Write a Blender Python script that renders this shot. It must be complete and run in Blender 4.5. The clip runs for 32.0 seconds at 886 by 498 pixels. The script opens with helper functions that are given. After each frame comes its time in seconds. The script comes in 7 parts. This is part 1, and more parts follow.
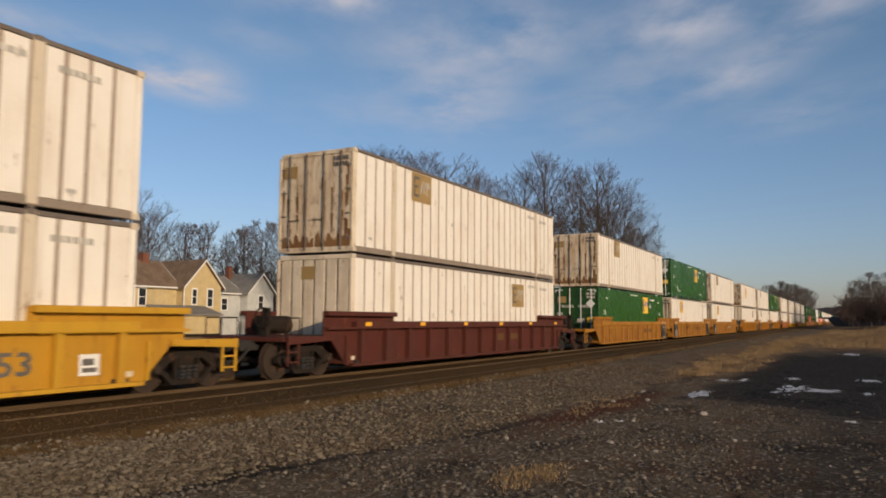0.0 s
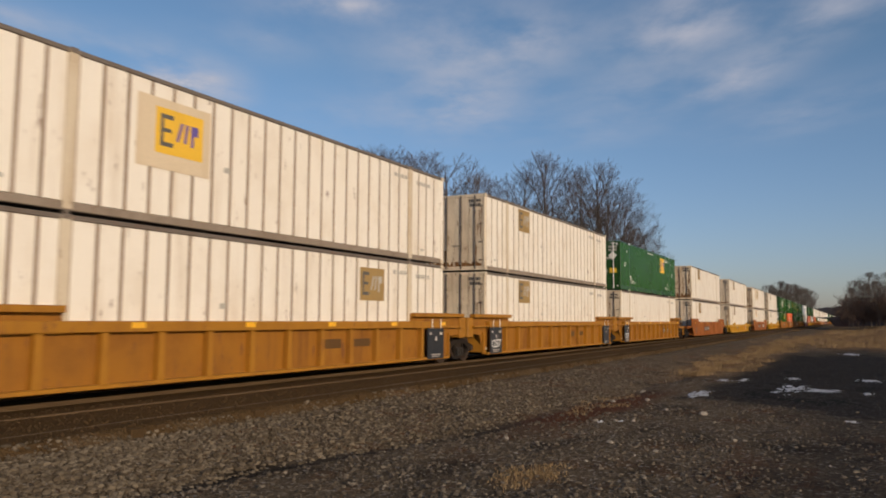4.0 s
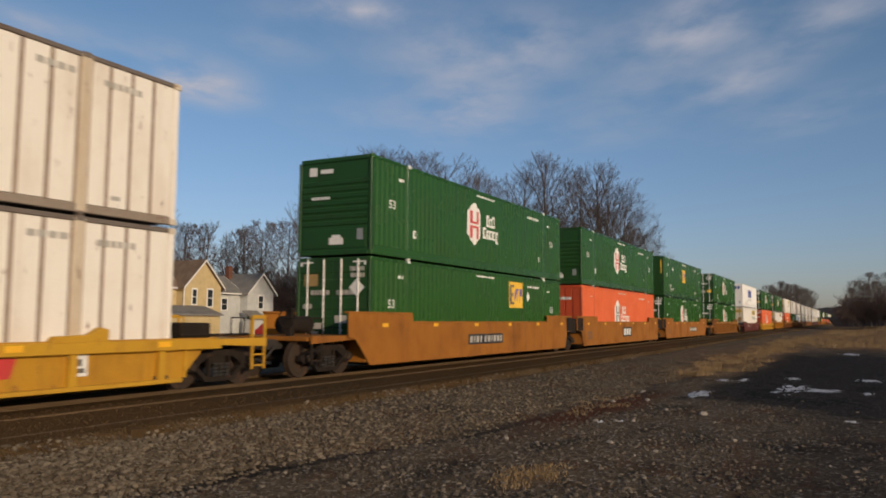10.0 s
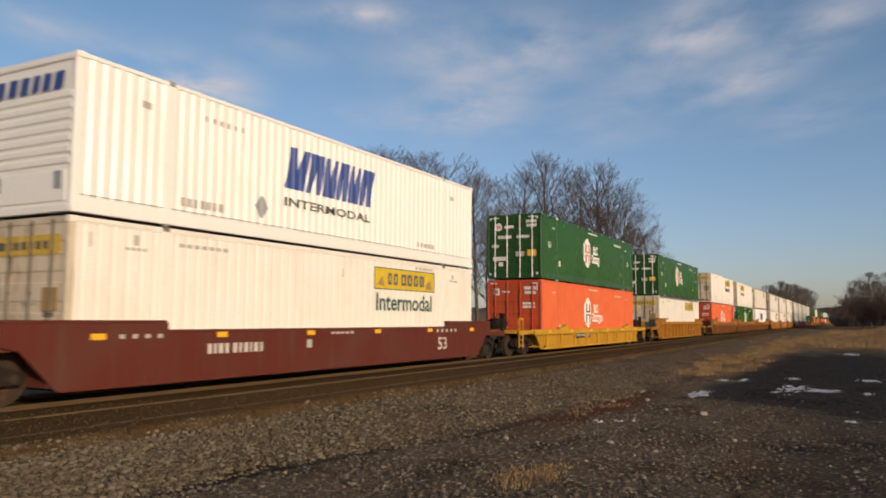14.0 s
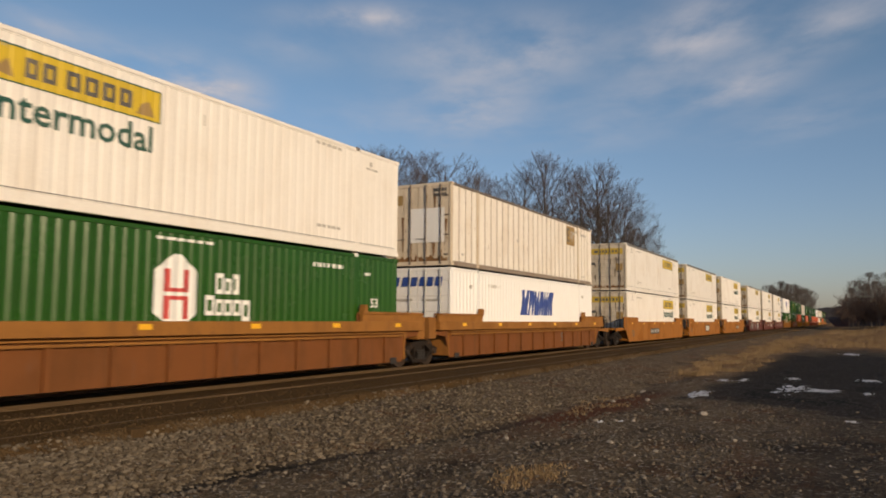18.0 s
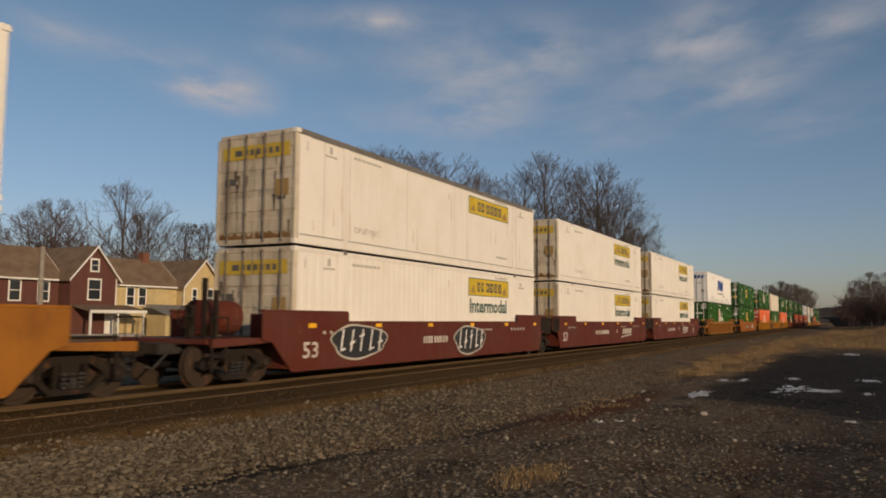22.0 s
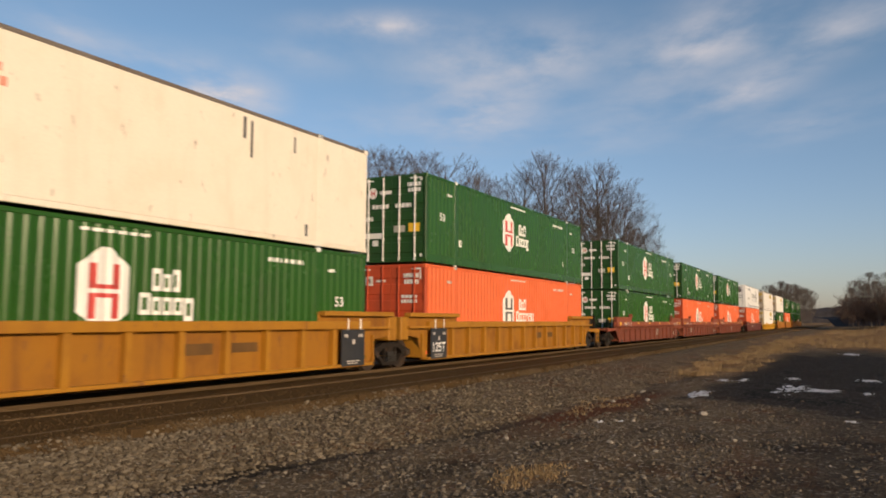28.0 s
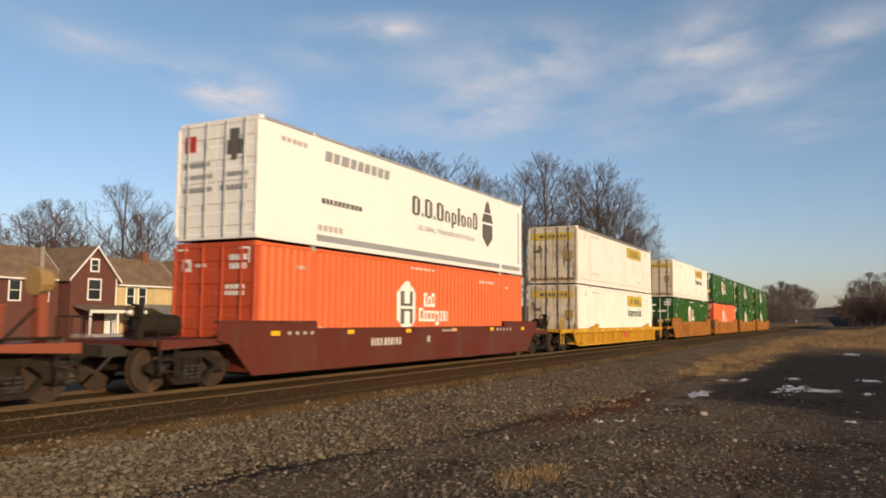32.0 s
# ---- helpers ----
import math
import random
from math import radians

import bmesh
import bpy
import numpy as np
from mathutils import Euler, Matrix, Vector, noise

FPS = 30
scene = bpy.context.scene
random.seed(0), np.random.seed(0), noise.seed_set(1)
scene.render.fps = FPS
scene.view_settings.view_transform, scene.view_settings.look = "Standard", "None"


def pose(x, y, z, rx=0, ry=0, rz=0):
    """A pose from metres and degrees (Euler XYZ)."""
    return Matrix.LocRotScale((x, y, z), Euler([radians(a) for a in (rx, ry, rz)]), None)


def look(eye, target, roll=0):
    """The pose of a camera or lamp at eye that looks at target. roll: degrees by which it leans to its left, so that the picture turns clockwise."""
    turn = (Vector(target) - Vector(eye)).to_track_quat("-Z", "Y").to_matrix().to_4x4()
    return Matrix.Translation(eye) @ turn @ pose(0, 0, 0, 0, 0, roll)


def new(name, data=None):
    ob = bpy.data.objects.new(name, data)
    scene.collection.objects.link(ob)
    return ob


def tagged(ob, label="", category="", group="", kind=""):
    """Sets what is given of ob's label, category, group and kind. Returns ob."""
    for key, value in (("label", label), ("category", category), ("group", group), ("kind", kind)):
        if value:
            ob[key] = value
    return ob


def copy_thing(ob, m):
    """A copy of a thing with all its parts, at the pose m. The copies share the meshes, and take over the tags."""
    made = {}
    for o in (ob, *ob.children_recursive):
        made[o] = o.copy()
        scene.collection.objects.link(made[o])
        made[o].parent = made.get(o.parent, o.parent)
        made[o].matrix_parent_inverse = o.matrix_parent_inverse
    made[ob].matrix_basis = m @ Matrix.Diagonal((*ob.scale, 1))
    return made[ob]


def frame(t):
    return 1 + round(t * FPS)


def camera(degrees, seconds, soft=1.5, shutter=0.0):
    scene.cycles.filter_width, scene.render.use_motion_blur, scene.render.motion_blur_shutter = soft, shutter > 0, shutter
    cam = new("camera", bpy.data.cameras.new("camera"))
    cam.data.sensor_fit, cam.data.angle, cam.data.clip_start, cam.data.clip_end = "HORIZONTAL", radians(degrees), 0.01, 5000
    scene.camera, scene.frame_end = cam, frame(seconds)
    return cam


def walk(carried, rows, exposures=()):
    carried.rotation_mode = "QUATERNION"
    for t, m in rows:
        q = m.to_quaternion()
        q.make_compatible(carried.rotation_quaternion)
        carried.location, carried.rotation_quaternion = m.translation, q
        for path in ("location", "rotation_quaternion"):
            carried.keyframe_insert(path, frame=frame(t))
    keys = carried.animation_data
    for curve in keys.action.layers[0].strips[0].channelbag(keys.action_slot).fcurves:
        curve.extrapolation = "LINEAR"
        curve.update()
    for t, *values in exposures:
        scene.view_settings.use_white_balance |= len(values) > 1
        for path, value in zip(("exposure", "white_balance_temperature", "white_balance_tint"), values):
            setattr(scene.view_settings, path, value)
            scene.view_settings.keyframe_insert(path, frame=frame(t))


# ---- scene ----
# ---------------------------------------------------------------- camera
EYE = Vector((0.0, 0.0, 1.491))
cam = camera(59.7, 32.0, soft=1.8, shutter=0.12)
YAW, PITCH = radians(62.233), radians(5.203)
AIM = EYE + Vector((math.sin(YAW) * math.cos(PITCH), math.cos(YAW) * math.cos(PITCH), math.sin(PITCH))) * 20
walk(cam, [(0.0, look(EYE, AIM, 0.36)), (32.0, look(EYE, AIM, 0.36))],
     exposures=[(0.0, -0.25, 6200, 10), (2.0, -0.34, 6100, 10), (3.0, -0.32, 6050, 10), (6.0, -0.33, 6150, 10), (8.0, -0.43, 6150, 10), (9.0, -0.47, 6200, 10),
                (10.0, -0.42, 6100, 10), (11.0, 0.06, 5950, 10), (12.0, 0.16, 6250, 10), (13.0, 0.20, 6300, 10), (14.0, -0.12, 6450, 10), (17.0, -0.20, 6450, 10),
                (18.0, -0.28, 6520, 10), (19.0, -0.47, 6530, 10), (21.0, -0.54, 6700, 10), (22.0, -0.55, 6720, 10), (24.0, -0.56, 6500, 10), (25.0, -0.51, 6350, 10), (28.0, 0.0, 6650, 10),
                (29.0, 0.06, 6650, 10), (30.0, 0.17, 6650, 10), (31.0, 0.17, 6700, 10), (32.0, 0.14, 6800, 10)])

# ---------------------------------------------------------------- light
SUN_AZ, SUN_EL = 207.0, 14.0          # clockwise from +y, above the horizon
SUN_DIR = Vector((math.sin(radians(SUN_AZ)) * math.cos(radians(SUN_EL)),
                  math.cos(radians(SUN_AZ)) * math.cos(radians(SUN_EL)), math.sin(radians(SUN_EL))))
world = bpy.data.worlds.new("sky")
scene.world = world
world.use_nodes = True
wn = world.node_tree.nodes
wl = world.node_tree.links
sky = wn.new("ShaderNodeTexSky")
sky.sky_type = "NISHITA"
sky.sun_disc = False
sky.sun_elevation, sky.sun_rotation = radians(SUN_EL), radians(SUN_AZ)
sky.air_density, sky.dust_density, sky.ozone_density = 1.0, 0.8, 2.4
tint = wn.new("ShaderNodeMix")
tint.data_type, tint.blend_type = "RGBA", "MULTIPLY"
tint.inputs[0].default_value = 1.0
height = wn.new("ShaderNodeSeparateXYZ")
wl.new(wn.new("ShaderNodeTexCoord").outputs["Generated"], height.inputs[0])
rise = wn.new("ShaderNodeMapRange")
rise.inputs["From Max"].default_value = 0.32
wl.new(height.outputs["Z"], rise.inputs["Value"])
haze = wn.new("ShaderNodeMix")          # winter haze takes the yellow out of the low sky
haze.data_type = "RGBA"
haze.inputs[6].default_value, haze.inputs[7].default_value = (0.95, 0.88, 1.08, 1), (1.01, 1.01, 1.01, 1)
wl.new(rise.outputs["Result"], haze.inputs[0])
wl.new(haze.outputs[2], tint.inputs[7])
wl.new(sky.outputs["Color"], tint.inputs[6])
wl.new(tint.outputs[2], wn["Background"].inputs["Color"])
wn["Background"].inputs["Strength"].default_value = 0.130
sun = new("sun", bpy.data.lights.new("sun", "SUN"))
sun.data.energy, sun.data.angle, sun.data.color = 4.2, radians(0.6), (1.0, 0.765, 0.49)
sun.matrix_basis = look(SUN_DIR * 200, (0, 0, 0))


# ---------------------------------------------------------------- materials
def tree_of(name):
    m = bpy.data.materials.new(name)
    m.use_nodes = True
    return m, m.node_tree.nodes, m.node_tree.links, m.node_tree.nodes["Principled BSDF"]


def mix_rgb(nodes, links, fac, a, b):
    n = nodes.new("ShaderNodeMix")
    n.data_type = "RGBA"
    for sock, val in ((n.inputs[0], fac), (n.inputs[6], a), (n.inputs[7], b)):
        if isinstance(val, (float, int)):
            sock.default_value = val
        elif isinstance(val, (tuple, list)):
            sock.default_value = (*val[:3], 1)
        else:
            links.new(val, sock)
    return n.outputs[2]


def noise_of(nodes, links, coord, scale, size=(1, 1, 1), detail=5.0, rough=0.6, w=None):
    mp = nodes.new("ShaderNodeMapping")
    mp.inputs["Scale"].default_value = size
    links.new(coord, mp.inputs["Vector"])
    n = nodes.new("ShaderNodeTexNoise")
    n.noise_dimensions = "4D" if w is not None else "3D"
    n.inputs["Scale"].default_value, n.inputs["Detail"].default_value = scale, detail
    n.inputs["Roughness"].default_value = rough
    links.new(mp.outputs["Vector"], n.inputs["Vector"])
    if w is not None:
        links.new(w, n.inputs["W"])
    return n.outputs["Fac"]


def ramp_of(nodes, links, fac, lo, hi):
    n = nodes.new("ShaderNodeMapRange")
    n.inputs["From Min"].default_value, n.inputs["From Max"].default_value = lo, hi
    n.interpolation_type = "SMOOTHSTEP"
    links.new(fac, n.inputs["Value"])
    return n.outputs["Result"]


def bump_of(nodes, links, height, strength, distance, bsdf):
    n = nodes.new("ShaderNodeBump")
    n.inputs["Strength"].default_value, n.inputs["Distance"].default_value = strength, distance
    links.new(height, n.inputs["Height"])
    links.new(n.outputs["Normal"], bsdf.inputs["Normal"])


def paint(name, rgb, dirt=(0.16, 0.12, 0.09), amount=0.35, rough=0.42, metal=0.0, spec=0.5, rust=0.0, fade=0.3):
    """Weathered paint: grain, blotches and streaks that run down, with rust specks."""
    m, nodes, links, bsdf = tree_of(name)
    tc = nodes.new("ShaderNodeTexCoord").outputs["Object"]
    oi = nodes.new("ShaderNodeObjectInfo")
    mul = nodes.new("ShaderNodeMath")
    mul.operation = "MULTIPLY"
    mul.inputs[1].default_value = 37.0
    links.new(oi.outputs["Random"], mul.inputs[0])
    w = mul.outputs[0]
    streak = ramp_of(nodes, links, noise_of(nodes, links, tc, 2.6, (1, 1, 0.10), 6, 0.65, w), 0.47, 0.78)
    blotch = ramp_of(nodes, links, noise_of(nodes, links, tc, 0.7, (1, 1, 1), 5, 0.6, w), 0.42, 0.75)
    grain = noise_of(nodes, links, tc, 38, (1, 1, 1), 4, 0.7)
    col = mix_rgb(nodes, links, ramp_of(nodes, links, grain, 0.3, 0.75), rgb, tuple(min(1, c * 0.86) for c in rgb))
    scale_a = nodes.new("ShaderNodeMath")
    scale_a.operation = "MULTIPLY"
    scale_a.inputs[1].default_value = amount
    links.new(streak, scale_a.inputs[0])
    scale_b = nodes.new("ShaderNodeMath")
    scale_b.operation = "MULTIPLY"
    scale_b.inputs[1].default_value = amount * 0.7
    links.new(blotch, scale_b.inputs[0])
    col = mix_rgb(nodes, links, scale_a.outputs[0], col, dirt)
    col = mix_rgb(nodes, links, scale_b.outputs[0], col, dirt)
    if rust:
        speck = ramp_of(nodes, links, noise_of(nodes, links, tc, 5.5, (1, 1, 0.35), 8, 0.72, w), 0.60 - rust * 0.2, 0.70)
        col = mix_rgb(nodes, links, speck, col, (0.15, 0.062, 0.026))
    links.new(col, bsdf.inputs["Base Color"])
    rr = nodes.new("ShaderNodeMapRange")
    rr.inputs["To Min"].default_value, rr.inputs["To Max"].default_value = rough, min(1, rough + fade)
    links.new(blotch, rr.inputs["Value"])
    links.new(rr.outputs["Result"], bsdf.inputs["Roughness"])
    bsdf.inputs["Metallic"].default_value = metal
    bsdf.inputs["Specular IOR Level"].default_value = spec
    bump_of(nodes, links, grain, 0.15, 0.004, bsdf)
    return m


def ground_stuff(name, cols, scale, rough=0.95, per_island=False, bump=0.3):
    """Stone, soil or wood: three colours by noise at two scales."""
    m, nodes, links, bsdf = tree_of(name)
    tc = nodes.new("ShaderNodeTexCoord").outputs["Object"]
    a = ramp_of(nodes, links, noise_of(nodes, links, tc, scale, (1, 1, 1), 6, 0.7), 0.3, 0.7)
    b = ramp_of(nodes, links, noise_of(nodes, links, tc, scale * 0.13, (1, 1, 1), 4, 0.6), 0.35, 0.7)
    if per_island:
        a = nodes.new("ShaderNodeNewGeometry").outputs["Random Per Island"]
    col = mix_rgb(nodes, links, a, cols[0], cols[1])
    sc = nodes.new("ShaderNodeMath")
    sc.operation = "MULTIPLY"
    sc.inputs[1].default_value = 0.6
    links.new(b, sc.inputs[0])
    col = mix_rgb(nodes, links, sc.outputs[0], col, cols[2])
    links.new(col, bsdf.inputs["Base Color"])
    bsdf.inputs["Roughness"].default_value = rough
    bsdf.inputs["Specular IOR Level"].default_value = 0.08
    bump_of(nodes, links, noise_of(nodes, links, tc, scale * 2.2, (1, 1, 1), 5, 0.7), bump, 0.01, bsdf)
    return m


WHITE = paint("white_panel_paint", (0.83, 0.77, 0.68), (0.48, 0.36, 0.24), 0.40, 0.5, rust=0.06)
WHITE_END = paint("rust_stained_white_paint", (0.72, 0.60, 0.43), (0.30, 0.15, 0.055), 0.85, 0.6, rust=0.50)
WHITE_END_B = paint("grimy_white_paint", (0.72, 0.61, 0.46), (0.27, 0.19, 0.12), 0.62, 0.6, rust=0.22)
GROOVE = paint("grimy_groove_steel", (0.15, 0.122, 0.10), (0.08, 0.055, 0.04), 0.5, 0.7, rust=0.3)
POST = paint("grimy_brown_post_paint", (0.30, 0.225, 0.165), (0.17, 0.115, 0.075), 0.5, 0.65, rust=0.12)
SILL = paint("dull_brown_rail_paint", (0.27, 0.215, 0.165), (0.15, 0.105, 0.075), 0.6, 0.65, rust=0.15)
TAN = paint("faded_patch_paint", (0.66, 0.54, 0.38), (0.45, 0.34, 0.22), 0.4, 0.6)
CREAM = paint("cream_paint", (0.80, 0.72, 0.60), (0.5, 0.38, 0.26), 0.3, 0.5, rust=0.03)
SMOOTH = paint("white_smooth_paint", (0.84, 0.79, 0.72), (0.52, 0.43, 0.33), 0.30, 0.42)
BAND = paint("grimy_yellow_band_paint", (0.58, 0.40, 0.04), (0.3, 0.2, 0.08), 0.5, 0.55)
STAIN = paint("dark_rust_stain", (0.18, 0.088, 0.034), (0.34, 0.20, 0.09), 0.7, 0.8, spec=0.2, rust=0.4)
PALE_STAIN = paint("pale_rust_run", (0.60, 0.50, 0.38), (0.70, 0.62, 0.50), 0.6, 0.7, spec=0.2)
GRIME = paint("black_door_grime", (0.10, 0.075, 0.05), (0.3, 0.24, 0.17), 0.7, 0.8, spec=0.2)
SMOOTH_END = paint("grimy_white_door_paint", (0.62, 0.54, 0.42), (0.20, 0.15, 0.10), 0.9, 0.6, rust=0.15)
CLEAN = paint("clean_white_paint", (0.84, 0.82, 0.79), (0.55, 0.52, 0.48), 0.12, 0.35)
GREEN = paint("green_paint", (0.022, 0.086, 0.010), (0.026, 0.052, 0.014), 0.45, 0.23, spec=0.24, fade=0.16)
# end walls and doors: darker than the green of the sides
GREEN_END = paint("darker_green_end_paint", (0.018, 0.066, 0.014), (0.02, 0.032, 0.015), 0.5, 0.42, spec=0.3)
ORANGE = paint("orange_paint", (0.68, 0.132, 0.040), (0.42, 0.10, 0.04), 0.3, 0.45, spec=0.3)
# end walls and doors: darker and redder than the orange sides
ORANGE_END = paint("darker_orange_end_paint", (0.46, 0.070, 0.024), (0.18, 0.045, 0.022), 0.5, 0.5, spec=0.3)
RED = paint("red_paint", (0.45, 0.03, 0.025), (0.2, 0.04, 0.03), 0.3, 0.45)
YELLOW_CAR = paint("yellow_car_paint", (0.355, 0.158, 0.014), (0.19, 0.074, 0.015), 0.55, 0.55, spec=0.25, rust=0.14)
# web paints: heavier rust, plus recess shade worked into a darker base
YELLOW_WEB = paint("shaded_rusty_yellow_paint", (0.30, 0.126, 0.014), (0.14, 0.052, 0.015), 0.85, 0.6, spec=0.22, rust=0.26)
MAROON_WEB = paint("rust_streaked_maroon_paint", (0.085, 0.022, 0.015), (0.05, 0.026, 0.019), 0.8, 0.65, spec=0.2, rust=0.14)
BROWN_WEB = paint("shaded_rusty_brown_paint", (0.175, 0.062, 0.017), (0.10, 0.042, 0.015), 0.8, 0.65, spec=0.2, rust=0.3)
REDBROWN_WEB = paint("shaded_dusty_red_oxide_paint", (0.17, 0.046, 0.026), (0.10, 0.046, 0.028), 0.85, 0.65, spec=0.2, rust=0.12)
GOLD_WEB = paint("shaded_rusty_bright_yellow_paint", (0.46, 0.235, 0.018), (0.20, 0.085, 0.018), 0.7, 0.6, spec=0.22, rust=0.16)
GOLD_CAR = paint("bright_yellow_car_paint", (0.52, 0.285, 0.020), (0.25, 0.11, 0.02), 0.4, 0.55, spec=0.25, rust=0.08)
RUST_CAR = paint("orange_brown_car_paint", (0.29, 0.090, 0.012), (0.12, 0.042, 0.014), 0.85, 0.6, spec=0.22, rust=0.16)
TANRUST_CAR = paint("ochre_brown_car_paint", (0.325, 0.124, 0.016), (0.145, 0.054, 0.016), 0.85, 0.6, spec=0.22, rust=0.14)
BROWN_CAR = paint("brown_car_paint", (0.285, 0.122, 0.026), (0.13, 0.055, 0.018), 0.55, 0.65, spec=0.22, rust=0.25)
MAROON_CAR = paint("maroon_car_paint", (0.105, 0.022, 0.013), (0.095, 0.050, 0.036), 0.7, 0.55, spec=0.22, rust=0.03)
MAROON_DULL = paint("dusty_maroon_car_paint", (0.085, 0.024, 0.016), (0.06, 0.03, 0.022), 0.55, 0.65, spec=0.2, rust=0.08)
REDBROWN_CAR = paint("red_oxide_car_paint", (0.25, 0.066, 0.034), (0.15, 0.055, 0.03), 0.45, 0.6, spec=0.22, rust=0.08)
CAST = paint("grimy_cast_steel", (0.021, 0.015, 0.011), (0.010, 0.008, 0.007), 0.6, 0.8, spec=0.2, rust=0.15)
DARK = paint("black_grime", (0.022, 0.019, 0.017), (0.05, 0.035, 0.025), 0.4, 0.8)
GALV = paint("galvanised_steel", (0.42, 0.43, 0.42), (0.2, 0.18, 0.15), 0.4, 0.45, metal=0.5)
BLACK = paint("black_panel_paint", (0.025, 0.025, 0.027), (0.06, 0.05, 0.04), 0.35, 0.5)
INK = paint("faded_dark_lettering", (0.09, 0.085, 0.08), (0.2, 0.17, 0.14), 0.4, 0.6)
WORN_INK = paint("worn_white_lettering", (0.58, 0.53, 0.47), (0.25, 0.16, 0.12), 0.6, 0.6)
PALE_INK = paint("faded_grey_lettering", (0.42, 0.39, 0.34), (0.55, 0.5, 0.44), 0.4, 0.6)
WHITE_INK = paint("white_lettering", (0.78, 0.76, 0.72), (0.45, 0.4, 0.34), 0.3, 0.5)
RED_INK = paint("red_lettering", (0.52, 0.045, 0.04), (0.4, 0.12, 0.08), 0.3, 0.5)
PINK_INK = paint("sun_bleached_red_lettering", (0.68, 0.27, 0.19), (0.7, 0.5, 0.38), 0.4, 0.6)
BLUE_INK = paint("blue_lettering", (0.025, 0.06, 0.26), (0.07, 0.1, 0.24), 0.3, 0.45)
PURPLE_INK = paint("violet_lettering", (0.13, 0.09, 0.32), (0.2, 0.16, 0.3), 0.3, 0.5)
GREEN_INK = paint("dark_green_lettering", (0.02, 0.085, 0.06), (0.1, 0.13, 0.1), 0.3, 0.5)
YELLOW_INK = paint("yellow_plaque_paint", (0.80, 0.48, 0.03), (0.5, 0.3, 0.06), 0.3, 0.45)
OLIVE_INK = paint("olive_yellow_plaque_paint", (0.62, 0.435, 0.02), (0.36, 0.25, 0.05), 0.35, 0.5)
FADED_INK = paint("faded_gold_plaque_paint", (0.34, 0.22, 0.075), (0.22, 0.15, 0.08), 0.5, 0.6)
REFLECT = paint("yellow_reflector_tape", (0.85, 0.44, 0.015), (0.5, 0.26, 0.03), 0.25, 0.35)
STAINED = paint("tan_stained_white_paint", (0.62, 0.53, 0.40), (0.34, 0.22, 0.12), 0.6, 0.6, rust=0.15)
DARK_TRIM = paint("grimy_grey_roof_edge", (0.16, 0.145, 0.13), (0.08, 0.065, 0.05), 0.5, 0.6)
GREY_TRIM = paint("grey_trim_paint", (0.30, 0.31, 0.33), (0.2, 0.19, 0.18), 0.3, 0.5)
RAIL_RUST = paint("rusty_rail_steel", (0.115, 0.070, 0.032), (0.05, 0.030, 0.017), 0.4, 0.7, spec=0.3, rust=0.15)
RAIL_HEAD = paint("worn_rail_head_steel", (0.10, 0.062, 0.029), (0.05, 0.03, 0.018), 0.5, 0.65, spec=0.3)
TIE_WOOD = ground_stuff("weathered_tie_wood", ((0.054, 0.033, 0.015), (0.077, 0.048, 0.023), (0.043, 0.026, 0.013)), 14)
BARK = ground_stuff("grey_brown_bark", ((0.085, 0.069, 0.058), (0.13, 0.107, 0.091), (0.06, 0.048, 0.041)), 6)
TWIG = ground_stuff("thin_twig_bark", ((0.085, 0.070, 0.064), (0.13, 0.108, 0.100), (0.066, 0.055, 0.051)), 3, bump=0.0)
STONE = ground_stuff("crushed_ballast_stone", ((0.047, 0.035, 0.023), (0.203, 0.164, 0.117), (0.095, 0.072, 0.048)), 20, per_island=True)
GRAVEL = ground_stuff("grey_yard_gravel", ((0.032, 0.026, 0.021), (0.180, 0.149, 0.115), (0.077, 0.059, 0.042)), 22, per_island=True)
PALE_ROCK = ground_stuff("pale_limestone", ((0.22, 0.185, 0.145), (0.36, 0.32, 0.27), (0.15, 0.12, 0.092)), 14)
POLE = ground_stuff("sun_bleached_pole_wood", ((0.27, 0.235, 0.20), (0.38, 0.34, 0.29), (0.2, 0.165, 0.135)), 7)
THICKET = ground_stuff("red_brown_twigs", ((0.082, 0.055, 0.045), (0.125, 0.088, 0.072), (0.06, 0.042, 0.036)), 2, per_island=False, bump=0.0)
DRY_GRASS = ground_stuff("dry_straw_grass", ((0.21, 0.14, 0.07), (0.34, 0.24, 0.13), (0.15, 0.095, 0.05)), 9, per_island=True, bump=0.0)
SNOW = ground_stuff("old_grey_snow", ((0.46, 0.45, 0.46), (0.64, 0.64, 0.66), (0.30, 0.28, 0.27)), 8, rough=0.7)


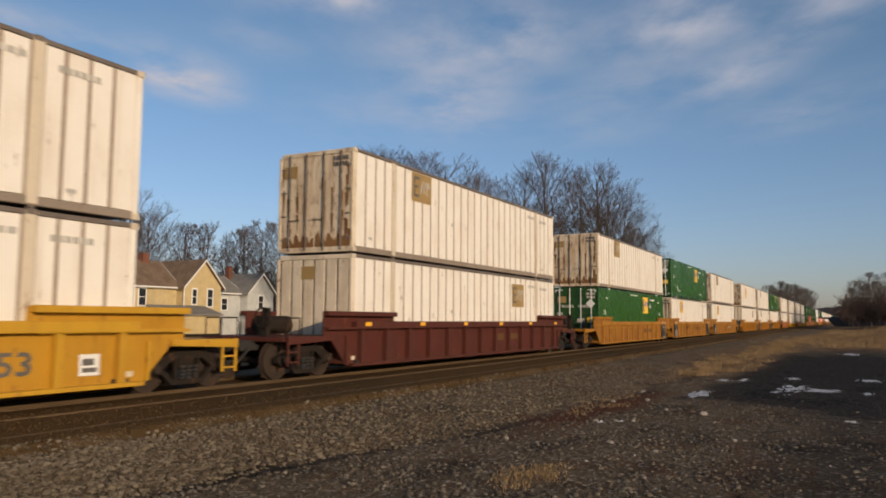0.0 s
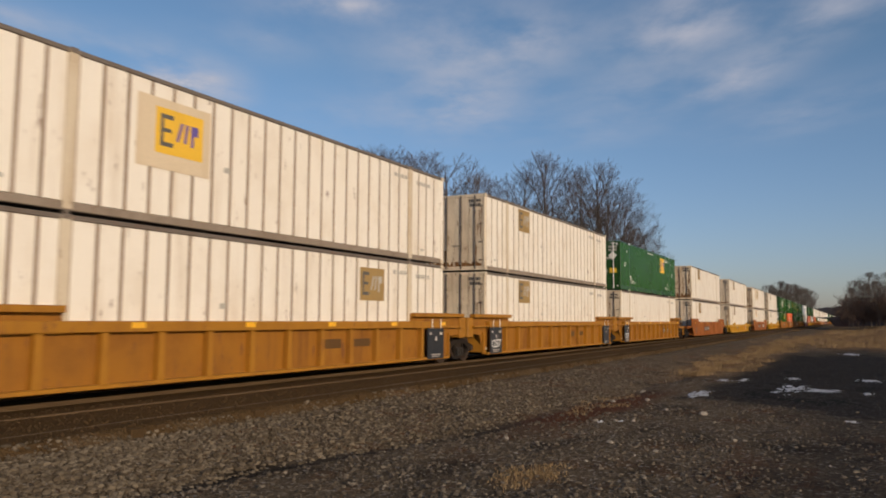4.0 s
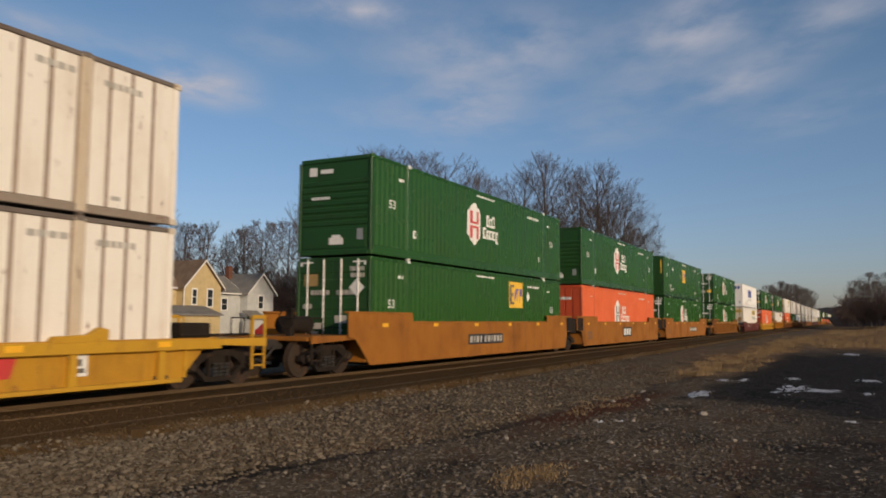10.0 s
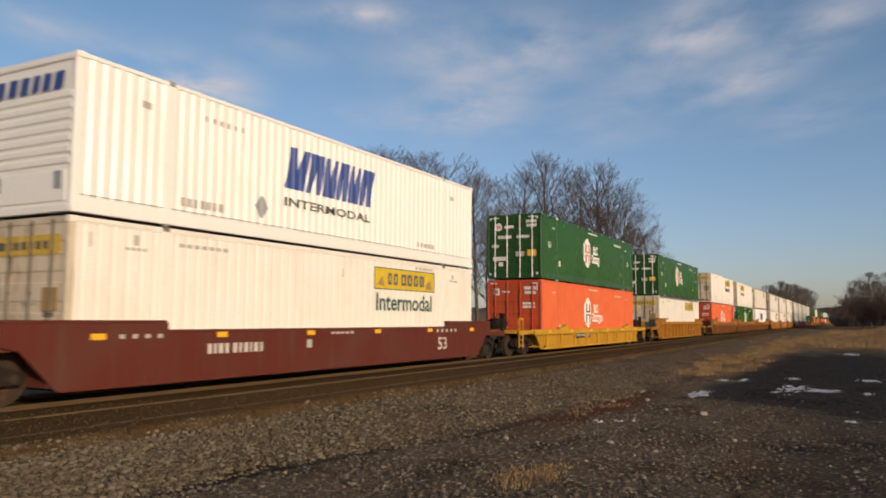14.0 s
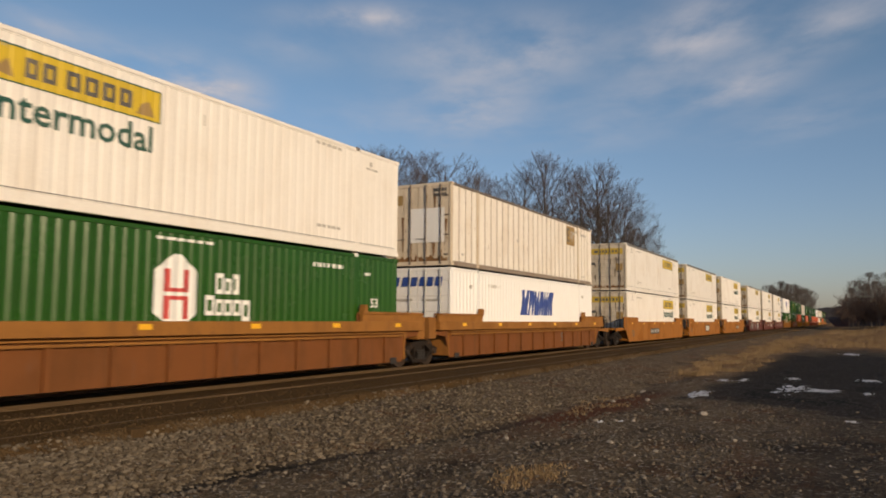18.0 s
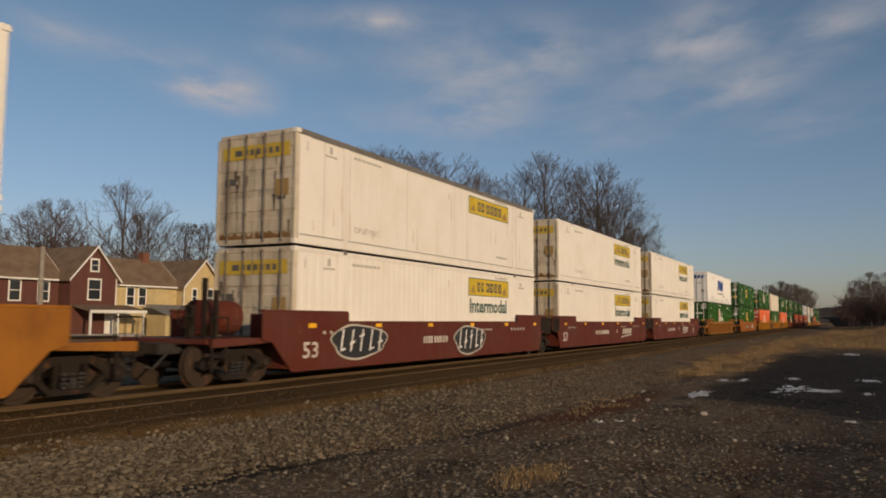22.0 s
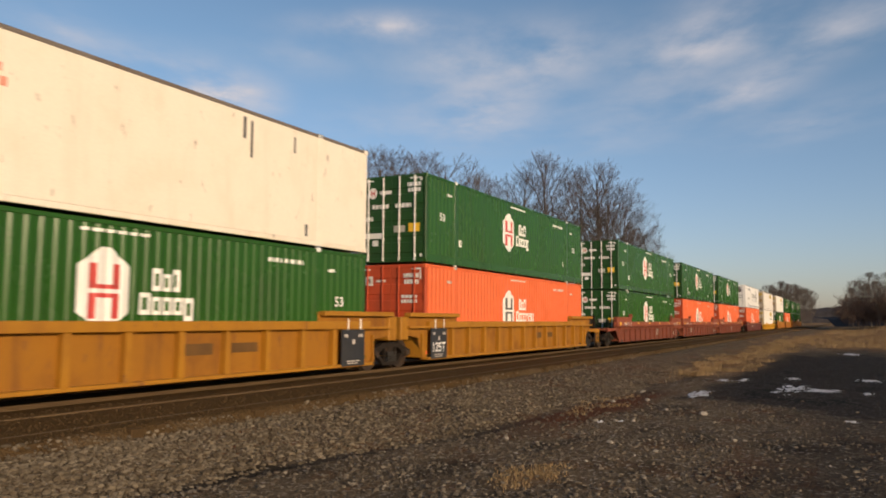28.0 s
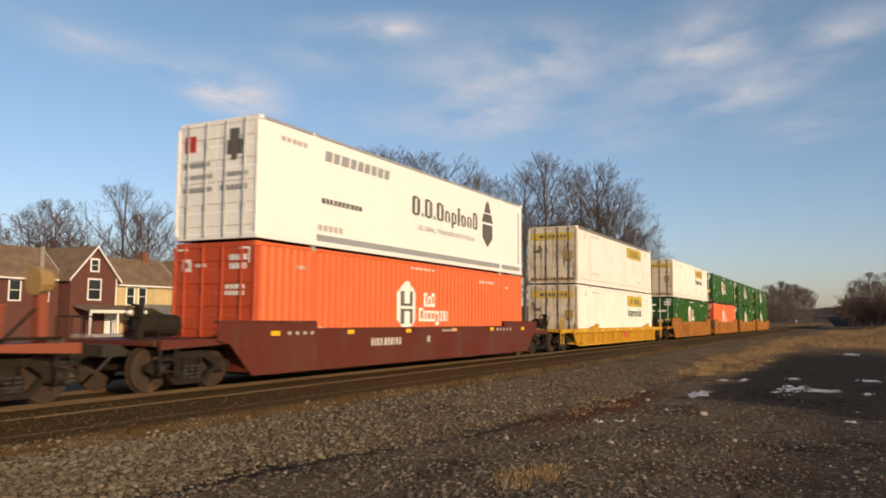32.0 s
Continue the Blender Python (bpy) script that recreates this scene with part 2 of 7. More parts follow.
def ground_material():
    """One sheet: trackbed, yard gravel, old tarmac and dry grass, by the painted zones of the mesh."""
    m, nodes, links, bsdf = tree_of("yard_ground")
    tc = nodes.new("ShaderNodeTexCoord").outputs["Object"]
    zone = nodes.new("ShaderNodeVertexColor")
    zone.layer_name = "zone"
    sep = nodes.new("ShaderNodeSeparateColor")
    links.new(zone.outputs["Color"], sep.inputs["Color"])
    vor = nodes.new("ShaderNodeTexVoronoi")
    vor.inputs["Scale"].default_value = 24
    warp = nodes.new("ShaderNodeVectorMath")
    warp.operation = "MULTIPLY_ADD"
    wob = nodes.new("ShaderNodeTexNoise")
    wob.inputs["Scale"].default_value, wob.inputs["Detail"].default_value = 7.0, 4.0
    links.new(tc, wob.inputs["Vector"])
    links.new(wob.outputs["Color"], warp.inputs[0])
    warp.inputs[1].default_value = (0.16, 0.16, 0.16)
    links.new(tc, warp.inputs[2])
    links.new(warp.outputs[0], vor.inputs["Vector"])
    sepv = nodes.new("ShaderNodeSeparateColor")
    links.new(vor.outputs["Color"], sepv.inputs["Color"])
    fine = noise_of(nodes, links, tc, 9, (1, 1, 1), 8, 0.75)
    broad = ramp_of(nodes, links, noise_of(nodes, links, tc, 0.55, (1, 1, 1), 6, 0.65), 0.35, 0.68)
    damp = ramp_of(nodes, links, noise_of(nodes, links, tc, 0.42, (1, 1.7, 1), 7, 0.7), 0.50, 0.66)
    rust = ramp_of(nodes, links, noise_of(nodes, links, tc, 0.8, (1, 1.5, 3), 7, 0.7), 0.50, 0.70)
    speck = ramp_of(nodes, links, sepv.outputs[2], 0.90, 0.96)
    gravel = mix_rgb(nodes, links, sepv.outputs[0], (0.054, 0.039, 0.024), (0.211, 0.160, 0.107))
    gravel = mix_rgb(nodes, links, ramp_of(nodes, links, fine, 0.35, 0.75), gravel, (0.110, 0.077, 0.045))
    gravel = mix_rgb(nodes, links, rust, gravel, (0.117, 0.059, 0.030))
    gravel = mix_rgb(nodes, links, damp, gravel, (0.052, 0.039, 0.027))
    gravel = mix_rgb(nodes, links, speck, gravel, (0.297, 0.252, 0.198))
    bed = mix_rgb(nodes, links, sepv.outputs[1], (0.058, 0.035, 0.015), (0.094, 0.059, 0.026))
    bed = mix_rgb(nodes, links, ramp_of(nodes, links, fine, 0.4, 0.8), bed, (0.065, 0.039, 0.016))
    bed = mix_rgb(nodes, links, broad, bed, (0.076, 0.045, 0.019))
    tar_and_dark = mix_rgb(nodes, links, ramp_of(nodes, links, fine, 0.35, 0.75), (0.019, 0.016, 0.014), (0.050, 0.042, 0.036))
    tar_and_dark = mix_rgb(nodes, links, damp, tar_and_dark, (0.013, 0.013, 0.012))
    tar_and_dark = mix_rgb(nodes, links, speck, tar_and_dark, (0.108, 0.095, 0.081))
    grass = mix_rgb(nodes, links, ramp_of(nodes, links, fine, 0.3, 0.75), (0.19, 0.115, 0.055), (0.38, 0.26, 0.13))
    grass = mix_rgb(nodes, links, broad, grass, (0.18, 0.090, 0.040))
    red = mix_rgb(nodes, links, ramp_of(nodes, links, fine, 0.35, 0.7), (0.075, 0.030, 0.017), (0.135, 0.062, 0.035))
    col = mix_rgb(nodes, links, zone.outputs["Alpha"], gravel, red)
    col = mix_rgb(nodes, links, sep.outputs[0], col, bed)
    col = mix_rgb(nodes, links, sep.outputs[1], col, tar_and_dark)
    col = mix_rgb(nodes, links, sep.outputs[2], col, grass)
    links.new(col, bsdf.inputs["Base Color"])
    bsdf.inputs["Roughness"].default_value = 0.95
    bsdf.inputs["Specular IOR Level"].default_value = 0.04
    bump_of(nodes, links, vor.outputs["Distance"], 0.8, 0.035, bsdf)
    return m


GROUND = ground_material()


def wall_paint(name, rgb, pitch=0.14, rough=0.75):
    """Painted lap siding: shallow courses, each a little different."""
    m, nodes, links, bsdf = tree_of(name)
    tc = nodes.new("ShaderNodeTexCoord").outputs["Object"]
    wv = nodes.new("ShaderNodeTexWave")
    wv.wave_type, wv.bands_direction, wv.wave_profile = "BANDS", "Z", "SAW"
    wv.inputs["Scale"].default_value = 0.314 / pitch
    links.new(tc, wv.inputs["Vector"])
    n = ramp_of(nodes, links, noise_of(nodes, links, tc, 1.4, (1, 1, 1), 6, 0.65), 0.3, 0.75)
    col = mix_rgb(nodes, links, n, rgb, tuple(c * 0.8 for c in rgb))
    links.new(col, bsdf.inputs["Base Color"])
    bsdf.inputs["Roughness"].default_value = rough
    bump_of(nodes, links, wv.outputs["Fac"], 0.5, 0.02, bsdf)
    return m


SIDING_RED = wall_paint("dark_red_siding", (0.115, 0.040, 0.030))
SIDING_YELLOW = wall_paint("pale_yellow_siding", (0.56, 0.43, 0.22))
SIDING_WHITE = wall_paint("grey_white_siding", (0.52, 0.52, 0.50))
SIDING_GREY = wall_paint("weathered_grey_boards", (0.30, 0.28, 0.26))
SHINGLE = ground_stuff("brown_asphalt_shingle", ((0.17, 0.118, 0.08), (0.23, 0.16, 0.11), (0.12, 0.084, 0.058)), 7)
SHINGLE_GREY = ground_stuff("grey_asphalt_shingle", ((0.20, 0.185, 0.165), (0.26, 0.24, 0.21), (0.15, 0.14, 0.125)), 7)
TRIM = ground_stuff("white_trim_paint", ((0.72, 0.70, 0.66), (0.78, 0.76, 0.72), (0.6, 0.57, 0.52)), 3)
BRICK = ground_stuff("red_chimney_brick", ((0.17, 0.075, 0.05), (0.22, 0.10, 0.065), (0.12, 0.055, 0.038)), 9)
HILL = ground_stuff("far_bare_woods", ((0.070, 0.058, 0.054), (0.105, 0.088, 0.080), (0.052, 0.044, 0.042)), 0.09, bump=0.0)


def glass_material():
    m, nodes, links, bsdf = tree_of("dark_window_glass")
    bsdf.inputs["Base Color"].default_value = (0.025, 0.028, 0.032, 1)
    bsdf.inputs["Roughness"].default_value = 0.06
    bsdf.inputs["Specular IOR Level"].default_value = 0.6
    return m


GLASS = glass_material()


def cloud_material():
    """Thin wispy cloud: streaky noise, kept to a few soft banks; clear air between."""
    m, nodes, links, bsdf = tree_of("thin_cloud")
    nodes.remove(bsdf)
    out = nodes["Material Output"]
    tc = nodes.new("ShaderNodeTexCoord").outputs["Object"]
    total = None
    for cx, cy, rx, ry, turn, power in CLOUD_BANKS:
        mp = nodes.new("ShaderNodeMapping")
        mp.vector_type = "TEXTURE"
        mp.inputs["Location"].default_value = (cx, cy, 0)
        mp.inputs["Rotation"].default_value = (0, 0, radians(turn))
        mp.inputs["Scale"].default_value = (rx, ry, 1000)
        links.new(tc, mp.inputs["Vector"])
        g = nodes.new("ShaderNodeTexGradient")
        g.gradient_type = "QUADRATIC_SPHERE"
        links.new(mp.outputs["Vector"], g.inputs["Vector"])
        k = nodes.new("ShaderNodeMath")
        k.operation = "MULTIPLY_ADD"
        k.inputs[1].default_value = power
        links.new(g.outputs["Fac"], k.inputs[0])
        if total is None:
            k.inputs[2].default_value = 0.0
        else:
            links.new(total, k.inputs[2])
        total = k.outputs[0]
    lay = nodes.new("ShaderNodeMapping")
    lay.vector_type = "TEXTURE"
    lay.inputs["Rotation"].default_value = (0, 0, radians(28))
    lay.inputs["Scale"].default_value = (1.4, 1.0, 1.0)
    links.new(tc, lay.inputs["Vector"])
    n = ramp_of(nodes, links, noise_of(nodes, links, lay.outputs["Vector"], 0.0075, (1, 1, 1), 8, 0.55), 0.26, 0.72)
    mul = nodes.new("ShaderNodeMath")
    mul.operation = "MULTIPLY"
    links.new(n, mul.inputs[0])
    links.new(total, mul.inputs[1])
    mul.use_clamp = True
    tr = nodes.new("ShaderNodeBsdfTransparent")
    # emission stands in for sunlight on the cloud
    em = nodes.new("ShaderNodeEmission")
    em.inputs["Color"].default_value = (0.80, 0.76, 0.80, 1)
    em.inputs["Strength"].default_value = 0.8
    mx = nodes.new("ShaderNodeMixShader")
    links.new(mul.outputs[0], mx.inputs[0])
    links.new(tr.outputs[0], mx.inputs[1])
    links.new(em.outputs[0], mx.inputs[2])
    links.new(mx.outputs[0], out.inputs["Surface"])
    return m

# ---------------------------------------------------------------- mesh helpers
class Shape:
    """Vertices and faces of one mesh."""

    def __init__(self):
        self.v, self.f = [], []

    def add(self, verts, faces):
        n = len(self.v)
        self.v.extend(verts)
        self.f.extend([tuple(n + i for i in f) for f in faces])
        return self

    def box(self, x0, x1, y0, y1, z0, z1):
        return self.add([(x, y, z) for z in (z0, z1) for y in (y0, y1) for x in (x0, x1)],
                        [(0, 2, 3, 1), (4, 5, 7, 6), (0, 1, 5, 4), (2, 6, 7, 3), (0, 4, 6, 2), (1, 3, 7, 5)])

    def prism_y(self, pts, y0, y1):
        """A polygon in x and z, counter-clockwise seen from -y, pushed from y0 to y1."""
        n = len(pts)
        v = [(x, y0, z) for x, z in pts] + [(x, y1, z) for x, z in pts]
        f = [tuple(range(n)), tuple(range(2 * n - 1, n - 1, -1))]
        f += [(i, n + i, n + (i + 1) % n, (i + 1) % n) for i in range(n)]
        return self.add(v, f)

    def prism_x(self, pts, x0, x1):
        """A polygon in y and z pushed along x."""
        n = len(pts)
        v = [(x0, y, z) for y, z in pts] + [(x1, y, z) for y, z in pts]
        f = [tuple(range(n - 1, -1, -1)), tuple(range(n, 2 * n))]
        f += [(i, (i + 1) % n, n + (i + 1) % n, n + i) for i in range(n)]
        return self.add(v, f)

    def tube(self, p, q, r, n=8, r2=None):
        p, q = Vector(p), Vector(q)
        ax = (q - p).normalized()
        u = ax.orthogonal().normalized()
        w = ax.cross(u)
        r2 = r if r2 is None else r2
        v = []
        for c, rad in ((p, r), (q, r2)):
            v += [tuple(c + (u * math.cos(a) + w * math.sin(a)) * rad) for a in (2 * math.pi * i / n for i in range(n))]
        f = [(i, (i + 1) % n, n + (i + 1) % n, n + i) for i in range(n)]
        f += [tuple(range(n - 1, -1, -1)), tuple(range(n, 2 * n))]
        return self.add(v, f)

    def mesh(self, name, material, bevel=0.0, smooth=False):
        me = bpy.data.meshes.new(name)
        me.from_pydata(self.v, [], self.f)
        if bevel:
            bm = bmesh.new()
            bm.from_mesh(me)
            edges = [e for e in bm.edges if len(e.link_faces) == 2 and e.calc_face_angle() > 0.6]
            bmesh.ops.bevel(bm, geom=edges, offset=bevel, segments=1, affect="EDGES", clamp_overlap=True)
            bm.to_mesh(me)
            bm.free()
        me.materials.append(material)
        if smooth:
            me.shade_smooth()
        me.update()
        return me


def part(name, shape, material, parent, label="", bevel=0.0, smooth=False):
    me = shape if isinstance(shape, bpy.types.Mesh) else shape.mesh(name, material, bevel, smooth)
    ob = new(name, me)
    ob.parent = parent
    return tagged(ob, label)


def text_mesh(words, box, material, y, bold=0.018):
    """Lettering in the built-in font, upright, facing -y, fitted into box = (x0, z0, x1, z1)."""
    cu = bpy.data.curves.new("lettering", "FONT")
    cu.body, cu.resolution_u, cu.offset = words, 2, bold
    ob = new("lettering", cu)
    me = bpy.data.meshes.new_from_object(ob.evaluated_get(bpy.context.evaluated_depsgraph_get()))
    bpy.data.objects.remove(ob)
    xs = [v.co.x for v in me.vertices]
    ys = [v.co.y for v in me.vertices]
    sx, sz = (box[2] - box[0]) / (max(xs) - min(xs)), (box[3] - box[1]) / (max(ys) - min(ys))
    for v in me.vertices:
        v.co = (box[0] + (v.co.x - min(xs)) * sx, y, box[1] + (v.co.y - min(ys)) * sz)
    me.materials.clear()
    me.materials.append(material)
    me.update()
    return me


def rect(x0, z0, x1, z1):
    return [(x0, z0), (x1, z0), (x1, z1), (x0, z1)]


def bars(x0, z0, x1, z1, widths, gap=0.25, lean=0.0):
    """A row of upright bars in a box, of the given widths: unreadable writing."""
    total = sum(widths) + gap * (len(widths) - 1)
    k = (x1 - x0) / total
    out, x = [], x0
    for w in widths:
        out.append([(x, z0), (x + w * k, z0), (x + w * k + lean, z1), (x + lean, z1)])
        x += (w + gap) * k
    return out


def notched(boxes):
    """Slanting bars with a narrow notch from above or below in turn."""
    out = []
    for i, ((a, z0), (b, _), (c, z1), (d, _)) in enumerate(boxes):
        m, e, h = (b - a) * 0.17, d - a, z1 - z0
        u = (a + b) / 2
        if i % 2:
            out += [[(a, z0), (u - m, z0), (u + e * 0.6, z0 + h * 0.6), (u + e, z1), (d, z1)], [(u + m, z0), (b, z0), (c, z1), (u + e, z1), (u + e * 0.6, z0 + h * 0.6)]]
        else:
            out += [[(a, z0), (u, z0), (u + e * 0.45, z0 + h * 0.45), (u - m + e, z1), (d, z1)], [(u, z0), (b, z0), (c, z1), (u + m + e, z1), (u + e * 0.45, z0 + h * 0.45)]]
    return out


def hollow(boxes, k=0.3):
    """Each upright bar as a hollow block: worn lettering that is not spelled out."""
    out = []
    for p in boxes:
        (x0, z0), (x1, z1) = p[0], p[2]
        a, b = (x1 - x0) * k, (z1 - z0) * k * 0.7
        out += [rect(x0, z0, x0 + a, z1), rect(x1 - a, z0, x1, z1), rect(x0 + a, z0, x1 - a, z0 + b), rect(x0 + a, z1 - b, x1 - a, z1)]
    return out


def decal(name, polys, material, parent, depth=None, base=-1.295, label=""):
    """Thin painted marks on the near wall, following its folds."""
    bm = bmesh.new()
    for p in polys:
        bm.faces.new([bm.verts.new((x, 0, z)) for x, z in p])
    if depth:
        lo, hi = min(x for p in polys for x, _ in p), max(x for p in polys for x, _ in p)
        for u, _ in depth:
            if lo < u < hi:
                bmesh.ops.bisect_plane(bm, geom=bm.verts[:] + bm.edges[:] + bm.faces[:], plane_co=(u, 0, 0), plane_no=(1, 0, 0))
    us, ds = ([u for u, _ in depth], [d for _, d in depth]) if depth else ([0, 20], [0, 0])
    for v in bm.verts:
        v.co.y = base - 0.005 + float(np.interp(v.co.x, us, ds))
    me = bpy.data.meshes.new(name)
    bm.to_mesh(me)
    bm.free()
    me.materials.append(material)
    return tagged(part(name, me, material, parent, label), kind="stuff" if len(polys) > 1 else "")


# ---------------------------------------------------------------- ground
TRACK_Y, SPUR_Y = 13.25, 10.15        # centre lines; the rail tops are at z = 0


def spread(lo, hi, step, far_lo, far_hi, grow=1.22):
    mid = list(np.arange(lo, hi, step))
    a, s = [lo], step
    while a[-1] > far_lo:
        s *= grow
        a.append(a[-1] - s)
    b, s = [hi], step
    while b[-1] < far_hi:
        s *= grow
        b.append(b[-1] + s)
    return np.array(sorted(a[1:] + mid + b))


def soft(a, b, x):
    t = min(1.0, max(0.0, (x - a) / (b - a)))
    return t * t * (3 - 2 * t)


def ditch_y(x):
    """The line of the trodden dip between trackbed and yard."""
    return 6.9 - 1.35 * soft(4, 13, x) - 0.5 * soft(13, 24, x) + 0.12 * math.sin(x * 0.9)


def ground_z(x, y):
    n = noise.noise((x * 0.35, y * 0.35, 0)) * 0.035 + noise.noise((x * 1.3, y * 1.3, 5)) * 0.014
    near = 1 - soft(60, 200, abs(x) + abs(y))
    yard = -0.33 + n * near
    bed = soft(ditch_y(x) + 0.1, 8.6, y) * (1 - soft(15.2, 17.6, y))
    z = yard * (1 - bed) + (-0.185 + 0.25 * n * near) * bed
    z += 0.163 * soft(8.74, 8.90, y + 0.04 * math.sin(x * 2.3)) * (1 - 0.35 * soft(11.5, 11.9, y)) * (1 - soft(14.6, 15.6, y))
    z -= 0.09 * math.exp(-((y - ditch_y(x)) / 0.28) ** 2) * near
    z -= 0.25 * soft(17, 20, y) * (1 - soft(24, 40, y))
    z += 0.5 * soft(60, 200, x) * soft(1.0, -6.0, y) if y < 1 else 0
    return z


def zones(x, y):
    n = noise.noise((x * 0.5, y * 0.8, 3)) + 0.5 * noise.noise((x * 1.9, y * 2.3, 8))
    bed = soft(8.35, 8.95, y + 0.22 * n) * (1 - soft(17, 20, y))
    tar_and_dark = soft(15.2, 18.0, x - 0.9 * y + 2.2 * n) * (1 - soft(2.9, 4.0, y - 0.6 * n)) * (1 - soft(44, 54, x + 4 * n))
    # darker tone over the near yard, mixed from the tarmac colour
    tar_and_dark = max(tar_and_dark, 0.62 * soft(1.7, 0.3, y + 0.7 * n) * soft(6.5, 9.0, x))
    w = 0.26 + 0.14 * n
    # dark line along the dip, in the tarmac colour as well
    tar_and_dark = max(tar_and_dark, 0.9 * soft(0.1, 0.7, 1 - abs(y - ditch_y(x) + 0.1 * n) / w) * (1 - soft(12.0, 15.0, x + n)))
    strip = math.exp(-((y - 4.8 + 2.6 * soft(77, 140, x) - 0.35 * n) / (0.7 + 0.012 * x)) ** 2) * soft(23, 31, x + 2 * n) * soft(-0.7, 0.2, n + 0.3)
    field = soft(52, 64, x + 5 * n) * (1 - soft(1.5, 4.5, y))
    beyond = soft(19, 26, y + 2 * n)
    patch = 0.8 * soft(0.0, 0.6, 1 - math.hypot((x - 8.6) / 0.9, (y - 3.42) / 0.42) + 0.35 * n)
    red = soft(0.0, 0.6, 1 - abs(y - 4.85 + 0.06 * (x - 15) - 0.25 * n) / 0.85) * soft(11.0, 13.5, x + n) * (1 - soft(18, 22, x))
    red = max(red, 0.5 * soft(0.0, 0.7, 1 - math.hypot((x - 10.3) / 1.3, (y - 1.3) / 0.5) + 0.4 * n))
    return bed, tar_and_dark, min(1, max(strip, field, beyond, patch)), red


def build_ground():
    xs = spread(-6, 46, 0.26, -4500, 4500, 1.2)
    ys = np.array(sorted([*spread(-6, 20, 0.2, -4500, 4500, 1.2), 8.66, 8.74, 8.86, 8.92]))
    verts, cols = [], []
    for y in ys:
        for x in xs:
            verts.append((x, y, ground_z(x, y)))
            cols.append(zones(x, y))
    nx, ny = len(xs), len(ys)
    faces = [(j * nx + i, j * nx + i + 1, (j + 1) * nx + i + 1, (j + 1) * nx + i) for j in range(ny - 1) for i in range(nx - 1)]
    me = bpy.data.meshes.new("ground")
    me.from_pydata(verts, [], faces)
    att = me.color_attributes.new("zone", "FLOAT_COLOR", "POINT")
    att.data.foreach_set("color", np.array(cols, dtype=np.float32).ravel())
    me.materials.append(GROUND)
    me.shade_smooth()
    tagged(new("ground", me), "brown trackbed ballast, grey gravel yard, old tarmac and dry grass", "ground", kind="structure")


def pebbles(name, material, count, place, size, seed, label, category):
    """Loose crushed stones, joined into one sheet of stuff."""
    rng = np.random.default_rng(seed)
    t = (1 + 5 ** 0.5) / 2
    ico = np.array([(-1, t, 0), (1, t, 0), (-1, -t, 0), (1, -t, 0), (0, -1, t), (0, 1, t), (0, -1, -t), (0, 1, -t),
                    (t, 0, -1), (t, 0, 1), (-t, 0, -1), (-t, 0, 1)]) / 1.9
    tri = np.array([(0, 11, 5), (0, 5, 1), (0, 1, 7), (0, 7, 10), (0, 10, 11), (1, 5, 9), (5, 11, 4), (11, 10, 2), (10, 7, 6), (7, 1, 8),
                    (3, 9, 4), (3, 4, 2), (3, 2, 6), (3, 6, 8), (3, 8, 9), (4, 9, 5), (2, 4, 11), (6, 2, 10), (8, 6, 7), (9, 8, 1)])
    verts, faces = [], []
    for k in range(count):
        x, y = place(rng)
        r = size[0] + (size[1] - size[0]) * rng.random() ** 2.8
        v = ico * (1 + rng.uniform(-0.28, 0.28, (12, 1))) * (r * np.array([rng.uniform(0.8, 1.35), rng.uniform(0.7, 1.1), rng.uniform(0.5, 0.85)]))
        a = rng.uniform(0, 6.283)
        c, s = math.cos(a), math.sin(a)
        v = v @ np.array([(c, s, 0), (-s, c, 0), (0, 0, 1)])
        verts.append(v + (x, y, ground_z(x, y) + r * 0.22))
        faces.append(tri + 12 * k)
    me = bpy.data.meshes.new(name)
    me.from_pydata(np.concatenate(verts).tolist(), [], np.concatenate(faces).tolist())
    me.materials.append(material)
    return tagged(new(name, me), label, category, kind="stuff")


def build_loose_ground():
    def on_bed(rng):
        x = 3.4 + min(40.0, rng.exponential(8.0))
        return x, ditch_y(x) + 0.05 + (8.80 - ditch_y(x)) * rng.random()

    def on_yard(rng):
        while True:
            x = 3.0 + min(30.0, rng.exponential(6.5))
            lo = -0.12 * x
            y = lo + (ditch_y(x) - 0.2 - lo) * rng.random()
            thin = 0.3 + 0.7 * soft(-0.25, 0.25, noise.noise((x * 0.8, y * 1.1, 21)))
            if rng.random() < thin * (1 - zones(x, y)[1] * 0.97):
                return x, y

    def between(rng):
        return 4.0 + min(40, rng.exponential(9.0)), rng.uniform(8.9, 12.0)

    pebbles("ballast_stones", STONE, 17000, on_bed, (0.010, 0.046), 1, "brown-grey crushed stone on the shoulder of the trackbed", "ballast")
    pebbles("track_stones", ground_bed_stone, 4500, between, (0.008, 0.026), 2, "dusty brown fine stone between the old ties", "ballast")
    pebbles("yard_gravel", GRAVEL, 20000, on_yard, (0.004, 0.036), 3, "grey loose gravel over the yard", "gravel")
    pebbles("pale_chips", PALE_ROCK, 420, on_yard, (0.005, 0.026), 9, "scattered pale stone chips on the yard", "gravel")


ground_bed_stone = ground_stuff("dusty_brown_stone", ((0.056, 0.034, 0.016), (0.078, 0.048, 0.024), (0.062, 0.037, 0.017)), 18, per_island=True)


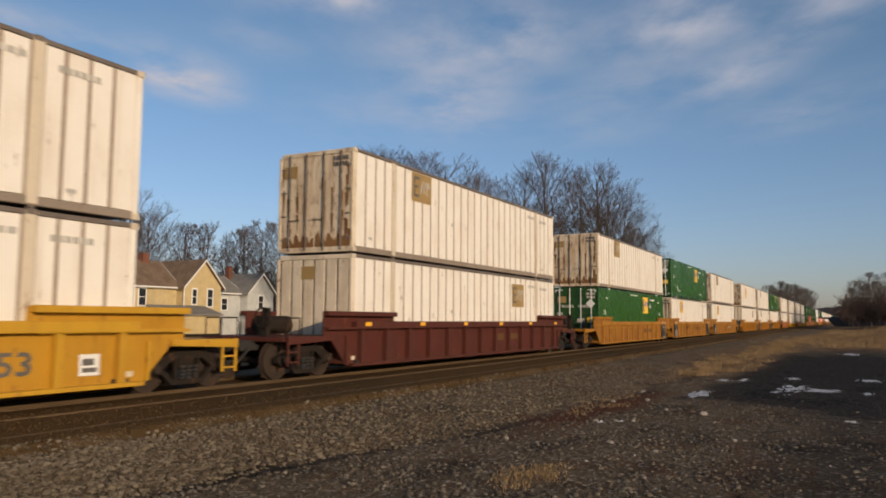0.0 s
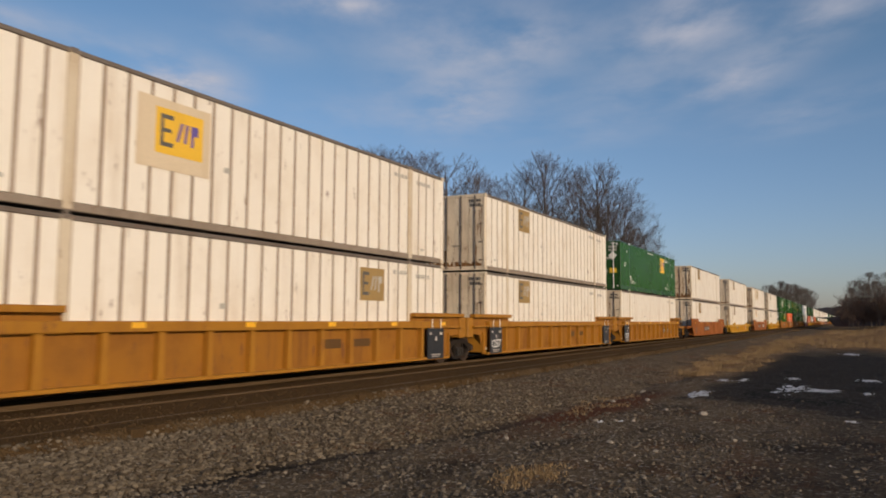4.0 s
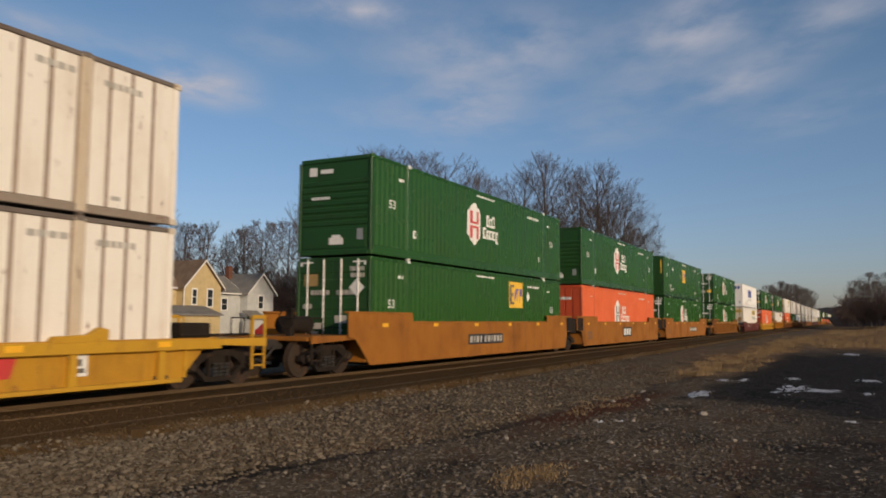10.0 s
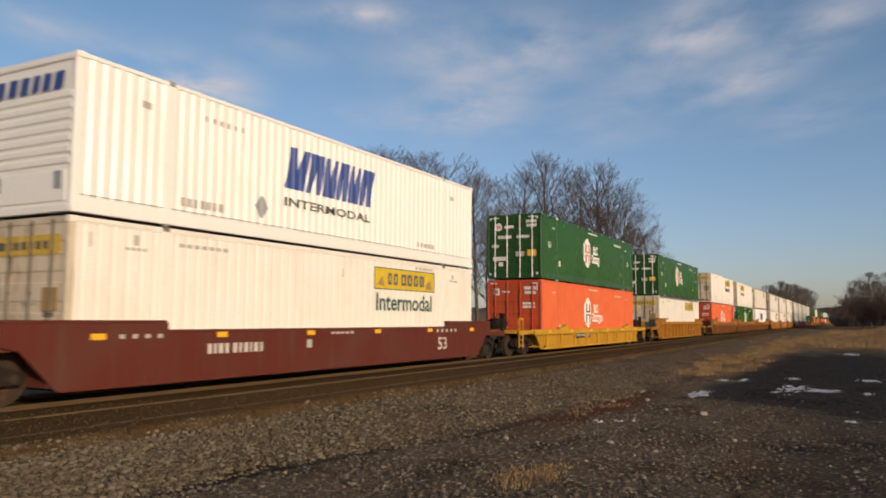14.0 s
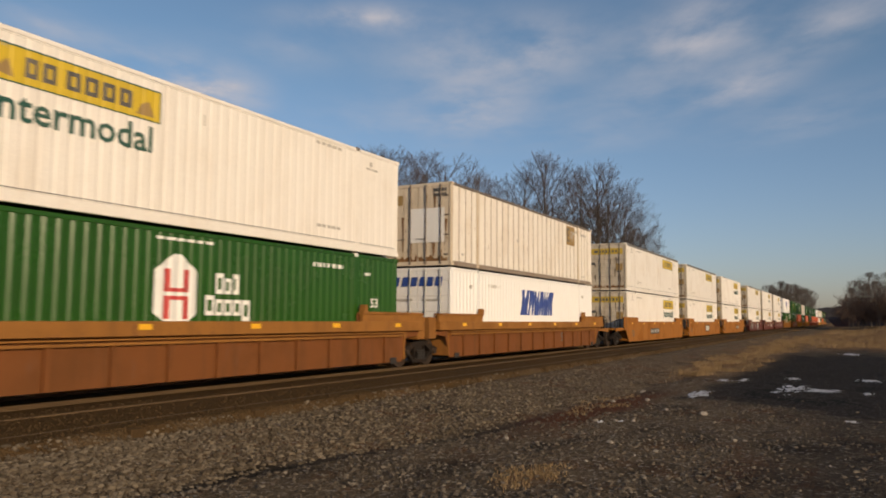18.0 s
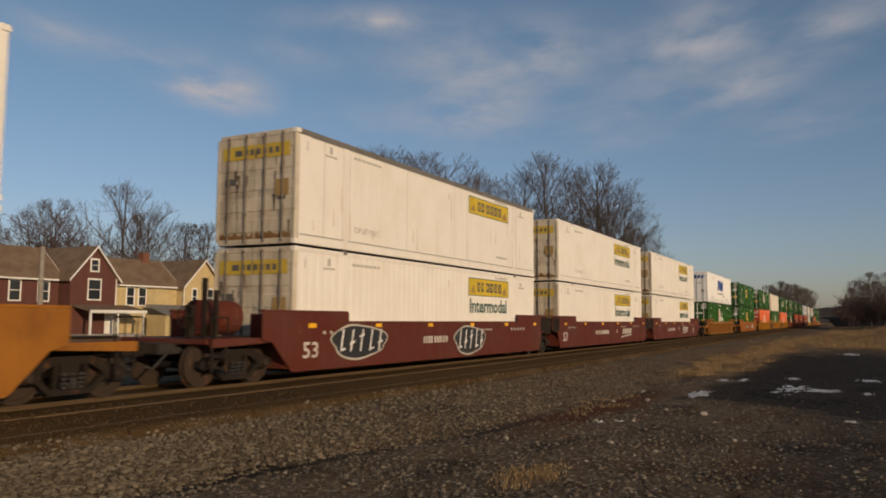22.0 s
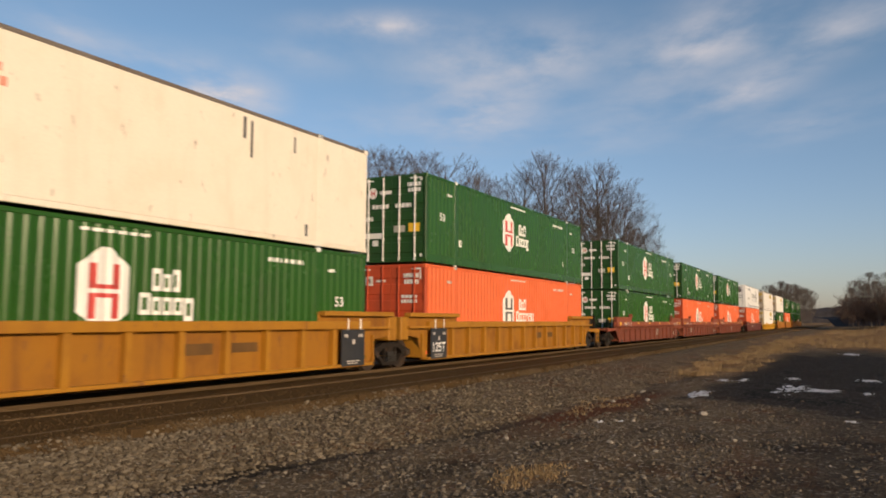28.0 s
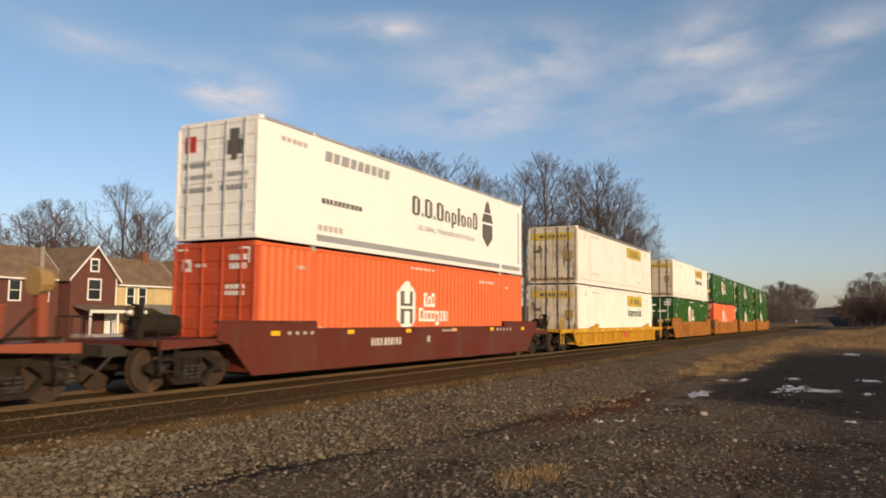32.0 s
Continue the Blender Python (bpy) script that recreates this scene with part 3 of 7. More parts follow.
def build_rock(x, y, r, seed):
    rng = random.Random(seed)
    bm = bmesh.new()
    bmesh.ops.create_icosphere(bm, subdivisions=2, radius=r)
    for v in bm.verts:
        k = 1 + 0.28 * noise.noise(v.co * (1.6 / r) + Vector((seed * 3.1, 0, 0)))
        v.co = Vector((v.co.x * k * 1.25, v.co.y * k, v.co.z * k * 0.7))
    me = bpy.data.meshes.new("rock")
    bm.to_mesh(me)
    bm.free()
    me.materials.append(PALE_ROCK)
    ob = tagged(new("rock", me), "pale angular lump of stone lying on the gravel", "rock", "loose rocks in the yard")
    ob.matrix_basis = pose(x, y, ground_z(x, y) + r * 0.3, 0, 0, rng.uniform(0, 360))


def build_snow(x, y, lx, ly, seed):
    """A thin ragged remnant of snow lying on the yard, with holes and broken edges."""
    nx, ny = 44, 24
    keep, verts, faces = {}, [], []

    def depth(i, j):
        u, v = 2.6 * i / nx - 1.3, 2.6 * j / ny - 1.3
        return 1 - math.hypot(u, v) + 0.8 * noise.noise((u * 2.2 + seed * 7, v * 2.2, seed)) + 0.75 * noise.noise((u * 6.5, v * 5 + seed * 3, 2))

    def corner(i, j):
        if (i, j) not in keep:
            px, py = x + lx * (2.6 * i / nx - 1.3), y + ly * (2.6 * j / ny - 1.3)
            keep[i, j] = len(verts)
            verts.append((px - x, py - y, ground_z(px, py) - ground_z(x, y) + 0.004 + 0.03 * min(0.8, max(-0.1, depth(i, j) - 0.42))))
        return keep[i, j]

    for i in range(nx):
        for j in range(ny):
            if depth(i + 0.5, j + 0.5) > 0.42:
                faces.append((corner(i, j), corner(i + 1, j), corner(i + 1, j + 1), corner(i, j + 1)))
    me = bpy.data.meshes.new("snow_patch")
    me.from_pydata(verts, [], faces)
    me.materials.append(SNOW)
    me.shade_smooth()
    ob = tagged(new("snow_patch", me), "dirty white remnant of old snow melting on the yard", "snow patch", "remnants of snow in the yard")
    ob.matrix_basis = pose(x, y, ground_z(x, y) + 0.005)


def build_grass(name, places, seed, label):
    """Dry bent blades in tufts, joined as stuff."""
    rng = random.Random(seed)
    s = Shape()
    for x, y, r, count, h in places:
        for _ in range(count):
            a, d = rng.uniform(0, 6.283), r * rng.random() ** 0.7
            px, py = x + d * math.cos(a) * 1.4, y + d * math.sin(a)
            pz = ground_z(px, py)
            hh, b, lean = h * rng.uniform(0.4, 1.0), rng.uniform(0, 6.283), rng.uniform(0.2, 1.1)
            w = 0.006 + 0.004 * h
            dx, dy = math.cos(b), math.sin(b)
            ex, ey = dx * hh * lean, dy * hh * lean
            s.add([(px - dy * w, py + dx * w, pz - 0.01), (px + dy * w, py - dx * w, pz - 0.01),
                   (px + ex * 0.4 + dy * w * 0.7, py + ey * 0.4 - dx * w * 0.7, pz + hh * 0.7), (px + ex, py + ey, pz + hh * 0.85),
                   (px + ex * 0.4 - dy * w * 0.7, py + ey * 0.4 + dx * w * 0.7, pz + hh * 0.7)], [(0, 1, 2, 4), (4, 2, 3)])
    tagged(new(name, s.mesh(name, DRY_GRASS)), label, "grass", kind="stuff")


# ---------------------------------------------------------------- tracks
RAIL_SHAPE = [(-0.07, -0.165), (0.07, -0.165), (0.065, -0.15), (0.012, -0.135), (0.012, -0.045), (0.036, -0.035), (0.036, -0.006),
              (0.028, 0.0), (-0.028, 0.0), (-0.036, -0.006), (-0.036, -0.035), (-0.012, -0.045), (-0.012, -0.135), (-0.065, -0.15)]


def build_track(y, label, singles, rail_paint, tie_top, name, sunk=0.0):
    track = tagged(new(name), label, "railway track", kind="structure")
    for side in (-0.753, 0.753):
        part("rail", Shape().prism_x([(y + side + a, b - (sunk if side < 0 else 0.0)) for a, b in RAIL_SHAPE], -400, 1400), rail_paint, track)
    tie = Shape().box(-0.115, 0.115, -1.32, 1.32, -0.17, 0.0).mesh("tie", TIE_WOOD, 0.012)
    rng = random.Random(4)
    rest = Shape()
    for k in range(-60, 700):
        x = k * 0.51
        dy, dz, dr = rng.uniform(-0.06, 0.06), rng.uniform(-0.014, 0.008), rng.uniform(-0.02, 0.02)
        if singles and 2 < x < 44:
            t = new("tie", tie)
            t.parent = track
            t.matrix_basis = Matrix.Translation((x, y + dy, tie_top + dz)) @ Matrix.Rotation(dr, 4, "Z")
        else:
            rest.box(x - 0.115, x + 0.115, y - 1.3 + dy, y + 1.3 + dy, tie_top - 0.17 + dz, tie_top + dz)
    tagged(part("ties", rest, TIE_WOOD, track), kind="stuff")
    return track

# ---------------------------------------------------------------- containers
CL, CW, CH = 16.15, 2.59, 2.88        # a 53-foot high box
LIFT = (2.05, 2.27, 13.88, 14.10)     # the lifting posts at the 40-foot marks


def folded(pitch, outer, slope, deep, spans):
    """Depth of a folded wall along x: (x, depth) pairs."""
    prof = []
    for a, b in spans:
        n = max(1, round((b - a) / pitch))
        p = (b - a) / n
        k = p / pitch
        prof.append((a, 0.0))
        for i in range(n):
            u = a + i * p
            prof += [(u + outer * k * 0.5, 0.0), (u + (outer * 0.5 + slope) * k, deep), (u + p - (outer * 0.5 + slope) * k, deep), (u + p - outer * k * 0.5, 0.0)]
        prof.append((b, 0.0))
    return prof


SPANS = ((0.13, LIFT[0]), (LIFT[1], LIFT[2]), (LIFT[3], CL - 0.13))
CORR = folded(0.275, 0.10, 0.050, 0.030, SPANS)
FAINT = folded(0.30, 0.19, 0.03, 0.012, SPANS)
PLAIN = [(0.13, 0.0), (CL - 0.13, 0.0)]


def wall_strip(prof, z0, z1, side):
    """A folded wall with a little thickness; side -1 is the near one."""
    s = Shape()
    y0 = side * CW / 2
    for (a, da), (b, db) in zip(prof, prof[1:]):
        ya, yb = y0 - side * da, y0 - side * db
        q = [(a, ya, z0), (b, yb, z0), (b, yb, z1), (a, ya, z1)]
        s.add(q, [(0, 1, 2, 3) if side < 0 else (3, 2, 1, 0)])
    s.box(prof[0][0], prof[-1][0], min(side * 1.22, side * 1.24), max(side * 1.22, side * 1.24), z0, z1)
    return s


def shell(name, paint_side, paint_end, prof, label, nose, rail_h=0.2, top_rail=None, post_mat=None, rods=None, cap_mat=None):
    """The parts that every box has: rails, posts, castings, walls, roof, floor and its leading end."""
    root = tagged(new(name), label, "container", "containers of the train")
    top_rail = top_rail or paint_side
    post_mat = post_mat or paint_side
    for side in (-1, 1):
        part("side_wall", wall_strip(prof, rail_h, CH - 0.09, side), paint_side, root)
        y = sorted((side * CW / 2, side * (CW / 2 - 0.09)))
        o = 0.003 * side
        part("top_rail", Shape().box(0.1, CL - 0.1, y[0] + o, y[1] + o, CH - 0.09, CH), top_rail, root, bevel=0.012)
        part("bottom_rail", Shape().box(0.1, CL - 0.1, y[0] + o, y[1] + o, 0.0, rail_h), paint_side, root, bevel=0.012)
        for x0 in (0.0, CL - 0.15):
            part("corner_post", Shape().box(x0, x0 + 0.15, y[0] + 2 * o, y[1] + 2 * o, 0.1, CH - 0.1), paint_end if x0 == 0 else paint_side, root, bevel=0.015)
            for z0 in (-0.004, CH - 0.116) if side < 0 else ():
                part("corner_casting", Shape().box(x0 - 0.004, x0 + 0.17, y[0] + 3 * o - 0.02, y[1] + 3 * o + 0.02, z0, z0 + 0.12), post_mat, root, bevel=0.012)
        for x0, x1 in (LIFT[:2], LIFT[2:]) if side < 0 else ():
            part("lift_post", Shape().box(x0, x1, y[0] + 2 * o, y[1] + 2 * o, 0.02, CH - 0.02), post_mat, root, bevel=0.012)
            if side < 0:
                part("lift_casting", Shape().box(x0 + 0.02, x1 - 0.02, y[0] + 5 * o, y[1] + 5 * o, CH - 0.08, CH + 0.018), cap_mat or GALV, root, bevel=0.01)
            part("twist_lock", Shape().box(x0 + 0.05, x1 - 0.05, y[0] + 0.0 * o, y[1], -0.042, 0.02), cap_mat or GALV, root)
    roof = Shape().box(0.05, CL - 0.05, -1.2, 1.2, CH - 0.05, CH - 0.02)
    for k in range(26):
        roof.box(0.5 + k * 0.6, 0.72 + k * 0.6, -1.18, 1.18, CH - 0.021, CH - 0.004)
    part("roof", roof, paint_side, root)
    part("floor", Shape().box(0.05, CL - 0.05, -1.21, 1.21, 0.03, 0.17), DARK, root)
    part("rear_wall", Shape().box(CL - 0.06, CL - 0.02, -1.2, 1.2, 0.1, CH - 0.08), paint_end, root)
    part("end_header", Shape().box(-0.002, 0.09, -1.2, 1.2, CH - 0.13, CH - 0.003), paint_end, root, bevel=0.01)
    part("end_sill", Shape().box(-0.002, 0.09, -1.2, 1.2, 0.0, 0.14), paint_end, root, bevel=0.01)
    if nose == "slats":
        s = Shape().box(0.035, 0.075, -1.2, 1.2, 0.14, CH - 0.13)
        part("nose_wall", s, paint_end, root)
        for k in range(7):
            z = 0.85 + k * 0.2
            part("nose_slat", Shape().prism_y([(0.036, z), (0.008, z + 0.03), (0.008, z + 0.13), (0.036, z + 0.16)][::-1], -1.17, 1.17), paint_end, root)
        part("nose_panel", Shape().box(0.012, 0.036, -1.12, 1.12, 0.2, 0.76), paint_end, root, bevel=0.006)
        part("vent_hatch", Shape().box(0.0, 0.012, -1.02, -0.82, 0.42, 0.74), GALV, root)
    elif nose == "ribs":
        part("nose_wall", Shape().box(0.04, 0.075, -1.2, 1.2, 0.14, CH - 0.13), GROOVE if paint_end in (WHITE, WHITE_END_B) else paint_end, root)
        for k in range(6):
            y = -1.17 + k * 0.395
            part("nose_panel", Shape().box(0.008, 0.041, y, y + 0.325, 0.15, CH - 0.14), paint_end, root, bevel=0.006)
    else:
        for y0, y1, hinge in ((-1.19, -0.008, -1.19), (0.008, 1.19, 1.19)):
            steel = paint_end in (WHITE_END, WHITE_END_B)
            if steel:
                m = (y0 + y1) / 2
                outline = [(0.075, y0), (0.075, y1), (0.018, y1), (0.018, m + 0.02), (0.045, m + 0.02), (0.045, m - 0.02), (0.018, m - 0.02), (0.018, y0)]
                door = Shape()
                n = len(outline)
                door.add([(a, b, z) for z in (0.14, CH - 0.13) for a, b in outline], [tuple(range(n - 1, -1, -1)), tuple(range(n, 2 * n))] + [(i, (i + 1) % n, n + (i + 1) % n, n + i) for i in range(n)])
            else:
                outline = [(0.075, 0.14), (0.075, CH - 0.13), (0.03, CH - 0.13)]
                for k in range(4, -1, -1):
                    z = 0.30 + k * 0.53
                    outline += [(0.03, z + 0.36), (0.012, z + 0.33), (0.012, z + 0.03), (0.03, z)]
                outline.append((0.03, 0.14))
                door = Shape().prism_y(outline[::-1], y0, y1)
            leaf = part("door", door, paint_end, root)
            for k in range(4) if steel else ():
                z = 0.35 + k * 0.68
                h = sorted((hinge, hinge + (0.16 if hinge < 0 else -0.16)))
                part("hinge", Shape().box(-0.006, 0.02, h[0], h[1], z, z + 0.05), GROOVE, leaf)
            for yy in (y0 + 0.30, y1 - 0.30):
                rod = Shape().tube((-0.012, yy, 0.05), (-0.012, yy, CH - 0.05), 0.025, 8)
                for z in (0.06, 0.75, 1.5, 2.2, CH - 0.14):
                    rod.box(-0.03, 0.03, yy - 0.032, yy + 0.032, z, z + 0.05)
                part("lock_rod", rod, rods or GALV, root, smooth=False)
                if steel and yy == y1 - 0.30:
                    part("handle", Shape().tube((-0.03, yy, 0.92), (-0.03, yy + (0.38 if yy < 0 else -0.38), 0.94), 0.014, 6), rods or GALV, root)
    return root


def end_mark(name, root, material, *boxes):
    """Flat marks on the leading end: (y0, z0, y1, z1)."""
    s = Shape()
    for y0, z0, y1, z1 in boxes:
        x = -0.004
        s.add([(x, y1, z0), (x, y0, z0), (x, y0, z1), (x, y1, z1)], [(0, 1, 2, 3)])
    return tagged(part(name, s, material, root), kind="stuff" if len(boxes) > 1 else "")


def end_bars(rng, y0, z0, y1, z1, rows):
    """Rows of short unreadable bars on an end."""
    out = []
    h = (z1 - z0) / rows
    for r in range(rows):
        y = y0
        while y < y1 - 0.04:
            w = rng.uniform(0.05, 0.13)
            out.append((y, z0 + r * h + h * 0.2, min(y1, y + w), z0 + (r + 1) * h - h * 0.1))
            y += w + 0.025
    return out


def rust_runs(root, rng, amount):
    """Ragged rust at the foot of the doors, and runs below the hinges and rods."""
    low, runs = Shape(), Shape()
    for y0, y1 in ((-1.15, -0.03), (0.03, 1.15)):
        n = 22
        top = [0.17 + amount * 0.42 * max(0.05, 0.5 + 0.9 * noise.noise((k * 0.45, y0 * 3, rng.random() * 0.6)) + 0.25 * rng.random()) for k in range(n + 1)]
        for k in range(n):
            a, b = y0 + (y1 - y0) * k / n, y0 + (y1 - y0) * (k + 1) / n
            low.add([(0.009, b, 0.15), (0.009, a, 0.15), (0.009, a, top[k]), (0.009, b, top[k + 1])], [(0, 1, 2, 3)])
    for _ in range(int(46 * amount)):
        y, z, w, h = rng.choice((-0.9, -0.62, -0.3, 0.3, 0.62, 0.9, -1.1, 1.1)) + rng.gauss(0, 0.035), rng.uniform(0.5, 2.5), rng.uniform(0.012, 0.055), rng.uniform(0.2, 0.8)
        runs.add([(0.007, y + w * 0.3, z - h), (0.007, y - w * 0.3, z - h), (0.007, y - w, z), (0.007, y + w, z)], [(0, 1, 2, 3)])
    tagged(part("rust_stain", low, STAIN, root, "dark rust along the foot of the doors"), kind="stuff")
    tagged(part("rust_streak", runs, STAIN if amount > 0.4 else GRIME, root, "rust runs down the doors"), kind="stuff")


def ribbed_box(nose, plaque, faded, stain, seed):
    """White sheet-and-post box: proud pale panels over grimy posts."""
    rng = random.Random(seed)
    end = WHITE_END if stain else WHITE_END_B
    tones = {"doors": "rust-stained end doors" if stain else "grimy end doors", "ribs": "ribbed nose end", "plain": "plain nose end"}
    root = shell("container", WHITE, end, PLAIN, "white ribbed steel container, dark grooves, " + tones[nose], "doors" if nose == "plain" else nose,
                 0.15, GROOVE, STAINED, GROOVE, GROOVE)
    for ob in list(root.children):
        if ob.name.startswith("side_wall"):
            bpy.data.objects.remove(ob)
        elif ob.name.startswith("bottom_rail"):
            ob.data.materials[0] = SILL
    for side in (-1, 1):
        y = sorted((side * (CW / 2 - 0.05), side * (CW / 2 - 0.03)))
        part("side_wall", Shape().box(0.13, CL - 0.13, y[0], y[1], 0.15, CH - 0.09), POST, root, "grimy brown posts between the panels")
    edges = [(0.17, 0.60), (0.69, 1.11), (1.20, 1.60), (1.69, 2.03)]
    n = 21
    p = (LIFT[2] - LIFT[1]) / n
    edges += [(LIFT[1] + i * p + 0.03, LIFT[1] + (i + 1) * p - 0.068) for i in range(n)]
    edges += [(CL - b, CL - a) for a, b in edges[:4]]
    far = Shape()
    shapes = {}
    for a, b in edges:
        w = round(b - a, 3)
        if w not in shapes:
            shapes[w] = Shape().prism_x([(-1.262, 0.155), (-1.288, 0.165), (-1.288, CH - 0.105), (-1.262, CH - 0.095)], 0, w).mesh("side_panel", WHITE)
        panel = new("side_panel", shapes[w])
        panel.parent = root
        panel.matrix_basis = Matrix.Translation((a, 0, 0))
        far.box(a, b, 1.262, 1.288, 0.16, CH - 0.1)
    part("far_side_panel", far, WHITE, root)
    if plaque:
        x, z, big = plaque
        ink = FADED_INK if faded else YELLOW_INK
        if big:
            decal("faded_patch", [rect(x - big, z - 0.32, x + 1.25 + big * 0.5, z + 1.1)], TAN, root, base=-1.292, label="tan repainted patch")
        decal("plaque", [rect(x, z, x + 1.25, z + 0.92)], ink, root, base=-1.296, label="faded gold plaque" if faded else "yellow plaque")
        decal("plaque_mark", [rect(x + 0.12, z + 0.15, x + 0.2, z + 0.8), rect(x + 0.2, z + 0.15, x + 0.45, z + 0.24), rect(x + 0.2, z + 0.44, x + 0.4, z + 0.52), rect(x + 0.2, z + 0.71, x + 0.45, z + 0.8)],
              INK, root, base=-1.299)
        decal("plaque_shape", [[(x + 0.52, z + 0.3), (x + 0.6, z + 0.3), (x + 0.72, z + 0.7), (x + 0.64, z + 0.7)], [(x + 0.72, z + 0.3), (x + 0.8, z + 0.3), (x + 0.86, z + 0.7), (x + 0.78, z + 0.7)],
                               rect(x + 0.92, z + 0.25, x + 1.0, z + 0.7), rect(x + 1.0, z + 0.5, x + 1.12, z + 0.7)], PALE_INK if faded else PURPLE_INK, root, base=-1.299)
    decal("number_mark", bars(13.0, 2.44, 13.75, 2.56, [1, 1, 1, 1], 0.3) + bars(14.35, 2.38, 15.2, 2.5, [1, 1, 1, 1, 1, 1], 0.3), PALE_INK, root, base=-1.294)
    decal("side_scuff", [rect(5.9, 1.3, 6.1, 1.42), rect(0.8, 0.38, 0.98, 0.46), rect(14.6, 0.3, 14.8, 0.38)], PALE_INK, root, base=-1.294)
    if nose == "plain":
        end_mark("end_patch", root, CLEAN, (-1.05, 0.8, 0.3, 2.0))
    rust_runs(root, rng, 1.0 if stain else 0.45) if nose != "ribs" else None
    if nose != "ribs":
        end_mark("end_plaque", root, FADED_INK, (0.62, 2.15, 1.1, 2.5))
        end_mark("end_number_mark", root, INK, *end_bars(rng, -1.12, 2.36, -0.62, 2.7, 2))
    else:
        end_mark("end_plaque", root, FADED_INK, (-0.05, 2.2, 0.42, 2.56))
    return root


def hub_mark(root, x, z, k, material, prof, low):
    """A white tall hexagon with red blocks, and two rows of white blocks beside it."""
    w, h = 0.56 * k, 0.76 * k
    hexa = [(x - w, z - h * 0.55), (x - 0.1, z - h), (x + 0.1, z - h), (x + w, z - h * 0.55), (x + w, z + h * 0.55), (x + 0.1, z + h), (x - 0.1, z + h), (x - w, z + h * 0.55)]
    decal("hexagon_mark", [hexa], WHITE_INK, root, prof, label="white hexagon mark")
    decal("hexagon_letter", [rect(x - 0.34 * k, z + 0.06 * k, x - 0.17 * k, z + 0.46 * k), rect(x + 0.17 * k, z + 0.06 * k, x + 0.34 * k, z + 0.46 * k),
                           rect(x - 0.34 * k, z + 0.0 * k, x + 0.34 * k, z + 0.08 * k), rect(x - 0.34 * k, z - 0.16 * k, x + 0.34 * k, z - 0.08 * k),
                           rect(x - 0.34 * k, z - 0.54 * k, x - 0.17 * k, z - 0.16 * k), rect(x + 0.17 * k, z - 0.54 * k, x + 0.34 * k, z - 0.16 * k)],
          material, root, [(u, d - 0.003) for u, d in prof])
    t = x + w + 0.24
    rows = [[(a, b + (0.10 if i != 1 else 0.0) * (c > 0)) for c, (a, b) in zip((0, 0, 1, 1), p)] for i, p in enumerate(bars(t + 0.30, z + 0.0, t + 0.98, z + 0.34, [1.1, 1, 1], 0.22))]
    n = [1.2, 0.8, 1, 1, 1] + ([0.3, 0.3, 0.9, 0.8] if low else [])
    rows += [[(a, b + (0.08 if i == 0 else 0.0) * (c > 0) - (0.12 if i == 4 else 0.0) * (c == 0)) for c, (a, b) in zip((0, 0, 1, 1), p)]
             for i, p in enumerate(bars(t - 0.02, z - 0.46, t + (1.95 if low else 1.36), z - 0.12, n, 0.2))]
    decal("block_lettering", hollow(rows, 0.31), WHITE_INK, root, prof, label="white block lettering, worn")


def side_marks(root, prof, ink, bold=True):
    for x in (0.95, 14.72) if bold else ():
        part("length_number", text_mesh("53", (x, 1.42, x + 0.38, 1.68), ink, -1.301), ink, root)
    decal("owner_stencil", bars(12.1, 2.43, 13.4, 2.53, [0.7, 1, 0.8, 1, 0.2, 0.9, 0.6, 1, 0.8, 1, 0.7], 0.55) + bars(7.1, 2.65, 8.6, 2.71, [1, 1.5, 1, 1.2, 1, 1.4], 0.4)
          + bars(1.5, 2.31, 1.82, 2.40, [1, 1, 1], 0.3) + bars(14.4, 2.31, 14.7, 2.39, [1, 1, 1], 0.3) + hollow([rect(2.44, 0.66, 2.62, 0.9), rect(13.32, 0.66, 13.5, 0.88)]), ink, root, prof)


def door_marks(root, rng, ink, roundel=None):
    end_mark("door_stencil", root, ink, *end_bars(rng, -1.1, 2.25, -0.6, 2.62, 2), *end_bars(rng, 0.1, 1.75, 0.8, 1.95, 1), *end_bars(rng, -0.75, 1.75, -0.15, 1.95, 1),
             *end_bars(rng, 0.72, 1.35, 1.05, 1.55, 1), (0.35, 0.8, 1.0, 0.98), (0.5, 0.55, 0.72, 0.74))
    end_mark("door_label", root, YELLOW_INK, (-1.08, 0.98, -0.66, 1.26))
    end_mark("door_placard", root, PALE_INK, (-0.52, 0.98, -0.1, 1.2))
    end_mark("door_tip", root, WHITE_INK, *[(y - 0.04, z, y + 0.04, z + 0.1) for y in (-1.12, -0.9, 0.9, 1.12) for z in (0.16, CH - 0.24)],
             (-1.14, CH - 0.16, -0.7, CH - 0.12), (0.7, CH - 0.16, 1.14, CH - 0.12))
    if roundel:
        s = Shape()
        pts = [(0.72 + 0.17 * math.cos(a), 2.32 + 0.19 * math.sin(a)) for a in (2 * math.pi * i / 10 for i in range(10))]
        s.add([(-0.006, y, z) for y, z in pts], [tuple(range(9, -1, -1))])
        part("roundel", s, WHITE_INK, root)
        end_mark("roundel_stencil", root, ink, (-0.0, 2.26, 0.45, 2.38))
        s = Shape().box(-0.012, -0.008, 0.64, 0.68, 2.22, 2.42).box(-0.012, -0.008, 0.76, 0.80, 2.22, 2.42).box(-0.012, -0.008, 0.68, 0.76, 2.3, 2.34)
        part("roundel_block", s, roundel, root)


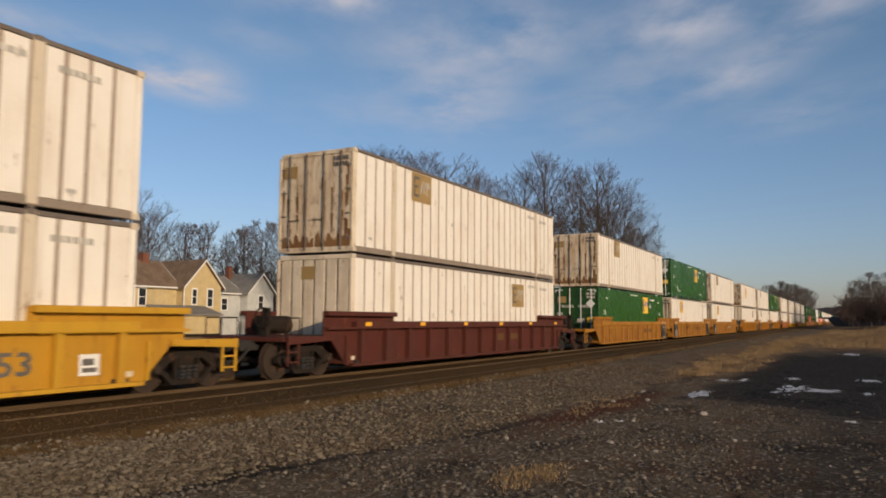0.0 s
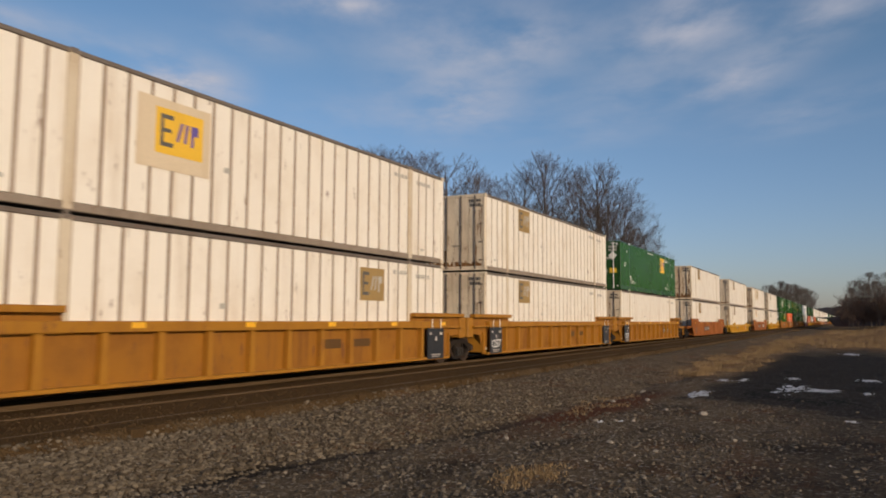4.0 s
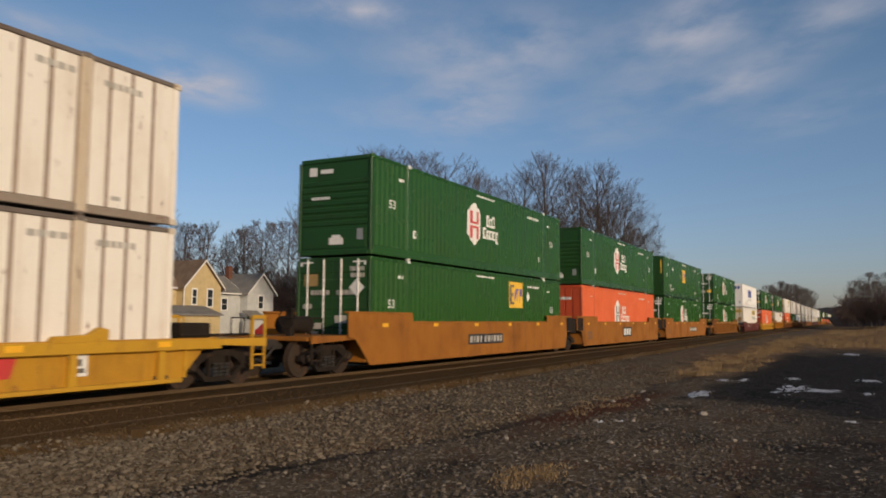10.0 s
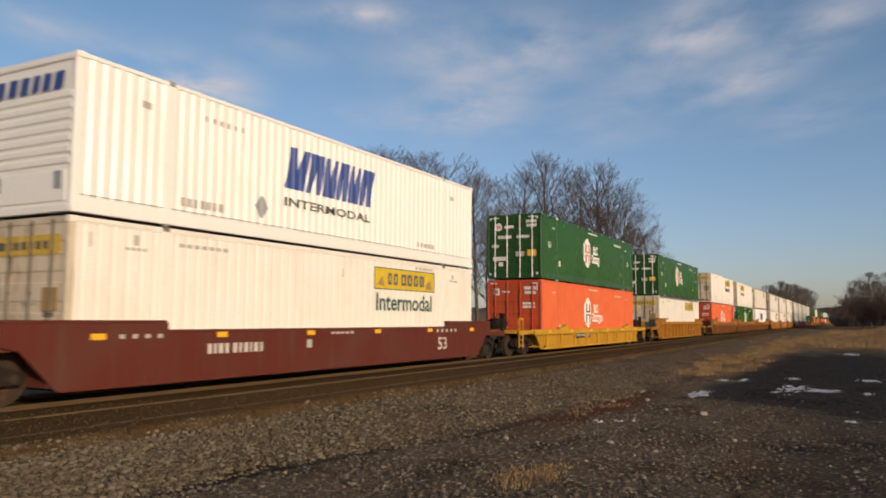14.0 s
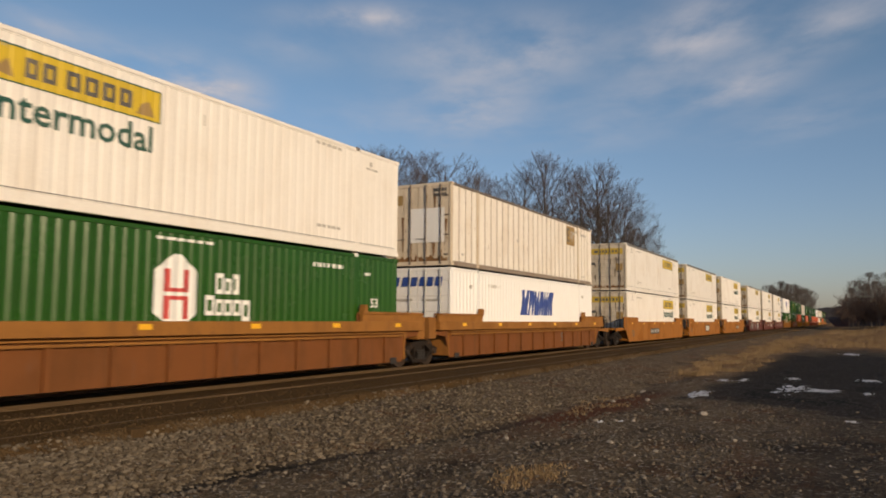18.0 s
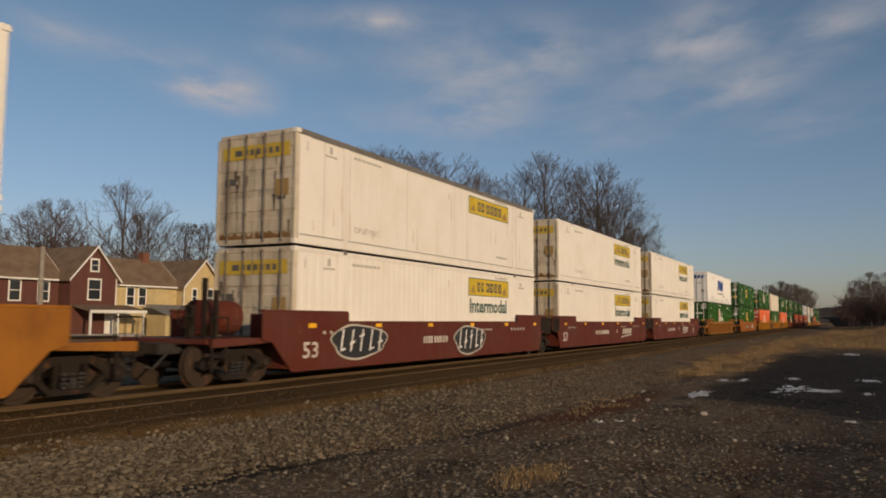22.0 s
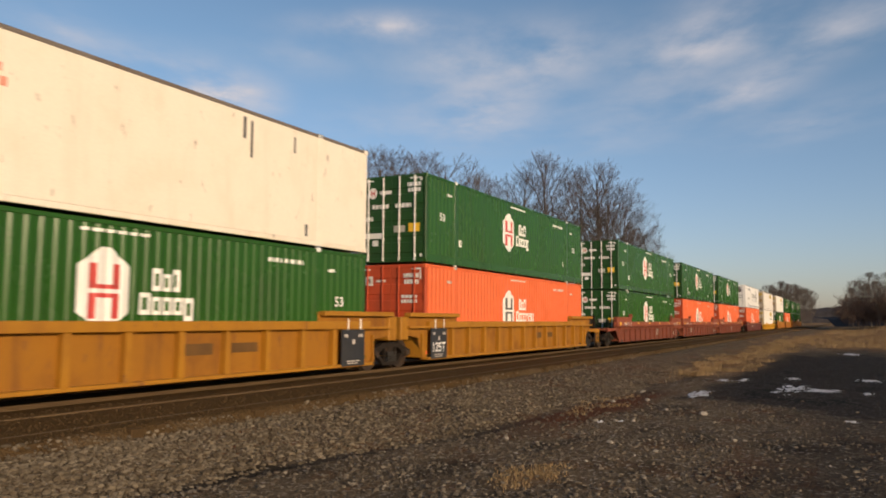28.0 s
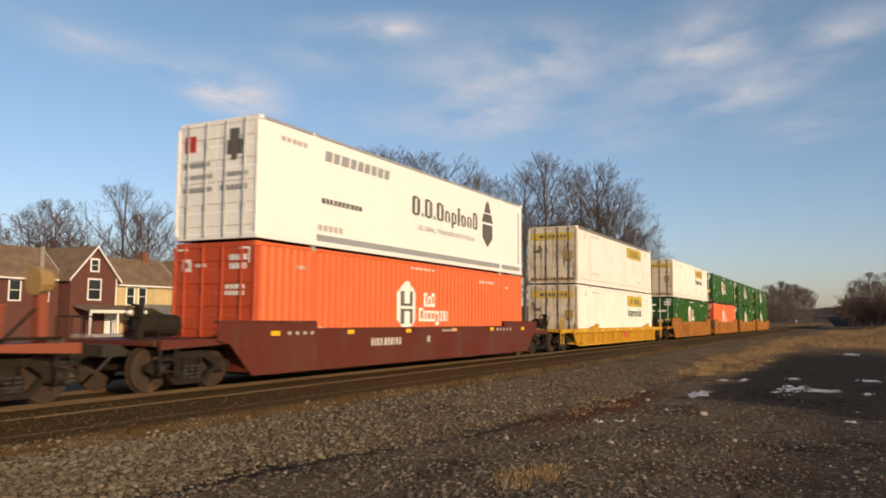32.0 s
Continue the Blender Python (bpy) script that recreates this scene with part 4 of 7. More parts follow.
def green_box(nose, mark, seed, shift=0.0, diamond=True):
    rng = random.Random(seed)
    ends = {"doors": "dark end doors", "slats": "slatted nose end", "ribs": "ribbed nose end"}
    marks = {"hub": "white hexagon mark", "hub_long": "white hexagon mark", "plaque": "yellow plaque", "plaque_mid": "yellow plaque"}
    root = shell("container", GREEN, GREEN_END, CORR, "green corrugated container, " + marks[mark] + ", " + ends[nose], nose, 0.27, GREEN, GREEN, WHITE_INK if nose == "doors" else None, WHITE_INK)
    side_marks(root, CORR, WHITE_INK)
    if mark.startswith("hub"):
        hub_mark(root, 6.85 + shift, 1.62, 1.0, RED_INK, CORR, mark == "hub_long")
        if mark == "hub_long":
            for x in (2.4, 12.1):
                part("lift_word", text_mesh("TOP LIFT ONLY", (x, 0.38, x + 1.2, 0.56), WHITE_INK, -1.301), WHITE_INK, root)
    else:
        x, z = (10.05 + shift, 1.58) if mark == "plaque" else (6.95 + shift, 1.22)
        decal("plaque", [rect(x, z, x + 1.5, z + 1.04)], YELLOW_INK, root, CORR, label="yellow plaque")
        inner = [(u, d - 0.003) for u, d in CORR]
        decal("plaque_mark", [rect(x + 0.14, z + 0.14, x + 0.25, z + 0.92), rect(x + 0.25, z + 0.14, x + 0.52, z + 0.24), rect(x + 0.25, z + 0.48, x + 0.46, z + 0.58), rect(x + 0.25, z + 0.82, x + 0.52, z + 0.92)], INK, root, inner)
        decal("plaque_shape", [[(x + 0.56, z + 0.26), (x + 0.67, z + 0.26), (x + 0.83, z + 0.78), (x + 0.72, z + 0.78)], [(x + 0.80, z + 0.26), (x + 0.92, z + 0.26), (x + 1.0, z + 0.78), (x + 0.88, z + 0.78)],
                               rect(x + 1.08, z + 0.2, x + 1.19, z + 0.78), rect(x + 1.19, z + 0.48, x + 1.38, z + 0.78)], PURPLE_INK, root, inner)
        k = x + 2.05 if mark == "plaque" else 3.45
        if diamond:
            decal("hazard_diamond", [[(k - 0.2, 2.06), (k, 1.84), (k + 0.2, 2.06), (k, 2.28)]], WHITE_INK, root, CORR)
        for x in (2.4, 12.3):
            part("lift_word", text_mesh("TOP LIFT ONLY", (x, 0.42, x + 1.2, 0.6), WHITE_INK, -1.301), WHITE_INK, root)
    if nose == "doors":
        door_marks(root, rng, WHITE_INK if mark.startswith("hub") else PALE_INK, RED_INK if mark.startswith("hub") else None)
        if not mark.startswith("hub"):
            end_mark("end_plaque", root, FADED_INK, (0.52, 2.05, 1.02, 2.4))
            s = Shape().add([(-0.009, -0.85 + 0.26 * a, 2.0 + 0.26 * b) for a, b in ((1, 0), (0, -1), (-1, 0), (0, 1))], [(0, 1, 2, 3)])
            part("hazard_placard", s, WHITE_INK, root)
    elif nose == "slats":
        end_mark("nose_stencil", root, WHITE_INK, *end_bars(rng, 0.15, 1.62, 0.8, 1.74, 1), (0.05, 2.42, 0.5, 2.54), (-0.35, 0.3, 0.15, 0.5), (-0.25, 0.5, 0.05, 0.58))
        end_mark("roundel", root, WHITE_INK, (0.62, 2.36, 0.9, 2.62))
    else:
        end_mark("end_plaque", root, FADED_INK, (-0.25, 2.2, 0.3, 2.52))
        end_mark("hazard_placard", root, WHITE_INK, (0.5, 1.7, 0.85, 2.0), (-0.2, 0.6, 0.3, 0.85))
        end_mark("yellow_edge", root, YELLOW_INK, (-1.16, 1.6, -1.08, 2.6))
    return root


def orange_box(nose, patch, seed):
    rng = random.Random(seed)
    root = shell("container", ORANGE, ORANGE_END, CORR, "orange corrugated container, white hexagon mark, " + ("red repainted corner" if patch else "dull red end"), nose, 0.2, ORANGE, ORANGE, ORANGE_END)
    side_marks(root, CORR, WORN_INK, False)
    hub_mark(root, 6.85, 1.5, 1.0, INK, CORR, True)
    if patch:
        decal("red_patch", [rect(14.12, 0.22, CL - 0.16, CH - 0.1)], RED, root, CORR, label="red repainted corner")
    if nose == "doors":
        end_mark("door_stencil", root, WHITE_INK, *end_bars(rng, -1.05, 2.2, -0.5, 2.6, 2), *end_bars(rng, -1.0, 1.6, -0.4, 1.9, 2), (0.68, 2.2, 0.98, 2.5), *end_bars(rng, 0.2, 2.28, 0.55, 2.4, 1))
        end_mark("roundel_block", root, ORANGE_END, (0.76, 2.28, 0.9, 2.42))
        end_mark("door_tip", root, WHITE_INK, (-1.14, CH - 0.18, -0.8, CH - 0.13), (-1.14, CH - 0.5, -1.09, CH - 0.18), (0.8, CH - 0.18, 1.14, CH - 0.13))
    else:
        end_mark("nose_stencil", root, WHITE_INK, (0.05, 1.95, 0.35, 2.4), *end_bars(rng, -0.75, 2.1, 0.0, 2.3, 1))
    return root


def yellow_band_box(nose, lettered, shift, seed):
    """Smooth white box with a yellow plaque near its rear, and a yellow band across its doors."""
    rng = random.Random(seed)
    prof = FAINT if lettered else PLAIN
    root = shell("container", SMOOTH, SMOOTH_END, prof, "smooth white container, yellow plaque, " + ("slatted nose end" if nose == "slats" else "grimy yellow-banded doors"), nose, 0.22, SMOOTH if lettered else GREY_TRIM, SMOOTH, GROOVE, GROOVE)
    x = 9.75 - shift
    inner = [(u, d - 0.003) for u, d in prof]
    if not lettered:
        part("roof_edge", Shape().box(0.02, CL - 0.02, -1.312, -1.2, CH - 0.13, CH + 0.006), DARK_TRIM, root, "grimy grey edge of the roof")
        decal("panel_joint", [rect(u, 0.24, u + 0.018, CH - 0.1) for u in (1.15, 2.0, 2.32, 5.4, 8.6, 9.6, 13.8, 14.14)] + [rect(0.6, CH - 0.16, 15.6, CH - 0.13)], PALE_INK, root, prof, label="thin grey joint lines of the smooth panels")
        decal("grime_run", [[(u, z), (u + 0.05, z), (u + 0.035, z + h), (u + 0.015, z + h)] for u, z, h in ((rng.uniform(0.4, 15.6), rng.uniform(0.3, 1.6), rng.uniform(0.25, 0.9)) for _ in range(14))], PALE_STAIN, root, inner, label="pale grime runs on the white side")
    decal("plaque", [rect(x, 1.96, x + 3.6, 2.6)], OLIVE_INK, root, prof, label="yellow plaque with dark blocks")
    decal("plaque_edge", [rect(x, 2.57, x + 3.6, 2.6), rect(x, 1.96, x + 3.6, 1.985), rect(x, 1.98, x + 0.03, 2.58), rect(x + 3.57, 1.98, x + 3.6, 2.58)], GREEN_INK, root, inner)
    decal("plaque_lettering", hollow(bars(x + 0.75, 2.11, x + 2.9, 2.45, [0.8, 0.9, 0.01, 1, 1, 1, 1], 0.34), 0.34), INK, root, inner)
    decal("plaque_scroll", [[(x + 0.15, 2.1), (x + 0.55, 2.05), (x + 0.45, 2.35)], [(x + 3.0, 2.05), (x + 3.45, 2.05), (x + 3.3, 2.35), (x + 3.12, 2.25)]], FADED_INK, root, inner)
    if lettered:
        part("lettering", text_mesh("Intermodal", (x + 0.12, 1.34, x + 3.42, 1.86), GREEN_INK, -1.303), GREEN_INK, root, "dark green word Intermodal")
    part("lift_word", text_mesh("TOP LIFT ONLY", (2.55, 0.5, 3.8, 0.66), PALE_INK, -1.302), PALE_INK, root)
    decal("grey_stencil", bars(2.5, 2.52, 3.9, 2.6, [1, 1, 1, 1, 1, 1, 1], 0.4) + bars(12.1, 2.64, 13.2, 2.72, [1, 1, 1, 1, 1], 0.4) + bars(1.2, 2.36, 1.7, 2.42, [1, 1, 1, 1], 0.3)
          + [rect(1.38, 2.46, 1.5, 2.66), rect(0.42, 2.36, 0.46, 2.62), rect(8.2, 2.2, 8.24, 2.44), rect(14.6, 2.46, 14.72, 2.6)] + bars(14.4, 2.36, 15.0, 2.42, [1, 1, 1, 1], 0.3)
          + bars(12.2, 0.5, 13.2, 0.58, [1, 1, 1, 1, 1], 0.3), PALE_INK, root, prof)
    decal("rail_line", [rect(0.2, 0.235, LIFT[0], 0.25), rect(LIFT[1], 0.235, LIFT[2], 0.25), rect(LIFT[3], 0.235, CL - 0.2, 0.25)], INK, root, inner)
    decal("rivet_line", [rect(0.3 + i * 0.12, CH - 0.125, 0.34 + i * 0.12, CH - 0.105) for i in range(128)], PALE_INK, root, prof)
    if nose == "doors":
        end_mark("door_band", root, BAND, (-1.1, 2.2, -0.02, 2.56), (0.02, 2.2, 1.1, 2.56))
        rust_runs(root, rng, 0.40)
        s = Shape()
        for y in (-0.7, -0.5, -0.3, -0.1, 0.12, 0.3, 0.5, 0.62):
            s.box(-0.008, -0.006, y - 0.06, y + 0.06, 2.3, 2.45)
        tagged(part("band_lettering", s, INK, root), kind="stuff")
        end_mark("door_label", root, FADED_INK, (-1.08, 1.2, -0.66, 1.62))
        end_mark("door_placard", root, INK, (0.62, 1.55, 1.0, 1.72), (-1.0, 1.1, -0.72, 1.18))
        end_mark("door_stencil", root, PALE_INK, *end_bars(rng, -0.5, 1.3, -0.1, 1.42, 1))
    else:
        end_mark("door_band", root, YELLOW_INK, (-1.1, 2.3, 1.1, 2.6))
    return root


def blue_word_box(nose, low, seed):
    """White corrugated box with slanting blue block letters."""
    rng = random.Random(seed)
    root = shell("container", CLEAN, CLEAN, CORR, "white corrugated container with slanted blue block lettering", nose, 0.3, CLEAN, CLEAN, GALV)
    x = 5.75 if nose == "slats" else 6.3
    decal("blue_lettering", notched(bars(x, 1.3, x + 3.75, 2.34, [1.25, 0.95, 0.9, 0.75, 0.8, 0.95], 0.12, 0.22)), BLUE_INK, root, CORR, label="slanted blue block lettering")
    if not low:
        part("lettering", text_mesh("INTERMODAL", (x + 0.0, 0.86, x + 3.75, 1.08), INK, -1.302), INK, root, "thin dark word INTERMODAL")
        decal("hazard_diamond", [[(4.7, 0.72), (4.95, 0.45), (5.2, 0.72), (4.95, 0.99)]] if nose == "slats" else [[(10.4, 0.72), (10.65, 0.45), (10.9, 0.72), (10.65, 0.99)]], GREY_TRIM, root, CORR)
    decal("grey_stencil", bars(2.5, 0.42, 3.7, 0.6, [1, 1, 1, 1, 1, 1, 1], 0.4) + bars(12.2, 0.42, 13.3, 0.56, [1, 1, 1, 1, 1], 0.4) + bars(3.1, 2.3, 4.3, 2.42, [0.4] * 6, 0.6)
          + [rect(1.45, 2.2, 1.7, 2.34), rect(14.5, 2.2, 14.75, 2.34)], PALE_INK, root, CORR)
    decal("rail_line", [rect(0.2, 0.315, LIFT[0], 0.33), rect(LIFT[1], 0.315, LIFT[2], 0.33), rect(LIFT[3], 0.315, CL - 0.2, 0.33)], INK, root, [(u, d - 0.004) for u, d in CORR])
    s = Shape()
    y = 1.08
    for w in (0.40, 0.32, 0.30, 0.26, 0.28, 0.32):
        s.add([(-0.006, y, 2.24), (-0.006, y - w * 0.8, 2.24), (-0.006, y - w * 0.8 - 0.06, 2.56), (-0.006, y - 0.06, 2.56)], [(0, 1, 2, 3)])
        y -= w + 0.04
    tagged(part("end_lettering", s, BLUE_INK, root), kind="stuff")
    if nose == "doors":
        end_mark("door_stencil", root, PALE_INK, *end_bars(rng, -0.8, 1.7, -0.2, 1.82, 1), *end_bars(rng, 0.2, 1.7, 0.9, 1.82, 1), (-1.0, 0.9, -0.7, 1.2), (0.4, 0.8, 0.7, 0.95))
    else:
        end_mark("nose_diamond", root, GREY_TRIM, (0.7, 0.45, 1.0, 0.72))
    return root


def cream_box(seed):
    rng = random.Random(seed)
    root = shell("container", CREAM, WHITE_END_B, PLAIN, "cream-white smooth container with a bleached red mark and grimy doors", "doors", 0.12, GROOVE, CREAM, GALV)
    hexa = [(4.2, 1.9), (4.5, 1.7), (4.8, 1.9), (4.8, 2.3), (4.5, 2.5), (4.2, 2.3)]
    ring = [(4.5 + (a - 4.5) * 0.82, 2.1 + (b - 2.1) * 0.82) for a, b in hexa]
    decal("bleached_mark", [[hexa[i], hexa[(i + 1) % 6], ring[(i + 1) % 6], ring[i]] for i in range(6)] + [rect(4.32, 1.9, 4.42, 2.3), rect(4.58, 1.9, 4.68, 2.3), rect(4.42, 2.06, 4.58, 2.14)]
          + bars(4.98, 2.1, 5.5, 2.24, [1, 1, 1], 0.3) + bars(4.95, 1.86, 5.6, 2.02, [1, 1, 1, 1], 0.3), PINK_INK, root, label="sun-bleached red mark")
    decal("rust_run", [rect(0.55, 0.12, 0.62, 0.36), rect(1.0, 0.12, 1.06, 0.36), rect(1.4, 0.12, 1.48, 0.36), rect(1.8, 0.12, 1.86, 0.36), rect(3.9, 0.12, 3.97, 0.32), rect(4.4, 0.12, 4.46, 0.32)]
          + [rect(11.1, 2.2, 11.2, 2.7), rect(11.35, 1.8, 11.43, 2.65), rect(12.9, 2.2, 12.97, 2.6), rect(13.4, 0.2, 13.5, 0.5)], INK, root)
    end_mark("end_number_mark", root, INK, *end_bars(rng, -1.1, 2.3, -0.6, 2.62, 2))
    return root


def tall_and_short(x0, z0, x1, z1):
    """A row of thick worn strokes, capitals and small ones, with thin ties between."""
    out = []
    for i, p in enumerate(bars(x0, z0, x1, z1, [1.0, 0.22, 1.0, 0.22, 1.0, 0.75, 0.75, 0.35, 0.75, 0.75, 0.75], 0.2)):
        (a, b), (c, d) = p[0], p[2]
        if c - a < 0.2:
            out.append(rect(a, b, c, b + 0.13 if i < 5 else d))
            continue
        top = d if i in (0, 2, 4, 10) else b + (d - b) * 0.68
        low = b - 0.16 if i == 6 else b
        k = (c - a) * 0.36
        out += [[(a, low + 0.05), (a + k, low), (a + k, top), (a, top - 0.05)], [(c - k, b), (c, b + 0.06), (c, top - 0.08), (c - k, top - 0.02)],
                [(a + k, top - 0.1), (c - k, top - 0.06), (c - k, top - 0.02), (a + k, top)]] + ([rect(a + k, b, c - k, b + 0.08)] if i % 2 == 0 else [])
    return out


def crest_box(seed):
    """White insulated box with dark lettering blocks and a dark crest."""
    rng = random.Random(seed)
    root = shell("container", CLEAN, CLEAN, PLAIN, "clean white insulated container with dark lettering and a crest", "doors", 0.12, GREY_TRIM, CLEAN, GALV)
    decal("block_lettering", tall_and_short(7.1, 1.4, 11.85, 2.02), INK, root, label="dark block lettering")
    part("lettering", text_mesh("GLOBAL TRANSPORTATION", (7.45, 0.96, 11.6, 1.12), GREY_TRIM, -1.302), GREY_TRIM, root, "grey words GLOBAL TRANSPORTATION")
    decal("top_lettering", bars(2.55, 2.24, 5.7, 2.52, [1, 0.9, 1.2, 0.9, 0.9, 0.9, 0.9, 0.9, 0.9], 0.25, 0.05), GREY_TRIM, root)
    decal("web_stencil", bars(2.45, 1.12, 4.3, 1.26, [1, 1, 1, 1, 1, 1, 1, 0.3, 1, 1, 1], 0.25), INK, root)
    decal("crest", [[(12.3, 1.7), (12.3, 1.2), (12.75, 0.85), (13.2, 1.2), (13.2, 1.7)], [(12.25, 1.78), (13.25, 1.78), (13.1, 2.1), (12.4, 2.1)], [(12.45, 2.15), (13.05, 2.15), (12.9, 2.5), (12.75, 2.6), (12.6, 2.5)]], INK, root, label="dark heraldic crest shape")
    decal("bottom_band", [rect(LIFT[1], 0.13, CL - 0.2, 0.3)], GREY_TRIM, root, label="grey band along the bottom")
    decal("grey_stencil", bars(0.8, 2.42, 1.8, 2.54, [1, 1, 1, 1, 1], 0.3) + bars(2.1, 0.4, 3.4, 0.56, [1, 1, 1, 1, 1, 1], 0.3), PALE_INK, root)
    part("edge_strip", Shape().box(15.75, 15.85, -1.302, -1.296, 0.4, 2.5), GREY_TRIM, root)
    end_mark("end_stencil", root, GREY_TRIM, *end_bars(rng, 0.2, 1.75, 1.05, 1.9, 1), *end_bars(rng, 0.1, 1.45, 1.0, 1.6, 1), *end_bars(rng, 0.1, 1.12, 1.05, 1.3, 1), *end_bars(rng, -1.0, 1.12, -0.1, 1.3, 1), *end_bars(rng, -1.0, 1.45, -0.2, 1.6, 1))
    end_mark("end_plaque", root, RED, (0.66, 2.15, 1.02, 2.55))
    end_mark("end_crest", root, INK, (-0.8, 2.0, -0.35, 2.35), (-0.72, 2.35, -0.42, 2.62), (-0.66, 1.88, -0.48, 2.0))
    return root

# ---------------------------------------------------------------- well cars
SIDE = 1.47                            # half width over the side plates


def truck(parent, x):
    """A two-axle truck under one end, as a part with wheels and frames of its own."""
    t = part("truck", Shape().box(x - 0.2, x + 0.2, -1.05, 1.05, 0.42, 0.72), CAST, parent, "grimy cast-steel truck", bevel=0.03)
    for dx in (-0.86, 0.86):
        part("axle", Shape().tube((x + dx, -1.0, 0.457), (x + dx, 1.0, 0.457), 0.075, 10), CAST, t)
        for side in (-1, 1):
            w = Shape().tube((x + dx, side * 0.69, 0.457), (x + dx, side * 0.71, 0.457), 0.485, 28)
            w.tube((x + dx, side * 0.71, 0.457), (x + dx, side * 0.825, 0.457), 0.457, 28)
            w.tube((x + dx, side * 0.825, 0.457), (x + dx, side * 0.835, 0.457), 0.37, 24, 0.35)
            w.tube((x + dx, side * 0.80, 0.457), (x + dx, side * 0.93, 0.457), 0.14, 14)
            part("wheel", w, WHEEL, t, bevel=0.0)
    for side in (-1, 1):
        y = sorted((side * 0.94, side * 1.08))
        frame_shape = Shape().prism_y([(x - 1.12, 0.42), (x - 1.0, 0.36), (x - 0.72, 0.36), (x - 0.6, 0.52), (x - 0.36, 0.66), (x + 0.36, 0.66), (x + 0.6, 0.52), (x + 0.72, 0.36), (x + 1.0, 0.36),
                                       (x + 1.12, 0.42), (x + 1.12, 0.56), (x + 0.7, 0.68), (x + 0.42, 0.80), (x - 0.42, 0.80), (x - 0.7, 0.68), (x - 1.12, 0.56)], y[0], y[1])
        frame_shape.prism_y([(x - 0.72, 0.40), (x - 0.42, 0.13), (x + 0.42, 0.13), (x + 0.72, 0.40), (x + 0.62, 0.45), (x + 0.38, 0.23), (x - 0.38, 0.23), (x - 0.62, 0.45)], y[0] + 0.01, y[1] - 0.01)
        for dx in (-0.33, 0.27):
            frame_shape.box(x + dx, x + dx + 0.06, y[0] + 0.02, y[1] - 0.02, 0.2, 0.7)
        part("side_frame", frame_shape, CAST, t)
        for dx in (-0.86, 0.86) if side < 0 else ():
            cap = Shape().tube((x + dx, side * 1.06, 0.47), (x + dx, side * 1.16, 0.47), 0.105, 10, 0.08)
            part("bearing_cap", cap, WHEEL, t)
        if side > 0:
            continue
        s = Shape()
        for k in (-0.17, 0.0, 0.17):
            for z in range(4):
                s.tube((x + k, side * 1.09, 0.24 + z * 0.075), (x + k, side * 1.09, 0.29 + z * 0.075), 0.062, 8)
        tagged(part("spring", s, DARK, t), kind="stuff")
    return t


WHEEL = paint("rusty_wheel_steel", (0.044, 0.029, 0.020), (0.016, 0.012, 0.010), 0.5, 0.65, spec=0.25, rust=0.2)


SMUDGE = paint("brown_painted_over_patch", (0.10, 0.052, 0.018), (0.2, 0.10, 0.03), 0.7, 0.6, spec=0.2)
# recessed plates take the rustier copy with shade in its colour
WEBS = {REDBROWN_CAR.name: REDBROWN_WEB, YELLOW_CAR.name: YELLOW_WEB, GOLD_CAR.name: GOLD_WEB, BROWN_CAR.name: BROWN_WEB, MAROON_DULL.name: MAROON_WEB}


SILLS = {"low": (1.05, 1.08), "shallow": (1.25, 1.43)}
for kind in ("rib", "flush", "step", "smooth"):
    SILLS[kind] = (1.42, 1.68)     # height of the sill along the well, and over the ends


def side_outline(style, front_long, rear_long):
    """Outline of a side plate in x and z, counter-clockwise seen from the near side."""
    top, up = SILLS[style]
    low = style == "low"
    a, b = -1.25, CL + 1.25
    fs, rs = (0.9 if front_long else 0.48), (0.9 if rear_long else 0.48)
    pts = [(-0.2, 0.23), (CL + 0.2, 0.23), (CL + rs, 0.92), (b, 1.0), (b, up)]
    if not low:
        pts += [(14.1, up), (14.0, up - 0.03), (13.98, top), (2.17, top), (2.15, up - 0.03), (2.05, up)]
    pts += [(a, up), (a, 1.0), (-fs, 0.92)]
    return pts


